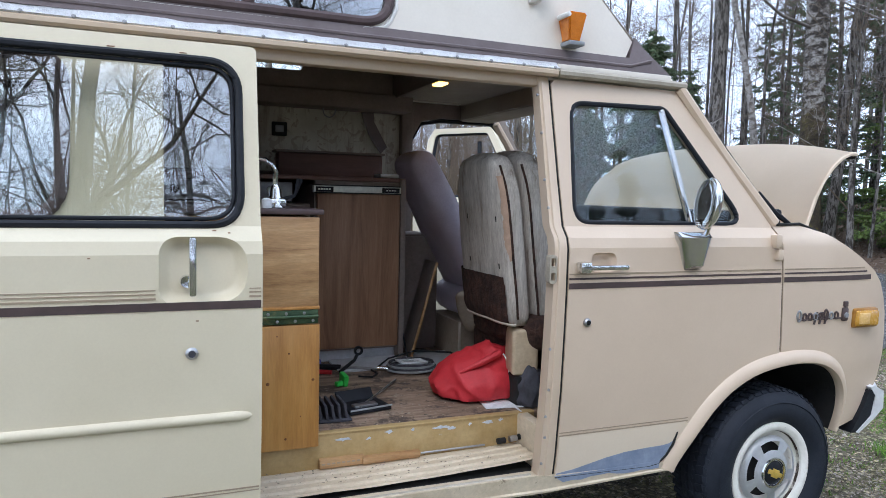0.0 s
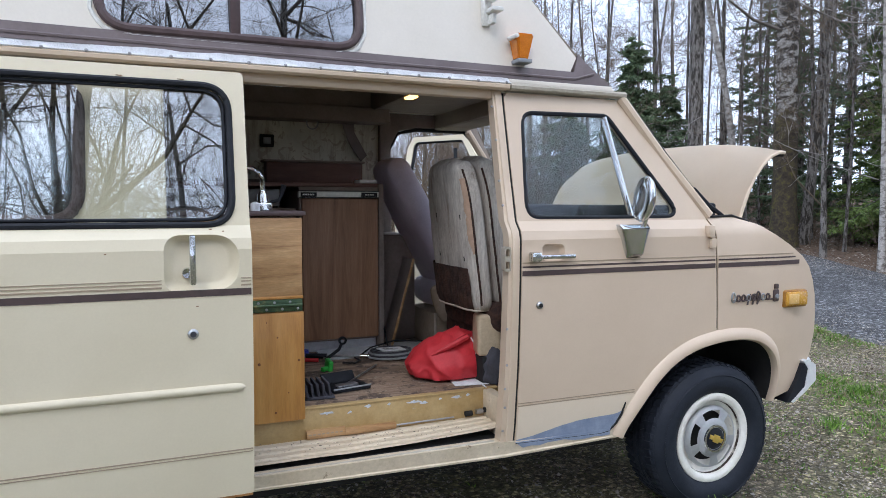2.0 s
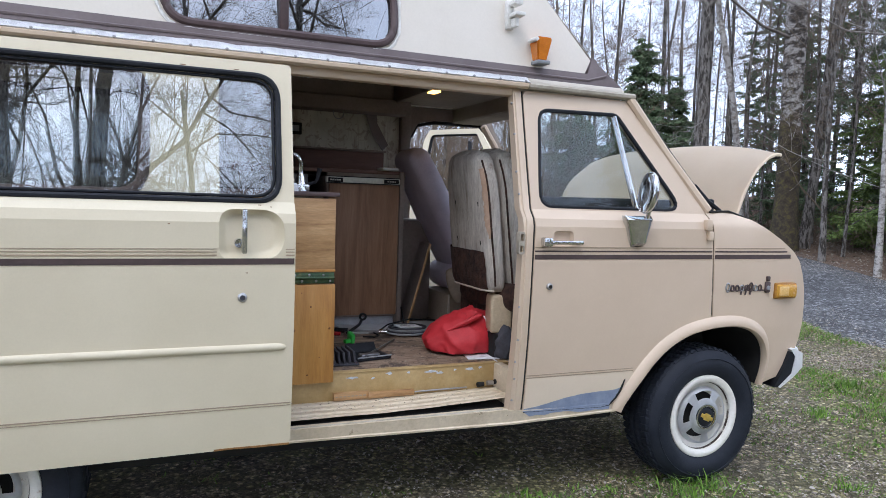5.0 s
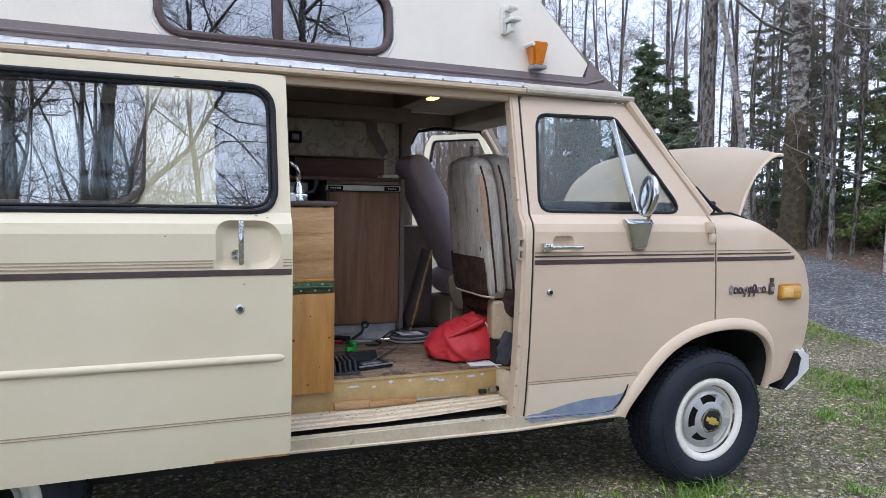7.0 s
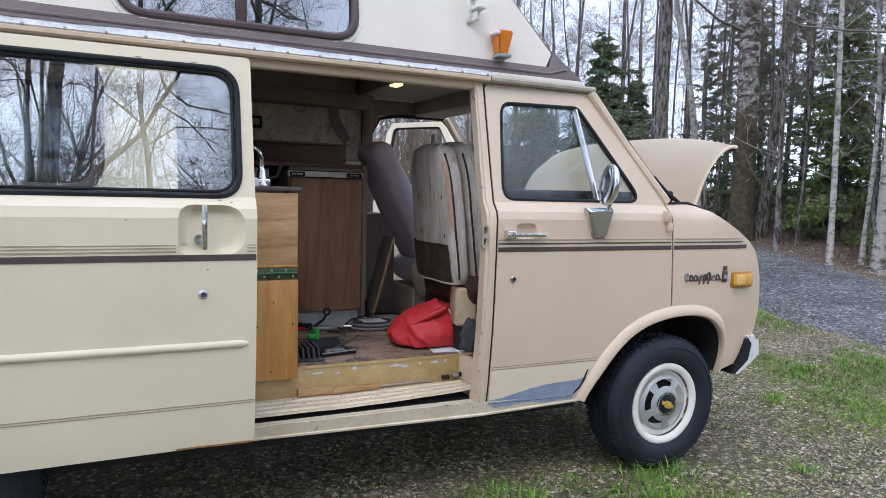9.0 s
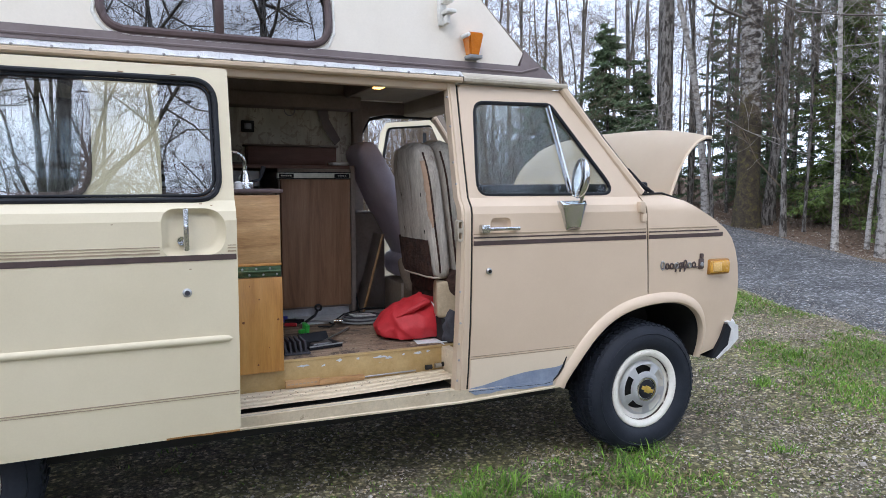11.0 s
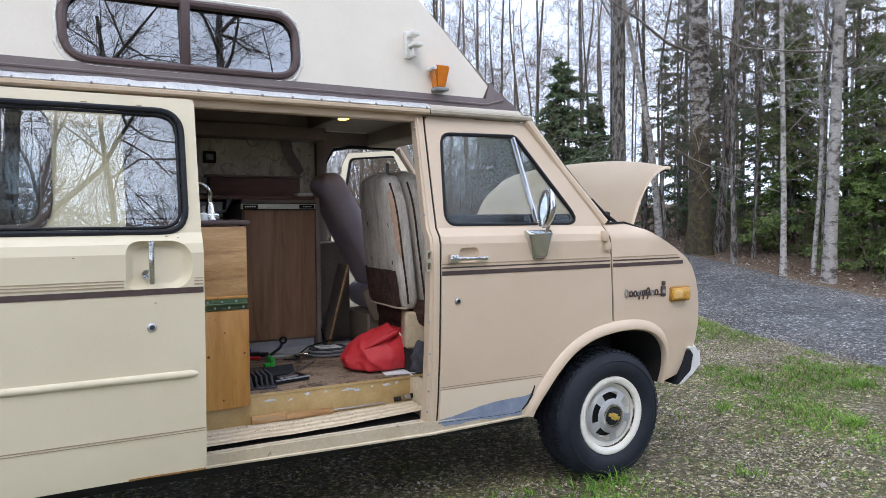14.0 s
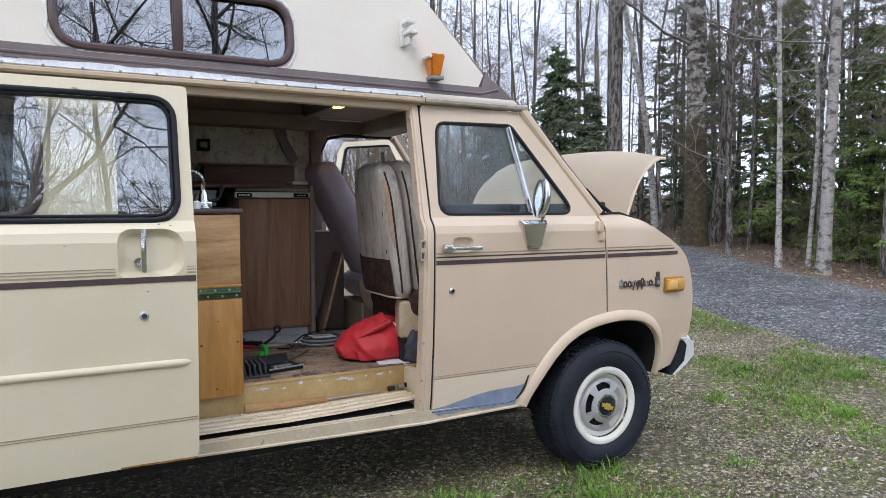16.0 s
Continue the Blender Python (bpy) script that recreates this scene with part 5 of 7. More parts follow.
for k in range(5): part("lettering_bar", box(F0 + 0.01 + 0.013 * k, F0 + 0.019 + 0.013 * k, FYR - 0.019, FYR - 0.016, 1.498, 1.506, 0), M_FRIDGE_TRIM, tr_)
for k in range(4): part("lettering_bar", box(F1 - 0.08 + 0.014 * k, F1 - 0.071 + 0.014 * k, FYR - 0.019, FYR - 0.016, 1.499, 1.505, 0), M_FRIDGE_TRIM, tr_)
part("side_post", box(F1 + 0.002, F1 + 0.03, FYR - 0.005, FY - 0.02, FL, 1.56, 0.004), M_DARKIN, fr_)
part("plinth", box(F0 - 0.3, F1 + 0.03, FYR + 0.06, FY - 0.03, FL, 0.698, 0.004), M_GREYM, fr_, "grey plinth")

kc = thing("kitchen_counter", "dark brown counter along the far wall", "counter")
part("counter_slab", box(-3.0, -1.24, 1.22, FY - 0.016, 1.545, 1.565, 0.005), M_REDWOOD, kc)
part("counter_body", box(-3.0, F0 - 0.012, 1.26, FY - 0.03, FL + 0.06, 1.43, 0.006), M_DARKIN, kc)
part("counter_rail", box(F0, -1.24, 1.215, 1.26, 1.522, 1.544, 0.004), M_DARKIN, kc)
wb = thing("wall_box", "low reddish-brown box against the wallpaper", "box")
part("box_front", box(-1.80, -1.215, 1.72, FY - 0.016, 1.566, 1.70, 0.006), M_REDWOOD, wb)
part("box_lid", box(-1.82, -1.205, 1.70, FY - 0.016, 1.701, 1.714, 0.004), M_DARKIN, wb)
tagged(part("folded_cloth", box(-1.37, -1.27, 1.235, 1.36, 1.566, 1.586, 0.007), M_PAPER), "folded white cloth on the dark counter", "cloth")
st = thing("camp_stove", "dark gas stove with pale knobs and rails", "stove")
part("stove_body", box(-2.55, -1.80, 1.30, FY - 0.03, 1.43, 1.50, 0.01), M_BLACK, st)
part("control_panel", box(-2.55, -1.80, 1.285, 1.30, 1.44, 1.53, 0.005), M_GREYP, st)
for k in range(5): part("knob", lathe([(0.0, 1.255), (0.020, 1.257), (0.022, 1.285)], 16, centre=(-2.48 + 0.145 * k, 0, 1.487)), M_BLACK if k % 2 else M_WHITEP, st)
for y in (1.36, 1.55, 1.72): part("grate_bar", tube([(-2.54, y, 1.525), (-1.82, y, 1.525)], 0.007, 6), M_STEEL, st)
ws = thing("wall_socket", "black-framed wall socket on the wallpaper", "socket")
part("socket_frame", box(-1.822, -1.738, FY - 0.03, FY - 0.013, 1.795, 1.872, 0.006), M_BLACK, ws)
part("socket_face", box(-1.803, -1.757, FY - 0.036, FY - 0.029, 1.815, 1.853, 0.003), M_GREYP, ws)
wc = thing("seat_belt", "grey seat belt hanging from the far wall", "belt")
part("webbing", plate([[(-1.33, 2.0), (-1.25, 2.0), (-1.24, 1.90), (-1.16, 1.76), (-1.20, 1.72), (-1.27, 1.82), (-1.31, 1.92)]], lambda x, z: FY - 0.05, 0.006), M_BAND, wc)
hk = thing("wire_loop", "loop of thin wire hanging on the wall", "wire")
part("loop", tube([(-1.52 + 0.035 * math.cos(t), FY - 0.11, 1.945 + 0.04 * math.sin(t)) for t in [k * math.tau / 18 for k in range(18)]], 0.004, 5, None, True), M_GREYP, hk)

# seats
def slab(w, d, h, r, bulge=0.02, seg=5):
    """A padded seat part: centred box with large rounded edges, x depth, y width, z height."""
    bm = bmesh.new(); bmesh.ops.create_cube(bm, size=1)
    for v in bm.verts: v.co = Vector((v.co.x * d, v.co.y * w, v.co.z * h))
    bmesh.ops.bevel(bm, geom=bm.edges[:], offset=r, segments=seg, affect="EDGES", profile=0.5)
    bmesh.ops.subdivide_edges(bm, edges=[e for e in bm.edges if e.calc_length() > 0.12], cuts=3, use_grid_fill=True)
    for v in bm.verts:
        u, q = v.co.y / (w / 2), v.co.z / (h / 2)
        v.co.x += math.copysign(bulge, v.co.x) * (1 - u * u) * (1 - q * q) if abs(v.co.x) > d * 0.2 else 0
        v.co += Vector(noise.noise_vector(v.co * 6)) * 0.006
    return bm

def placed(bm, m):
    bmesh.ops.transform(bm, matrix=m, verts=bm.verts); return bm

ps = thing("passenger_seat", "worn passenger seat, pale torn backing over brown velvet", "seat")
BK = pose(-1.035, 0.53, 1.30, 0, -7, 0)
def shell_pt(t, z, cx, d, hw, z0, z1, grow=0.0):
    """A point of a padded shell: t goes round its rounded section, z up its height."""
    up = max(0.0, (z - 0.02) / (z1 - 0.02)); low = max(0.0, (z0 + 0.06 - z) / 0.06)
    w = hw * (1 - 0.40 * up ** 3.4); k = math.sqrt(max(0.0, 1 - max(0.0, (z - z1 + 0.055) / 0.055) ** 2)) * (1 - 0.25 * low * low)
    c, q = math.cos(t), math.sin(t)
    x = (d / 2 * k + grow) * math.copysign(abs(c) ** 0.5, c); y = (w * (0.72 + 0.28 * k) + grow) * math.copysign(abs(q) ** 0.42, q)
    n = 0.006 * noise.noise((x * 9, y * 7, z * 6 + cx * 40)) + 0.003 * noise.noise((x * 30, y * 30, z * 16))
    return Vector((cx + x * (1 + n * 6), y * (1 + n * 2) + n, z + n))

def shell(cx, d, hw, z0, z1, t0=0.0, t1=math.tau, grow=0.0, rows=26, n=44, edge=None):
    bm = bmesh.new(); R = []; closed = t1 - t0 > 6.2
    for i in range(rows + 1):
        z = z0 + (z1 - z0) * i / rows; a, b = edge(i / rows) if edge else (t0, t1)
        R.append([bm.verts.new(shell_pt(a + (b - a) * k / (n if closed else n - 1), z, cx, d, hw, SH0, SH1, grow)) for k in range(n)])
    for A, B in zip(R, R[1:]):
        for k in range(n if closed else n - 1): bm.faces.new((A[k], A[(k + 1) % n], B[(k + 1) % n], B[k]))
    if closed: bm.faces.new(R[0][::-1]); bm.faces.new(R[-1])
    return bm

SH0, SH1 = -0.325, 0.375
part("back_shell", placed(shell(-0.055, 0.115, 0.235, SH0, SH1), BK), M_WORN, ps, "torn pale backing with holes", 70)
part("front_cushion", placed(shell(0.062, 0.115, 0.225, SH0 + 0.01, SH1), BK), M_WORN, ps, "pale worn front padding of the backrest", 70)
for cx, d, t in ((-0.055, 0.115, 0.0), (0.062, 0.115, math.pi), (0.062, 0.115, 0.05)):
    part("piping", placed(tube([shell_pt(t + (4.95 - t) * (0.62 if t > 1 else 0.86 if t > 0 else 0.93), z, cx, d, 0.235, SH0, SH1, 0.002) for z in [SH0 + 0.03 + 0.068 * k for k in range(10)]], 0.0055, 6), BK), M_VELVET, ps, "dark worn piping")
def ragged(seed, a0, a1, amp):
    return lambda u: (a0 + amp * noise.noise((u * 9, seed, 0)) + 0.5 * amp * noise.noise((u * 31, seed, 5)) + 0.55 * max(0, 0.25 - u) * 2, a1 + 0.3 * amp * noise.noise((u * 7, seed, 3)))
part("torn_patch", placed(shell(-0.055, 0.115, 0.235, -0.06, 0.28, 3.9, 4.6, 0.003, 30, 14, ragged(3, 4.12, 4.62, 0.16)), BK), M_TANW, ps, "torn brown foam patch on the backrest's side", 60)
part("velvet_remnant", placed(shell(-0.055, 0.115, 0.235, -0.315, -0.12, 1.7, 4.1, 0.010, 16, 30, lambda u: (1.7, 4.02 - 0.12 * u + 0.08 * noise.noise((u * 8, 2, 2)))), BK), M_VELVET, ps, "dark brown velvet hanging at the lower back", 60)
part("torn_hem", placed(tube([shell_pt(2.4 + 2.1 * k / 14, -0.318 + 0.006 * noise.noise((k, 1, 1)), -0.055, 0.115, 0.235, SH0, SH1, 0.012) for k in range(15)], 0.005, 5), BK), M_CREAMV, ps, "frayed cream hem")
for t, z in ((3.0, 0.12), (3.66, 0.11), (3.0, -0.07), (3.64, -0.08)):
    part("upholstery_hole", placed(placed(slab(0.008, 0.008, 0.024, 0.003, 0, 2), Matrix.Translation(shell_pt(t, z, -0.055, 0.115, 0.235, SH0, SH1, -0.001))), BK), M_BLACK, ps)
part("cushion", placed(slab(0.50, 0.50, 0.15, 0.06), pose(-0.80, 0.53, 0.955, 0, -6, 6)), M_VELVET, ps, "brown velvet cushion")
part("arm_rest", placed(slab(0.075, 0.26, 0.17, 0.035), pose(-0.83, 0.235, 1.09, 0, 0, 4)), M_VELVET, ps, "cream-piped folded armrest")
part("arm_piping", tube([(-0.955, 0.195, 1.16), (-0.965, 0.195, 1.10), (-0.94, 0.195, 1.03), (-0.86, 0.195, 1.0)], 0.011, 6), M_CREAMV, ps)
part("jug_ledge", box(-1.065, -0.90, 0.30, 0.43, FL, 0.764, 0.01), M_BLACK, ps)
part("seat_skirt", placed(slab(0.40, 0.44, 0.22, 0.04), pose(-0.80, 0.64, 0.83, 0, 0, 0)), M_VELVET, ps)
part("pedestal", box(-1.02, -0.62, 0.29, 0.70, FL, 0.715, 0.012), M_BLACK, ps)

ds = thing("driver_seat", "lavender-grey vinyl driver's seat tilted back", "seat")
DB = pose(-1.015, 1.30, 1.345, 0, -27, 0)
bm = slab(0.44, 0.13, 0.80, 0.06)
for v in bm.verts:
    k = max(0, v.co.z - 0.12) / 0.28; v.co.y *= 1 - 0.34 * k ** 3
part("backrest", placed(bm, DB), M_VINYL, ds)
part("cushion", placed(slab(0.50, 0.50, 0.17, 0.06), pose(-0.70, 1.30, 0.96, 0, -8, 0)), M_VINYL, ds)
part("hinge_cover", placed(slab(0.05, 0.20, 0.22, 0.022), pose(-0.90, 1.03, 0.93, 0, -20, 0)), M_TANV, ds)
part("pedestal", box(-0.98, -0.55, 1.08, 1.50, FL, 0.84, 0.015), M_TANV, ds, "tan seat pedestal panel")
part("pedestal_edge", tube([(-0.985, 1.075, FL + 0.002), (-0.985, 1.075, 0.845)], 0.008, 6), M_CREAMV, ds)
part("lap_belt", plate([[(-0.86, 1.02), (-0.80, 1.02), (-0.80, 0.80), (-0.84, 0.72), (-0.89, 0.80)]], lambda x, z: 1.03, 0.008), M_GREYP, ds)

lc = thing("low_cupboard", "low dark brown cupboard behind the driver's seat", "cupboard")
part("cupboard_body", box(-1.235, -0.985, 1.42, FY - 0.07, FL, 1.27, 0.006), M_DARKIN, lc)
part("cupboard_front", box(-1.235, -0.985, 1.405, 1.418, FL + 0.02, 1.26, 0.004), M_DARKIN, lc)
# leaning board by the refrigerator
lb = tagged(part("leaning_board", placed(box(-0.006, 0.006, -0.08, 0.08, 0.0, 0.52, 0.002), pose(-1.215, 1.25, FL, 0, 15, 0)), M_DARKIN), "thin brown board leaning beside the refrigerator", "board")
part("board_edge", placed(box(-0.007, 0.007, -0.085, -0.08, 0.0, 0.52, 0.001), pose(-1.215, 1.25, FL, 0, 15, 0)), M_OAK, lb, "pale raw edge")
tagged(part("floor_panel", box(-1.62, -0.92, 1.02, 1.30, FL + 0.001, FL + 0.010, 0.002, None, 1, pose(0, 0, 0)), M_GREYM), "loose pale grey panel on the floor", "panel")
tagged(part("rubber_mat", box(-0.98, -0.55, 0.66, 1.06, FL + 0.001, FL + 0.012, 0.003), M_GREYFAB), "black rubber mat by the seats", "mat")

# red bag
def bag():
    bm = bmesh.new(); bmesh.ops.create_icosphere(bm, subdivisions=5, radius=1)
    for v in bm.verts:
        p = v.co.copy()
        r = 1 + 0.10 * noise.noise(p * 1.6 + Vector((3, 1, 0))) + 0.03 * abs(noise.noise(p * 3.6)) - 0.16 * math.exp(-((p.x + 0.75) ** 2 + (p.y + 0.6) ** 2 + (p.z + 0.05) ** 2) / 0.05)
        fold = 0.085 * max(0.0, 1 - abs(noise.noise(Vector((p.x * 2.0 + p.z, p.y * 2.0, p.z * 1.1 + 8)))) * 3.4) ** 1.5
        q = p * (r + fold)
        z = q.z
        if z < -0.35: z = -0.35 + (z + 0.35) * 0.12
        zs = (z + 0.43) * 0.150
        top = 1.0 - 0.28 * max(0, z) ** 1.3
        v.co = Vector((q.x * 0.200 * top + 0.045 * max(0, z), q.y * 0.15 * top, zs))
    return bm
rb = thing("red_bag", "crumpled red cloth bag on the plywood floor", "bag", loc=(-1.145, 0.515, FL + 0.004))
part("bag_body", bag(), M_RED, rb, "", 70)
part("stitching", tube([(0.075, -0.095, 0.19), (0.09, -0.115, 0.155), (0.085, -0.13, 0.12), (0.11, -0.13, 0.085)], 0.003, 5), M_PAPER, rb, "pale loose stitching")
part("bag_fold", tube([(-0.12, -0.09, 0.12), (-0.02, -0.12, 0.17), (0.05, -0.10, 0.195), (0.09, -0.04, 0.19)], [0.006, 0.014, 0.016, 0.006], 7), M_RED, rb)
tagged(part("paper_sheet", placed(box(-0.09, 0.09, -0.05, 0.05, 0, 0.004, 0.001), pose(-1.10, 0.345, FL + 0.003, 1, 0, -8)), M_PAPER), "white paper under the red bag", "paper")
jug = thing("plastic_jug", "beige plastic jug with a slotted top by the seat", "jug")
part("jug_body", placed(box(-0.055, 0.055, -0.07, 0.07, 0, 0.19, 0.016, None, 3), pose(-1.015, 0.365, 0.766, 0, 0, -14)), M_JUG, jug)
part("grip_slot", placed(box(-0.010, 0.010, -0.04, 0.04, 0.182, 0.194, 0.004), pose(-1.015, 0.365, 0.766, 0, 0, -14)), M_BLACK, jug)
bm = bmesh.new(); bmesh.ops.create_icosphere(bm, subdivisions=4, radius=1)
for v in bm.verts:
    q = v.co * (1 + 0.25 * noise.noise(v.co * 2.6)); v.co = Vector((-1.0 + q.x * 0.06, 0.30 + q.y * 0.05, FL + 0.005 + max(0, q.z + 0.5) * 0.105))
tagged(part("folded_cloth", bm, M_GREYFAB), "charcoal cloth bundle beside the red bag", "cloth")

# coil of tubing with a label
coil = thing("tubing_coil", "flat coil of clear tubing with a paper label", "coil", loc=(-1.275, 0.985, FL + 0.004))
for k in range(4): part("tubing_turn", tube([((0.125 - 0.006 * k) * math.cos(t), (0.10 - 0.006 * k) * math.sin(t), 0.008 + 0.009 * k) for t in [i * math.tau / 36 for i in range(36)]], 0.006, 6, None, True), M_GREYFAB if k % 2 else M_GREYP, coil)
part("paper_label", placed(box(-0.07, 0.07, -0.04, 0.04, 0.036, 0.042, 0.001), pose(0, 0, 0, 0, 3, 8)), M_PAPER, coil)
for k in range(3): part("lettering_bar", placed(box(-0.05, 0.03 - 0.02 * k, -0.022 + 0.017 * k, -0.014 + 0.017 * k, 0.0425, 0.0435, 0), pose(0, 0, 0, 0, 3, 8)), M_GREYP, coil)

# tools on the floor
def tool(name, label, cat, pts, r, mat, n=6): return tagged(part(name, tube(pts, r, n), mat), label, cat)
wr = thing("lug_wrench", "long steel bar with a black handle", "wrench")
part("shaft", tube([(-1.62, 1.08, FL + 0.014), (-1.40, 0.985, FL + 0.014)], 0.008, 8), M_STEEL, wr)
part("socket_end", tube([(-1.44, 1.0, FL + 0.015), (-1.395, 0.98, FL + 0.015)], 0.013, 10), M_CHROME, wr)
part("grip", tube([(-1.70, 1.115, FL + 0.015), (-1.60, 1.072, FL + 0.015)], 0.013, 8), M_RUBBER, wr)
tool("red_screwdriver", "short screwdriver with a red handle", "screwdriver", [(-1.72, 1.03, FL + 0.013), (-1.66, 1.0, FL + 0.013)], 0.011, M_RED)
tool("steel_rod", "thin steel rod lying across the floor", "rod", [(-1.68, 0.42, FL + 0.024), (-1.413, 0.804, FL + 0.010)], 0.005, M_STEEL)
sp = thing("open_wrench", "dark open-ended wrench on the floor", "wrench")
part("shaft", tube([(-1.63, 0.97, FL + 0.02), (-1.54, 1.05, FL + 0.05), (-1.52, 1.07, FL + 0.075)], 0.008, 6), M_RUBBER, sp)
part("jaw", lathe([(0.012, -0.006), (0.022, -0.006), (0.022, 0.006), (0.012, 0.006), (0.012, -0.006)], 16, True, None, (-1.515, 1.072, FL + 0.09)), M_RUBBER, sp)
gr = thing("green_clamp", "bright green spring clamp", "clamp")
part("jaw", placed(box(-0.03, 0.03, -0.012, 0.012, 0, 0.022, 0.006), pose(-1.665, 0.80, FL + 0.004, 0, 0, 30)), M_GREEN, gr)
part("grip", placed(box(-0.012, 0.012, -0.03, 0.03, 0, 0.05, 0.006), pose(-1.65, 0.82, FL + 0.004, 12, 0, 10)), M_GREEN, gr)
tr = thing("parts_tray", "grey ribbed plastic parts tray", "tray")
part("tray_base", box(-1.86, -1.735, 0.33, 0.47, FL + 0.002, FL + 0.012, 0.003), M_GREYFAB, tr)
for k in range(5): part("tray_rib", placed(box(-0.005, 0.005, -0.065, 0.065, 0, 0.055, 0.002), pose(-1.85 + 0.024 * k, 0.40, FL + 0.012, 0, -8, 0)), M_GREYFAB, tr)
cs = thing("tool_case", "open black plastic tool case", "case")
part("case_base", placed(box(-0.09, 0.09, -0.07, 0.07, 0, 0.016, 0.005), pose(-1.655, 0.47, FL + 0.003, 0, 0, 12)), M_RUBBER, cs)
part("case_lid", placed(box(-0.08, 0.08, -0.004, 0.004, 0, 0.05, 0.003), pose(-1.67, 0.525, FL + 0.016, -38, 0, 12)), M_RUBBER, cs)
part("case_insert", placed(box(-0.05, 0.05, -0.02, 0.02, 0.012, 0.024, 0.004), pose(-1.655, 0.45, FL + 0.003, 0, 0, 12)), M_STEEL, cs)
part("case_rim", placed(tube([(-0.09, -0.07, 0.018), (0.09, -0.07, 0.018)], 0.004, 6), pose(-1.655, 0.47, FL + 0.003, 0, 0, 12)), M_GREYP, cs)
bl = tagged(part("blue_cap", lathe([(0.0, 0.035), (0.022, 0.033), (0.025, 0.0)], 14, False, None, (-1.70, 1.16, FL + 0.004)), surf("blue_plastic", [(0.3, (0.03, 0.04, 0.30)), (0.7, (0.05, 0.06, 0.40))], 10, 0.4)), "small blue plastic cap", "cap")
for pts in ([(-1.42, 1.05, FL + 0.012), (-1.35, 1.12, FL + 0.03), (-1.20, 1.16, FL + 0.05), (-1.02, 1.10, FL + 0.045), (-0.98, 1.02, FL + 0.015)], [(-1.56, 0.90, FL + 0.012), (-1.50, 0.88, FL + 0.01), (-1.46, 0.93, FL + 0.01), (-1.47, 1.0, FL + 0.01)], [(-1.24, 1.28, FL + 0.26), (-1.245, 1.20, FL + 0.12), (-1.25, 1.1, FL + 0.012)]):
    tool("black_cable", "loose black cable on the floor", "cable", pts, 0.0045, M_RUBBER, 5)
M_CHIP = surf("chipped_pale_paint", [(0.3, (0.42, 0.45, 0.5)), (0.7, (0.62, 0.65, 0.69))], 50, 0.6, bump=0.3)
rng0 = random.Random(5)
rc = thing("paint_chips", "pale chipped paint along the step riser", "paint")
for x, w, z in ((-1.80, 0.05, 0.612), (-1.70, 0.02, 0.605), (-1.62, 0.03, 0.622), (-1.42, 0.05, 0.618), (-1.375, 0.03, 0.610), (-1.22, 0.035, 0.617), (-1.17, 0.02, 0.622), (-1.53, 0.012, 0.620), (-1.30, 0.01, 0.618)):
    jag = [(w * 0.75 * rng0.uniform(0.35, 1.1) * math.cos(k * math.tau / 16), 0.007 * rng0.uniform(0.3, 1.2) * math.sin(k * math.tau / 16)) for k in range(16)]
    part("chip", placed(plate([jag], lambda x_, z_: 0.0, 0.001), pose(x, 0.2325, z)), M_CHIP, rc)
tool("white_cord", "thin white cord hanging over the step riser", "cord", [(-1.075, 0.30, FL + 0.006), (-1.078, 0.238, FL + 0.004), (-1.082, 0.236, 0.58), (-1.078, 0.234, 0.535)], 0.004, M_PAPER, 5)
# dirt and chips on the floor and step
V, F = [], []; rd = random.Random(91)
for i in range(520):
    if i < 360: x, y, z = rd.uniform(-1.86, -0.95), 0.26 + abs(rd.gauss(0, 0.35)), FL + 0.0015
    else: x, y, z = rd.uniform(-2.1, -1.12), rd.uniform(0.09, 0.235), 0.519
    q = rd.uniform(0.0015, 0.006); a = rd.uniform(0, 6.28); c, d = math.cos(a) * q, math.sin(a) * q
    b0 = len(V); V += [(x + c * 1.6, y + d, z), (x - d, y + c * 0.6, z), (x - c, y - d, z), (x, y, z + q * 0.7)]
    F += [(b0, b0 + 1, b0 + 3), (b0 + 1, b0 + 2, b0 + 3), (b0 + 2, b0, b0 + 3), (b0, b0 + 2, b0 + 1)]
tagged(raw("floor_debris", V, F, needles("floor_dirt", (0.06, 0.04, 0.03), (0.5, 0.42, 0.32)), smooth=False), "dirt and wood chips on the floor", "debris", kind="stuff")
# odds and ends on the step
bd = thing("lettered_board", "narrow pale board with worn lettering on the step", "board")
part("board", placed(box(-0.08, 0.08, -0.010, 0.010, 0, 0.034, 0.002), pose(-1.80, 0.228, 0.518, 0, 0, 1)), M_OAK, bd)
for k in range(8): part("lettering_bar", placed(box(-0.072 + 0.018 * k, -0.060 + 0.018 * k, -0.0108, -0.0095, 0.014, 0.020, 0), pose(-1.80, 0.228, 0.518, 0, 0, 1)), M_LINE, bd)
tagged(part("wood_strip", placed(box(-0.11, 0.11, -0.012, 0.012, 0, 0.026, 0.003), pose(-1.615, 0.225, 0.518, 0, 0, 1)), M_OAK), "raw wooden strip on the step", "wood")
tool("thin_rod", "thin metal rod along the step", "rod", [(-1.50, 0.225, 0.530), (-1.24, 0.222, 0.533)], 0.004, M_STEEL)
for i, x in enumerate((-1.175, -1.125, -1.085)):
    sk = thing("socket_bit", "dark steel socket on the step", "socket", "sockets on the step")
    part("bit", tube([(x - 0.016, 0.21, 0.545 + 0.004 * i), (x + 0.016, 0.212, 0.545 + 0.004 * i)], 0.012, 10), M_BLACK if i != 1 else M_STEEL, sk)

# ---- plants and woods ----
rng = random.Random(7)

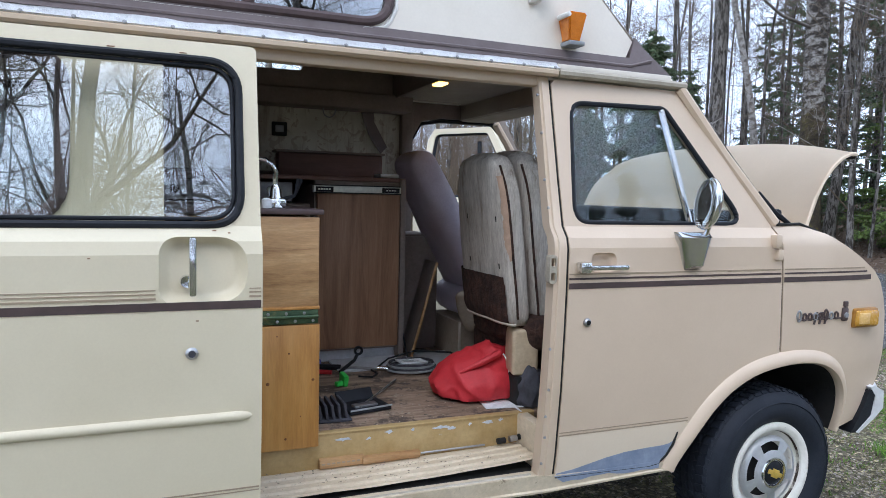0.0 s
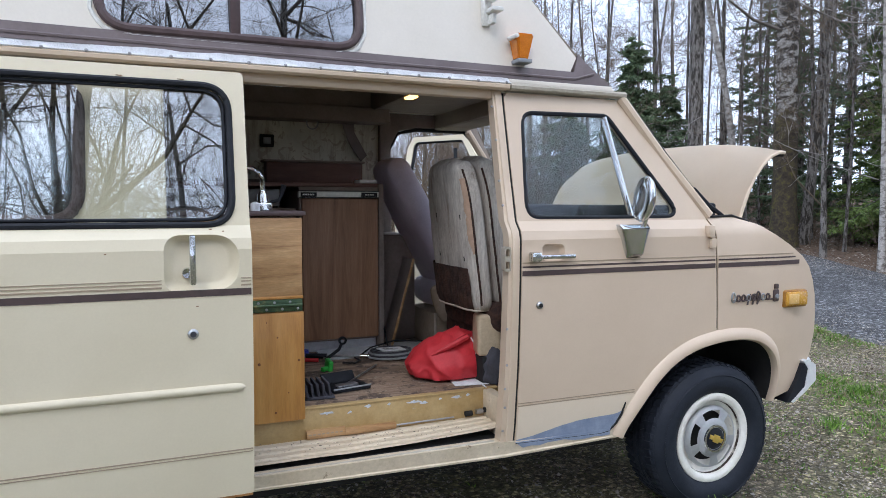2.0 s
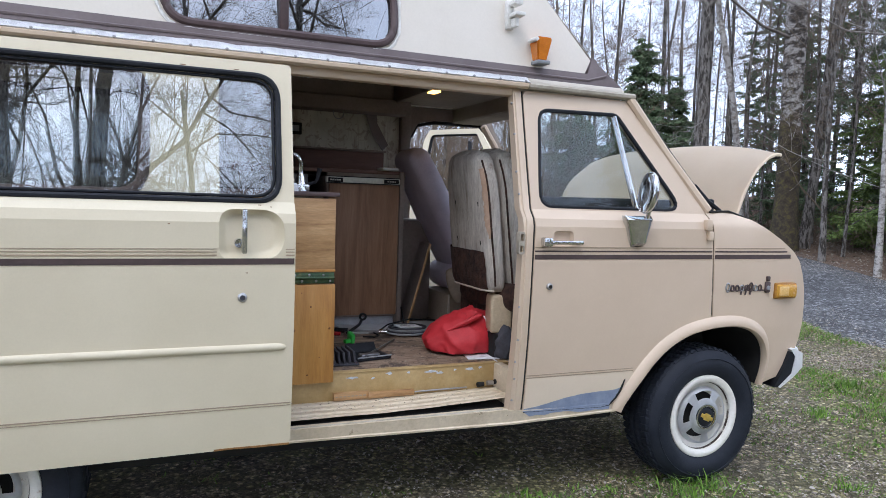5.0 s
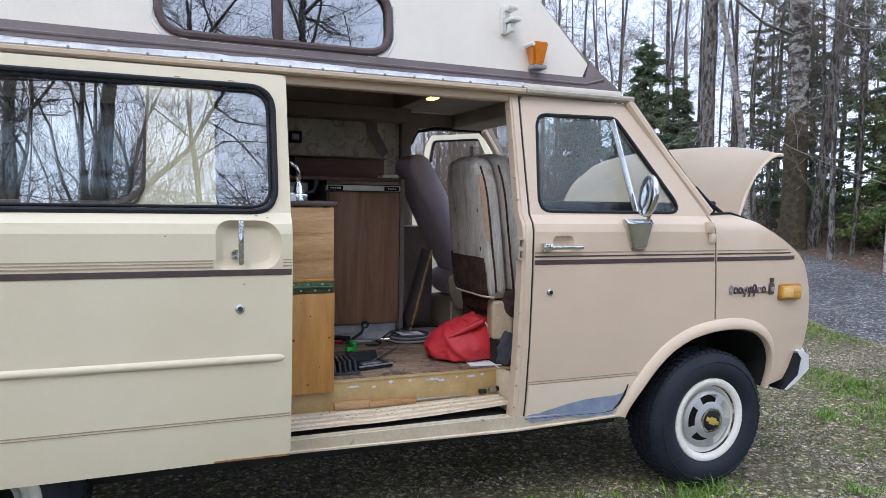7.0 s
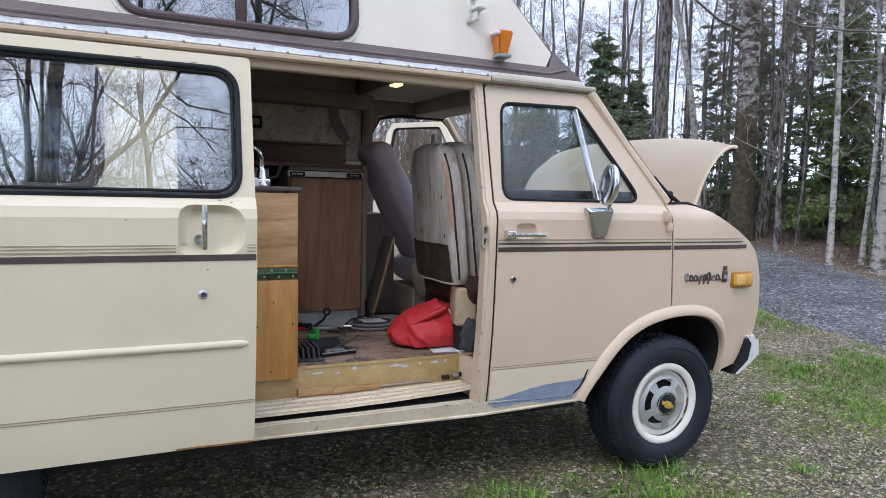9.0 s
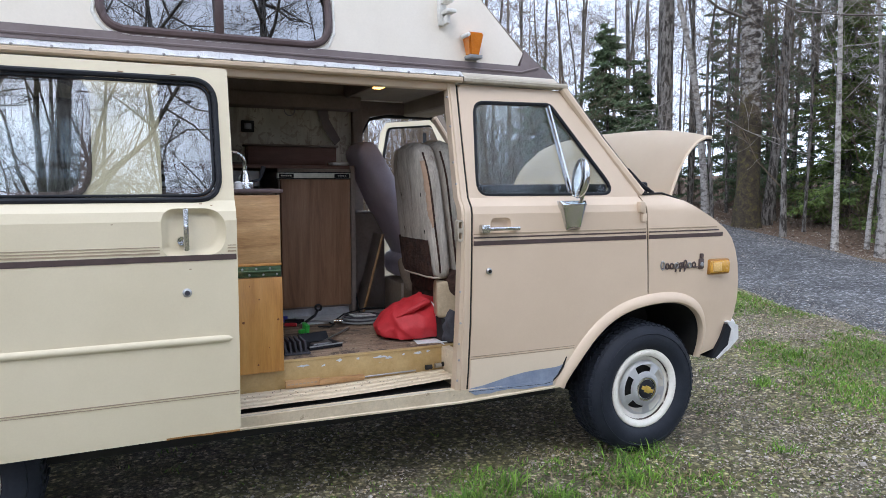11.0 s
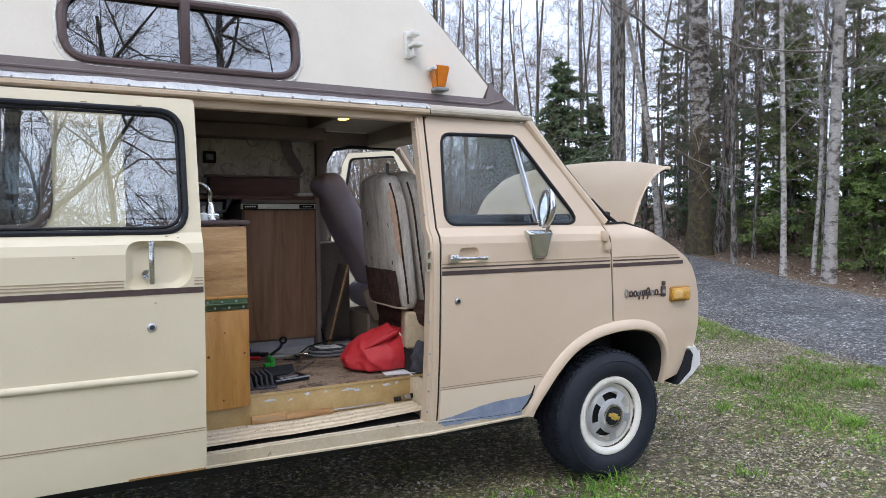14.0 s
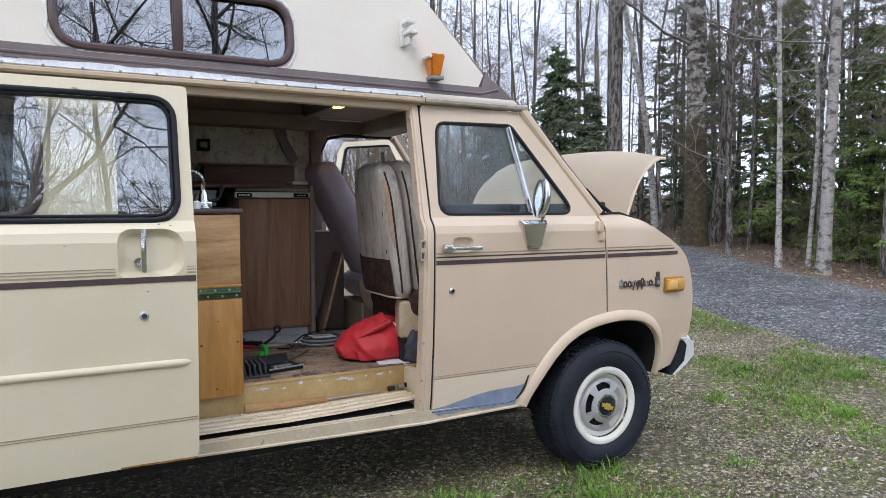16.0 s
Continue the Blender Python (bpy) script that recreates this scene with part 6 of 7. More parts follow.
def add_tube(V, F, P, R, n):
    base = len(V)
    for i, p in enumerate(P):
        d = (P[min(i + 1, len(P) - 1)] - P[max(i - 1, 0)]).normalized()
        u = d.cross(Vector((0.2, 0.9, 0.3))).normalized(); w = d.cross(u)
        for k in range(n):
            a = k * math.tau / n; V.append(p + (u * math.cos(a) + w * math.sin(a)) * R[i])
    for i in range(len(P) - 1):
        for k in range(n):
            a, c = base + i * n + k, base + i * n + (k + 1) % n
            F.append((a, c, c + n, a + n))

def limb(V, F, p, d, length, r, level, rg, spread, droop, n_child, stats):
    seg = 5 if level == 0 else 4
    P, R = [p], [r]; q = p
    for i in range(seg):
        d = (d + Vector((rg.gauss(0, 0.2), rg.gauss(0, 0.2), rg.gauss(0.05, 0.16) - droop))).normalized()
        q = q + d * (length / seg); P.append(q); R.append(max(r * (1 - 0.8 * (i + 1) / seg), 0.0022))
    add_tube(V, F, P, R, 4 if r > 0.012 else 3)
    if level <= 0: return
    for _ in range(n_child):
        i = rg.randint(1, seg); t = rg.random()
        a = P[i - 1].lerp(P[i], t); dd = (P[i] - P[i - 1]).normalized()
        side_v = Vector((rg.gauss(0, 1), rg.gauss(0, 1), rg.gauss(0.25, 0.7))).normalized()
        nd = (dd * (1 - spread) + side_v * spread).normalized()
        limb(V, F, a, nd, length * rg.uniform(0.38, 0.65), max(R[i] * rg.uniform(0.45, 0.72), 0.0035), level - 1, rg, spread, droop, n_child, stats)

def trunk_mesh(h, r0, lean, rg, wob=0.12, n=14, taper=0.75):
    V, F, P, R = [], [], [], []
    N = 22
    ph = [rg.uniform(0, 6) for _ in range(4)]
    for i in range(N + 1):
        t = i / N; z = h * t
        P.append(Vector((lean[0] * z + wob * math.sin(z * 0.7 + ph[0]) * t, lean[1] * z + wob * math.sin(z * 0.55 + ph[1]) * t, z - 0.15 * (i == 0))))
        R.append(r0 * (1 - taper * t) + r0 * 0.35 * math.exp(-z * 3.5))
    add_tube(V, F, P, R, n)
    for k, v in enumerate(V): V[k] = v + Vector(noise.noise_vector(Vector((v.x * 4, v.y * 4, v.z * 1.6)))) * r0 * 0.16
    return V, F, P, R

def bare_tree(name, label, h, r0, seed, mat, twig, lean=(0, 0), first=0.25, limbs=12, level=2, child=5, reach=0.28, up=0.35, taper=0.75, wob=0.12, spread=0.6, thick=1.0):
    rg = random.Random(seed); t = thing(name, label, "tree", "trees of the wood")
    V, F, P, R = trunk_mesh(h, r0, lean, rg, wob, taper=taper)
    raw("trunk", V, F, mat, t)
    V2, F2 = [], []
    for _ in range(limbs):
        u = rg.uniform(first, 1.0); k = min(int(u * 22), 21)
        a = rg.uniform(0, math.tau); d = Vector((math.cos(a), math.sin(a), rg.uniform(up - 0.3, up + 0.45))).normalized()
        limb(V2, F2, P[k], d, h * reach * rg.uniform(0.5, 1.1) * (1.15 - 0.6 * u), R[k] * rg.uniform(0.13, 0.27) * thick, level, rg, spread, 0.0, child, None)
    raw("crown", V2, F2, twig, t, "bare branches and fine twigs")
    return t

def spruce(name, label, h, seed, mat, width=0.22, first=0.08, dens=1.0, dead=0.0):
    rg = random.Random(seed); t = thing(name, label, "tree", "trees of the wood")
    V, F, P, R = trunk_mesh(h, h * 0.0105 + 0.02, (0, 0), rg, 0.05, 10, 0.9)
    V2, F2, V3, F3 = [], [], [], []
    z = h * first
    while z < h * 0.985:
        u = z / h; L = h * width * (1 - u) ** 0.8 * rg.uniform(0.75, 1.15) + 0.12
        for b in range(max(3, int(rg.randint(4, 6) * dens))):
            a = rg.uniform(0, math.tau); ll = L * rg.uniform(0.35, 1.25)
            p = Vector((0, 0, z + rg.uniform(-0.28, 0.28))); d = Vector((math.cos(a), math.sin(a), rg.uniform(-0.38, 0.16) + 0.35 * u))
            pts = [p]; q = p; st = 6
            for i in range(st):
                d = (d + Vector((rg.gauss(0, 0.05), rg.gauss(0, 0.05), -0.075 + 0.045 * i * (1 - u) * 0.6))).normalized(); q = q + d * (ll / st); pts.append(q)
            add_tube(V, F, pts, [0.012 * ll * (1 - 0.85 * i / st) + 0.002 for i in range(st + 1)], 3)
            if rg.random() < dead and u < 0.5: continue
            ns = int(10 + 13 * ll)
            for s in range(ns):
                f = 0.18 + 0.82 * (s + rg.random()) / ns; i = min(int(f * st), st - 1); c = pts[i].lerp(pts[i + 1], f * st - i)
                dd = (pts[i + 1] - pts[i]).normalized(); sd = dd.cross(Vector((0, 0, 1))).normalized() * (1 if s % 2 else -1)
                tw = (dd * rg.uniform(0.5, 1.0) + sd * rg.uniform(0.6, 1.0) + Vector((0, 0, rg.uniform(-1.1, 0.2)))).normalized()
                tl = (0.10 + 0.17 * ll * (1.05 - f)) * rg.uniform(0.7, 1.3); e = c + tw * tl
                # a spray of needles: small slender blades either side of the twig
                nb = 5
                for kx in range(nb):
                    g = (kx + 0.5) / nb; o = c + tw * tl * g
                    for sg in (-1, 1):
                        nd = (tw * 0.75 + tw.cross(Vector((rg.gauss(0, 0.3), rg.gauss(0, 0.3), 1))).normalized() * sg * 0.8 + Vector((rg.gauss(0, 0.3), rg.gauss(0, 0.3), rg.uniform(-0.7, 0.45)))).normalized()
                        nl = 0.055 + 0.04 * rg.random() + 0.07 * tl; wv = nd.cross(Vector((rg.gauss(0, 1), rg.gauss(0, 1), rg.gauss(0, 1)))).normalized() * nl * 0.22
                        b0 = len(V2); V2 += [o - wv * 0.4, o + nd * nl * 0.5 + wv, o + nd * nl, o + nd * nl * 0.5 - wv]; F2.append((b0, b0 + 1, b0 + 2, b0 + 3))
        z += h * rg.uniform(0.014, 0.026) / dens
    raw("trunk", V, F, M_GREYB, t); raw("crown", V2, F2, mat, t, "drooping needled boughs", False)
    return t

def stand(t, x, y, turn=0, s=1.0):
    t.matrix_basis = Matrix.Translation((x, y, height(x, y))) @ Matrix.Rotation(turn, 4, "Z") @ Matrix.Scale(s, 4)
    return t

def again(t, x, y, turn, s):
    c = copy_thing(t, Matrix.Identity(4)); return stand(c, x, y, turn, s)

# the big mossy birch and its neighbours along the track
big = stand(bare_tree("birch_tree", "old birch with mossy dark lower trunk and pale upper bark", 15, 0.225, 3, M_OLDBIRCH, M_TWIG, (-0.006, 0.006), 0.3, 12, 3, 4, 0.24, 0.25, 0.55), 8.89, 7.43)
stand(bare_tree("poplar_tree", "grey rough-barked tall tree", 16, 0.175, 5, M_GREYB, M_TWIG, (0.0, 0.01), 0.3, 14, 3, 4, 0.24, 0.25, 0.55), 8.75, 9.70)
stand(bare_tree("leaning_tree", "leaning dark tree with pale upper trunk", 14, 0.10, 8, M_GREYB, M_TWIG, (0.075, -0.04), 0.3, 10, 3, 4, 0.2, 0.3, 0.6, 0.15), 9.52, 7.5)
stand(bare_tree("birch_sapling", "slim pale birch with a forked top", 10, 0.050, 12, M_PALEB, M_PALEB, (-0.01, 0.015), 0.14, 20, 3, 4, 0.30, 0.45, 0.8, 0.16), 7.74, 4.62)
stand(bare_tree("birch_tree", "birch with patchy black and white bark", 13, 0.095, 15, M_BIRCH, M_TWIG, (0.035, 0.0), 0.2, 12, 3, 4, 0.26, 0.35, 0.7, 0.1), 7.69, 3.80)
stand(bare_tree("birch_tree", "pale slender birch bending over the hood", 12, 0.085, 18, M_PALEB, M_TWIG, (-0.085, 0.085), 0.2, 12, 3, 4, 0.3, 0.3, 0.75, 0.3), 9.37, 9.0)
stand(bare_tree("birch_sapling", "thin pale sapling at the wood's edge", 9, 0.036, 21, M_PALEB, M_PALEB, (0.01, 0.0), 0.12, 18, 3, 4, 0.28, 0.4, 0.8, 0.3), 8.23, 4.43)
# saplings and bare trees of the wood
protos = [bare_tree("bare_tree", "slim bare tree in the wood", 11, 0.036, 31, M_GREYB, M_TWIG, (0.02, 0.01), 0.1, 16, 3, 4, 0.26, 0.5, 0.8, 0.45),
          bare_tree("bare_tree", "grey bare tree in the wood", 13, 0.06, 32, M_GREYB, M_TWIG, (-0.01, 0.01), 0.2, 17, 3, 4, 0.28, 0.5, 0.75, 0.2),
          bare_tree("bare_tree", "forked bare tree with dense twigs", 10, 0.058, 33, M_GREYB, M_BUD, (0.02, 0.0), 0.12, 20, 3, 4, 0.32, 0.6, 0.85, 0.25)]
evers = [spruce("spruce_tree", "dark green spruce with drooping boughs", 9.5, 41, M_NEEDLE, 0.19, 0.06),
         spruce("spruce_tree", "tall dark spruce, thin below", 13, 42, M_NEEDLE, 0.17, 0.1, 0.9, 0.35),
         spruce("fir_tree", "young yellow-green fir by the track", 6.0, 43, M_NEEDLE2, 0.24, 0.04),
         spruce("spruce_tree", "broad low dark spruce behind the hood", 4.4, 44, M_NEEDLE, 0.36, 0.03, 0.9),
         spruce("spruce_tree", "thin ragged spruce with gaps between boughs", 8.5, 45, M_NEEDLE, 0.20, 0.05, 0.55, 0.2)]
spots = [(0, 10.4, 5.6), (1, 11.6, 8.2), (2, 11.2, 4.4), (0, 8.9, 2.9), (1, 10.4, 10.6), (0, 10.6, 9.6), (2, 12.2, 6.4), (0, 13.5, 8.6), (1, 9.9, 12.6), (2, 7.9, 13.4), (1, 12.6, 11.5), (0, 9.2, 14.2), (2, 14.0, 4.9), (1, 9.6, 2.0), (0, 15.2, 7.2), (2, 8.35, 6.1), (0, 9.2, 6.35), (2, 8.2, 3.2), (2, 9.4, 5.0), (0, 8.9, 8.35), (2, 10.2, 7.9), (0, 8.7, 2.3), (2, 11.0, 11.2), (0, 10.0, 11.4),
         (2, 6.6, 14.0), (1, 5.0, 15.5), (2, 3.6, 13.2), (0, 7.6, 17.0), (1, 2.2, 16.5), (2, 0.6, 13.0), (2, 1.8, 10.4), (0, 3.0, 11.2), (2, 4.2, 10.2), (2, -0.6, 10.6), (1, 16.5, 12.0), (0, 13.2, 14.0), (2, 11.2, 16.4), (1, 14.6, 17.2), (2, 8.2, 19.5), (1, 17.8, 5.8), (2, 8.6, 15.0), (2, 9.8, 14.6), (2, 10.8, 13.4), (2, 11.5, 18.0), (1, 9.0, 16.6), (2, 7.2, 15.8), (2, 12.4, 15.6)]
first = set()
for k, x, y in spots:
    a, s = rng.uniform(0, 6.28), rng.uniform(0.8, 1.15)
    if k not in first: first.add(k); stand(protos[k], x, y, a, s)
    else: again(protos[k], x, y, a, s)
first = set()
for k, x, y, s in [(0, 13.4, 10.9, 0.6), (1, 15.5, 14.0, 0.7), (3, 8.0, 10.9, 1.0), (3, 9.4, 11.4, 0.8), (3, 6.9, 12.2, 0.8), (4, 12.0, 11.6, 0.62), (4, 11.9, 10.3, 0.68), (4, 12.6, 9.4, 0.75), (4, 11.4, 8.0, 0.85), (4, 10.9, 6.9, 0.7), (2, 10.6, 6.5, 0.85), (4, 12.0, 6.1, 0.9), (2, 9.5, 4.2, 0.68), (2, 8.6, 2.2, 0.7), (2, 9.7, 3.2, 0.8), (4, 11.6, 4.2, 0.8), (4, 13.6, 5.6, 0.9)]:
    a = rng.uniform(0, 6.28)
    if k not in first: first.add(k); stand(evers[k], x, y, a, s)
    else: again(evers[k], x, y, a, s)
# trees on the camera's side, which the windows mirror
rear = [bare_tree("bare_tree", "large bare tree with a wide spreading crown", 13, 0.22, 51, M_GREYB, M_TWIG, (0.02, 0.0), 0.18, 22, 3, 6, 0.42, 0.5, 0.8, 0.25, 0.6, 2.2)]
first_r = True
for x, y, a, s in [(-3.6, -8.6, 0.4, 0.95), (0.6, -11.6, 2.0, 0.95), (-4.85, -9.6, 3.3, 0.9), (-8.8, -11.2, 4.1, 1.1), (9.5, -17.5, 3.0, 0.62), (-12.5, -8.0, 5.2, 1.0), (-6.2, -15.0, 1.1, 1.2), (-2.0, -18.5, 0.2, 1.1), (5.2, -17.0, 2.5, 0.6), (13.5, -14.5, 1.5, 0.6)]:
    if first_r: stand(rear[0], x, y, a, s); first_r = False
    else: again(rear[0], x, y, a, s)
for x, y, k in [(-10, -15, 1), (6.2, -14.5, 0), (8.4, -13.2, 2), (-14, -12, 0), (10.4, -13.0, 0), (12.4, -10.6, 2), (4.0, -15.6, 0), (11.4, -15.8, 0), (14.6, -9.4, 0)]:
    again(evers[k], x, y, x * 1.3, 1.0)
for x, y, k in [(-2.9, -11.5, 1), (-7.2, -9.8, 2), (0.2, -14.8, 2), (-10.4, -9.6, 1), (7.4, -15.5, 0), (9.6, -14.8, 0), (-5.4, -12.0, 0), (5.0, -14.2, 0), (12.0, -12.8, 0), (8.9, -16.5, 1), (3.2, -17.5, 1)]:
    again(protos[k], x, y, x * 2.1, 1.05)

# distant wood: a deep belt of thin trunks
V, F = [], []; rg = random.Random(77)
for i in range(120):
    a = radians(rg.uniform(-8, 118)); d = rg.uniform(24, 60)
    x, y = -2.5 + d * math.cos(a), -2.8 + d * math.sin(a); z = height(x, y); hh = rg.uniform(7, 14); r = rg.uniform(0.03, 0.12)
    lx, ly = rg.gauss(0, 0.03), rg.gauss(0, 0.03)
    p = [Vector((x + lx * hh * t, y + ly * hh * t, z + hh * t)) for t in (0, 0.35, 0.7, 1)]
    add_tube(V, F, p, [r, r * 0.8, r * 0.5, r * 0.15], 5)
    for _ in range(28):
        t = rg.uniform(0.2, 1); q = Vector((x + lx * hh * t, y + ly * hh * t, z + hh * t)); b = rg.uniform(0, 6.28)
        e = Vector((math.cos(b), math.sin(b), rg.uniform(0.1, 1.2))) * rg.uniform(0.5, 2.0)
        add_tube(V, F, [q, q + e * 0.5 + Vector((0, 0, 0.06)), q + e], [0.014, 0.009, 0.004], 3)
        for _ in range(3):
            e2 = (e.normalized() + Vector((rg.gauss(0, 0.6), rg.gauss(0, 0.6), rg.gauss(0, 0.5)))) * rg.uniform(0.3, 0.8)
            add_tube(V, F, [q + e * rg.uniform(0.3, 0.9), q + e * 0.8 + e2], [0.007, 0.003], 3)
tagged(raw("distant_wood", V, F, M_TWIG), "far belt of thin bare trees", "woods", kind="stuff")
for i in range(5):
    a = radians(rg.uniform(-4, 24) if i < 5 else rg.uniform(34, 75)); d = rg.uniform(19, 34)
    again(evers[rg.choice((0, 1, 1))], -2.5 + d * math.cos(a), -2.8 + d * math.sin(a), rg.uniform(0, 6), rg.uniform(0.7, 1.1))
# undergrowth twigs at the wood's edge and behind the van
V, F = [], []
for i in range(2600):
    if i < 1500:
        x = rg.uniform(7.6, 18); y = rg.uniform(0.5, 17)
        if x < track(y)[0] + track(y)[1] + 0.5: continue
    else: x = rg.uniform(-2, 8); y = rg.uniform(8.5, 18)
    if abs(x - track(y)[0]) < track(y)[1] + 0.3: continue
    p = Vector((x, y, height(x, y) - 0.03)); hh = rg.uniform(0.4, 1.0) * (1 if i < 1500 else 3.2)
    d = Vector((rg.gauss(0, 0.3), rg.gauss(0, 0.3), 1)).normalized()
    limb(V, F, p, d, hh, 0.006 if i < 1500 else 0.014, 1 if i < 1500 else 2, rg, 0.5, 0, 4, None)
tagged(raw("undergrowth", V, F, M_BUD), "tangle of brown twigs and brush", "brush", kind="stuff")

# grass, leaves and pebbles
# green tufts and bare gravel spots of the yard: (x, y, size)
GREEN = [(3.97, 2.95, 0.5), (4.2, 2.1, 0.45), (2.55, 1.24, 0.3), (2.06, 0.95, 0.22), (3.1, 0.9, 0.32), (2.45, 0.17, 0.4), (1.9, 0.15, 0.3), (1.74, -0.44, 0.35), (1.32, 0.0, 0.15), (-0.12, -0.15, 0.25), (0.26, -0.42, 0.25)]
BARE = [(2.9, 1.75, 0.35), (3.06, 1.36, 0.22), (3.6, 1.0, 0.25), (1.15, 0.45, 0.2), (1.03, -0.18, 0.28), (1.42, -0.28, 0.2), (0.65, -0.5, 0.25), (3.6, 1.7, 0.25), (1.7, 1.05, 0.4), (1.2, 1.7, 0.5)]
def patch_of(x, y):
    g = 0.7 * noise.noise((x * 0.75 + 4.0, y * 0.75, 0.3)) + 0.55 * noise.noise((x * 2.3, y * 2.3, 4.0))
    for cx, cy, r in GREEN: g += 0.46 * math.exp(-((x - cx) ** 2 + (y - cy) ** 2) / r ** 2)
    for cx, cy, r in BARE: g -= 0.7 * math.exp(-((x - cx) ** 2 + (y - cy) ** 2) / r ** 2)
    return g
V, F, V2, F2 = [], [], [], []
n_bl = 0
while n_bl < 130000:
    x, y = rg.uniform(-4.5, 5.5), rg.uniform(-2.4, 5.5)
    c, hw = track(y)
    e = (c - hw) - x
    if e < -0.05: continue
    under = -3.6 < x < 0.7 and 0.25 < y < 1.9
    if under and rg.random() < 0.97: continue
    n_bl += 1
    g = patch_of(x, y) + (0.4 if e < 0.75 else 0.0) + (0.2 if (-3 < x < 0.2 and -0.8 < y < 0.15) else 0.0)
    if rg.random() > max(0.10, min(0.75, (g - 0.12 + 0.85 * noise.noise((x * 4.5, y * 4.5, 7.0)) + 0.5 * noise.noise((x * 14.0, y * 14.0, 2.0))) * 1.3)): continue
    z = height(x, y); h = rg.uniform(0.010, 0.040) * (0.55 + 0.9 * max(0, g)); a = rg.uniform(0, 6.28); w = rg.uniform(0.002, 0.0048)
    for _ in range(4):
        bx, by = x + rg.gauss(0, 0.02), y + rg.gauss(0, 0.02); lean = Vector((rg.gauss(0, 0.5), rg.gauss(0, 0.5), 1)) * h * rg.uniform(0.6, 1.2); a = rg.uniform(0, 6.28)
        s = Vector((math.cos(a), math.sin(a), 0)) * w; p = Vector((bx, by, z - 0.004))
        VV, FF = (V, F) if rg.random() < 0.78 else (V2, F2)
        b0 = len(VV); VV += [p - s, p + s, p + lean * 0.55 + s * 0.8, p + lean * 0.55 - s * 0.8, p + lean + Vector((lean.x, lean.y, -abs(lean.x) * 0.4)) * 0.6]; FF += [(b0, b0 + 1, b0 + 2, b0 + 3), (b0 + 3, b0 + 2, b0 + 4)]
# taller tufts by the tyre and sill
for cx, cy, n, hh in ((0.02, -0.075, 60, 0.10), (-0.20, -0.10, 60, 0.10), (-0.28, -0.28, 80, 0.08), (-1.15, -0.2, 120, 0.10), (-1.4, -0.35, 120, 0.09), (-0.75, -0.30, 110, 0.08), (-0.9, -0.1, 70, 0.10), (-2.4, -0.1, 80, 0.09), (0.7, -0.3, 60, 0.06), (1.6, 0.6, 90, 0.08), (2.4, 1.0, 110, 0.09), (2.0, -0.1, 100, 0.08), (1.9, 1.7, 110, 0.09), (2.9, 0.4, 120, 0.09), (1.2, 1.3, 90, 0.08)):
    for _ in range(n):
        a = rg.uniform(0, 6.28); p = Vector((cx + rg.gauss(0, 0.05), cy + rg.gauss(0, 0.04), height(cx, cy) - 0.004)); lean = Vector((rg.gauss(0, 0.45), rg.gauss(0, 0.45), 1)) * hh * rg.uniform(0.5, 1.2); s = Vector((math.cos(a), math.sin(a), 0)) * rg.uniform(0.002, 0.004)
        b0 = len(V); V += [p - s, p + s, p + lean * 0.55 + s * 0.8, p + lean * 0.55 - s * 0.8, p + lean + Vector((lean.x, lean.y, -0.02)) * 0.6]; F += [(b0, b0 + 1, b0 + 2, b0 + 3), (b0 + 3, b0 + 2, b0 + 4)]
tagged(raw("grass", V, F, M_GRASS, smooth=False), "short spring grass in patches", "grass", kind="stuff")
tagged(raw("dry_grass", V2, F2, M_STRAW, smooth=False), "dry straw-coloured grass blades", "grass", kind="stuff")
V, F = [], []
for i in range(19500):
    if i < 14000: x, y = rg.uniform(-2.5, 4.4), rg.uniform(-1.6, 4.5)
    else:
        y = rg.uniform(0.5, 13); x = track(y)[0] + track(y)[1] + abs(rg.gauss(0, 2.2)) + 0.1
    z = height(x, y) + 0.006; s = rg.uniform(0.004, 0.014) * (1 if i < 14000 else 2.4); a = rg.uniform(0, 6.28)
    u = Vector((math.cos(a), math.sin(a), rg.gauss(0, 0.25))) * s; w = Vector((-math.sin(a), math.cos(a), rg.gauss(0, 0.25))) * s * 0.55; p = Vector((x, y, z))
    b0 = len(V); V += [p - u, p - w, p + u, p + w + Vector((0, 0, s * 0.3))]; F += [(b0, b0 + 1, b0 + 2), (b0, b0 + 2, b0 + 3)]
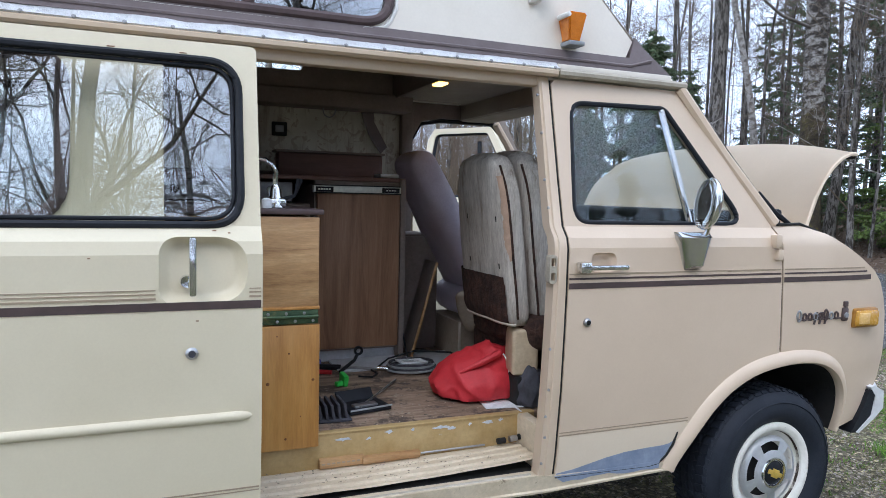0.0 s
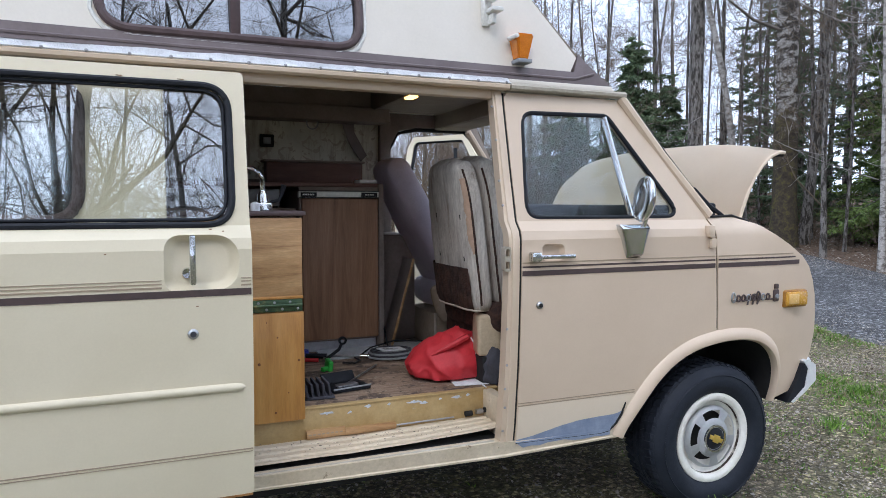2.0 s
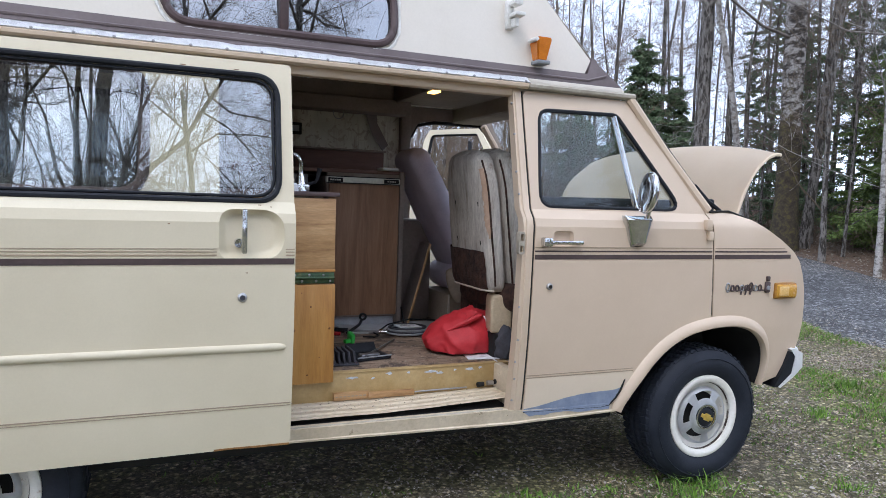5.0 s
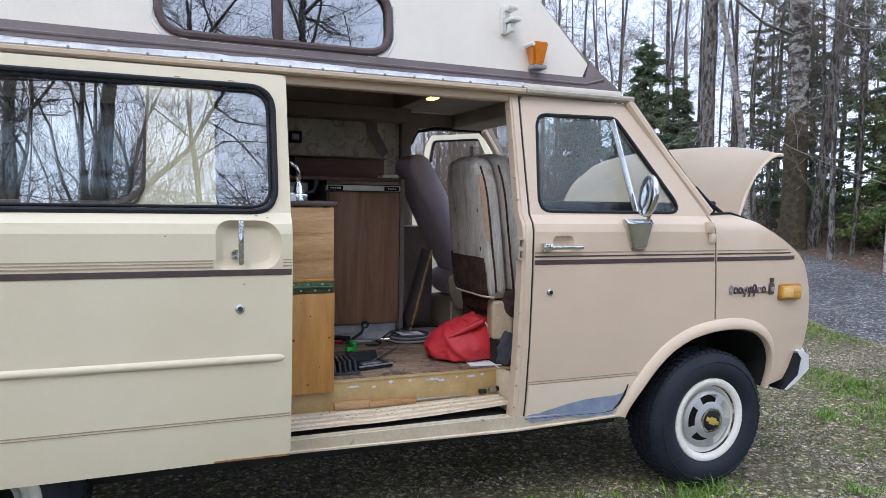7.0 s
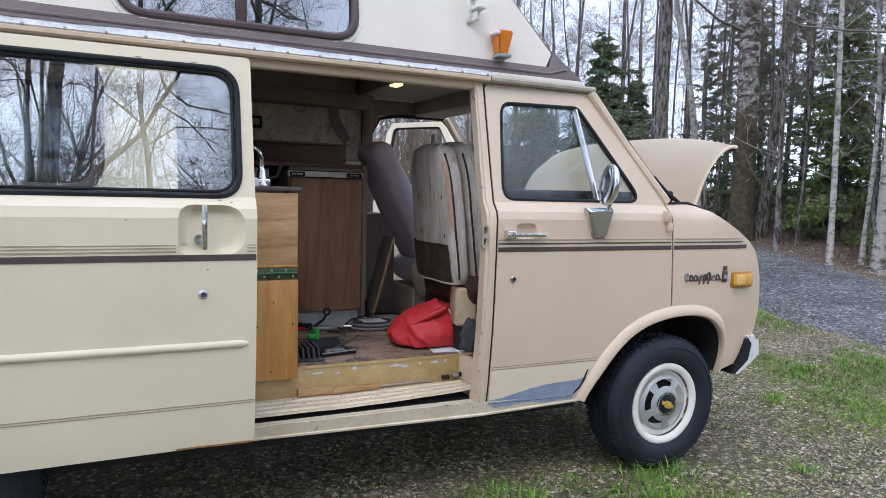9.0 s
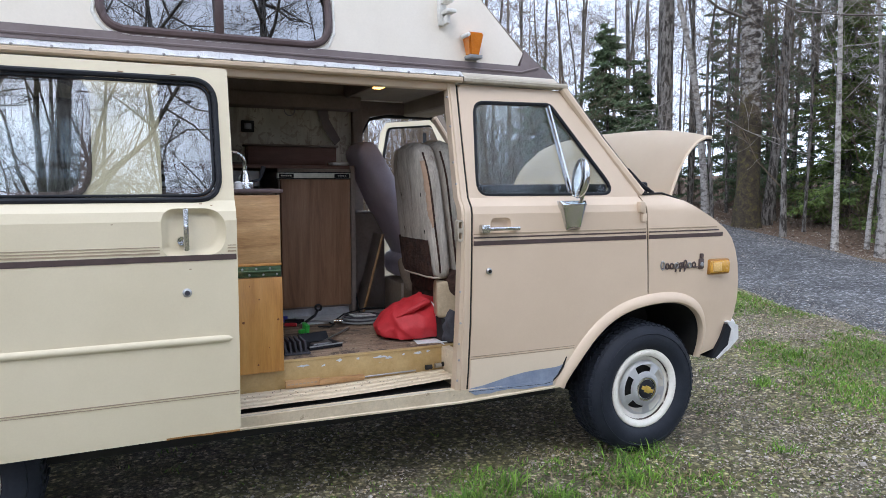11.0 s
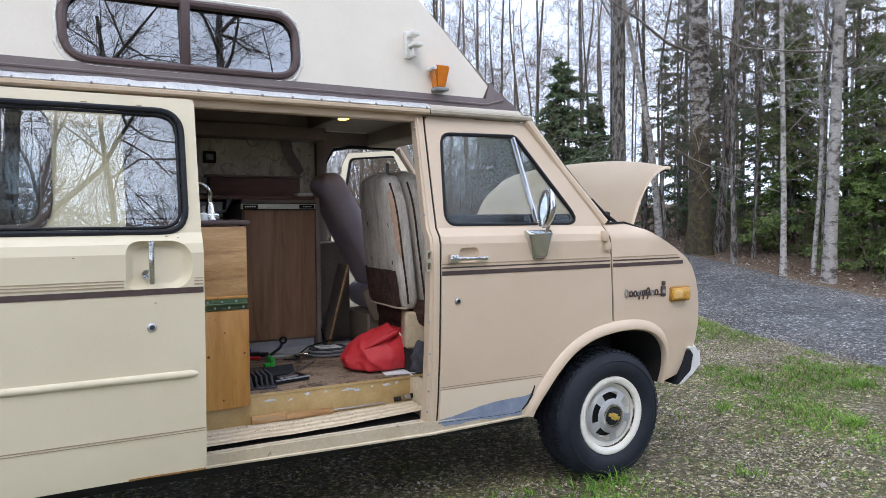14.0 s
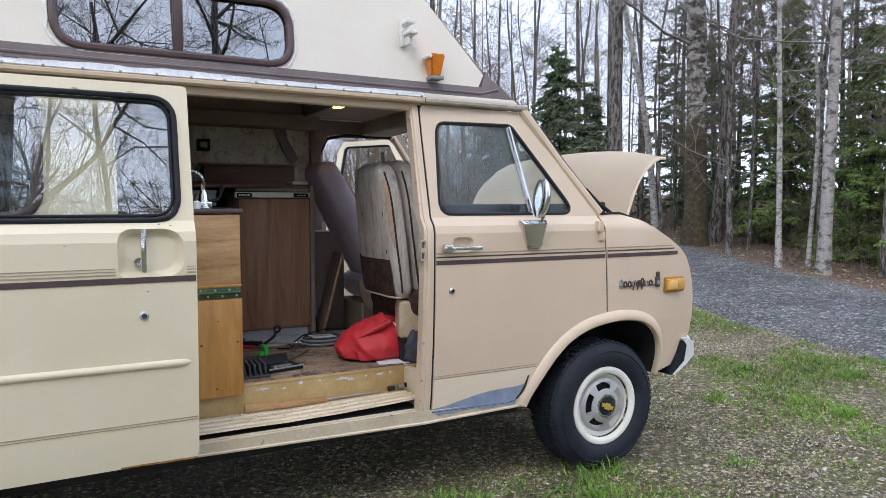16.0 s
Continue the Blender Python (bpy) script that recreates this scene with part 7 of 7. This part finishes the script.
for i in range(5200):
    cx, cy, r = BARE[rg.choice((0, 0, 0, 1, 1, 2, 7, 7, 3, 4, 5, 6))]
    x, y = cx + rg.gauss(0, r * 0.75), cy + rg.gauss(0, r * 0.6); z = height(x, y) + 0.007; s = rg.uniform(0.004, 0.011); a = rg.uniform(0, 6.28)
    u = Vector((math.cos(a), math.sin(a), rg.gauss(0, 0.35))) * s; w = Vector((-math.sin(a), math.cos(a), rg.gauss(0, 0.35))) * s * 0.6; p = Vector((x, y, z))
    b0 = len(V); V += [p - u, p - w, p + u, p + w + Vector((0, 0, s * 0.3))]; F += [(b0, b0 + 1, b0 + 2), (b0, b0 + 2, b0 + 3)]
tagged(raw("leaf_litter", V, F, M_LEAF, smooth=False), "scattered brown dead leaves", "leaves", kind="stuff")
V, F = [], []
OCT = [Vector(v) for v in ((1, 0, 0), (0, 1, 0), (-1, 0, 0), (0, -1, 0), (0, 0, 0.7), (0, 0, -0.4))]
for i in range(92000):
    if i < 60000: x, y = rg.uniform(-2.5, 4.4), rg.uniform(-1.6, 4.5)
    else:
        y = rg.uniform(-1.5, 9); c, hw = track(y); x = c + hw * rg.uniform(-1.05, 1.05)
    if i < 60000 and rg.random() < (0.85 if patch_of(x, y) > 0.08 else 0.15): continue
    z = height(x, y) + (0.0 if i < 60000 else 0.026); s = rg.uniform(0.0025, 0.007) * (1.0 if rg.random() < 0.95 else rg.uniform(1.3, 3.0)); m = Euler((rg.gauss(0, 0.3), rg.gauss(0, 0.3), rg.uniform(0, 6.28))).to_matrix()
    sc = Vector((rg.uniform(0.7, 1.3), rg.uniform(0.6, 1.1), rg.uniform(0.5, 0.9))) * s
    b0 = len(V); V += [Vector((x, y, z)) + m @ Vector((o.x * sc.x, o.y * sc.y, o.z * sc.z)) for o in OCT]
    F += [(b0 + k, b0 + (k + 1) % 4, b0 + 4) for k in range(4)] + [(b0 + (k + 1) % 4, b0 + k, b0 + 5) for k in range(4)]
tagged(raw("pebbles", V, F, M_STONE, smooth=False), "loose grey pebbles and gravel", "gravel", kind="stuff")
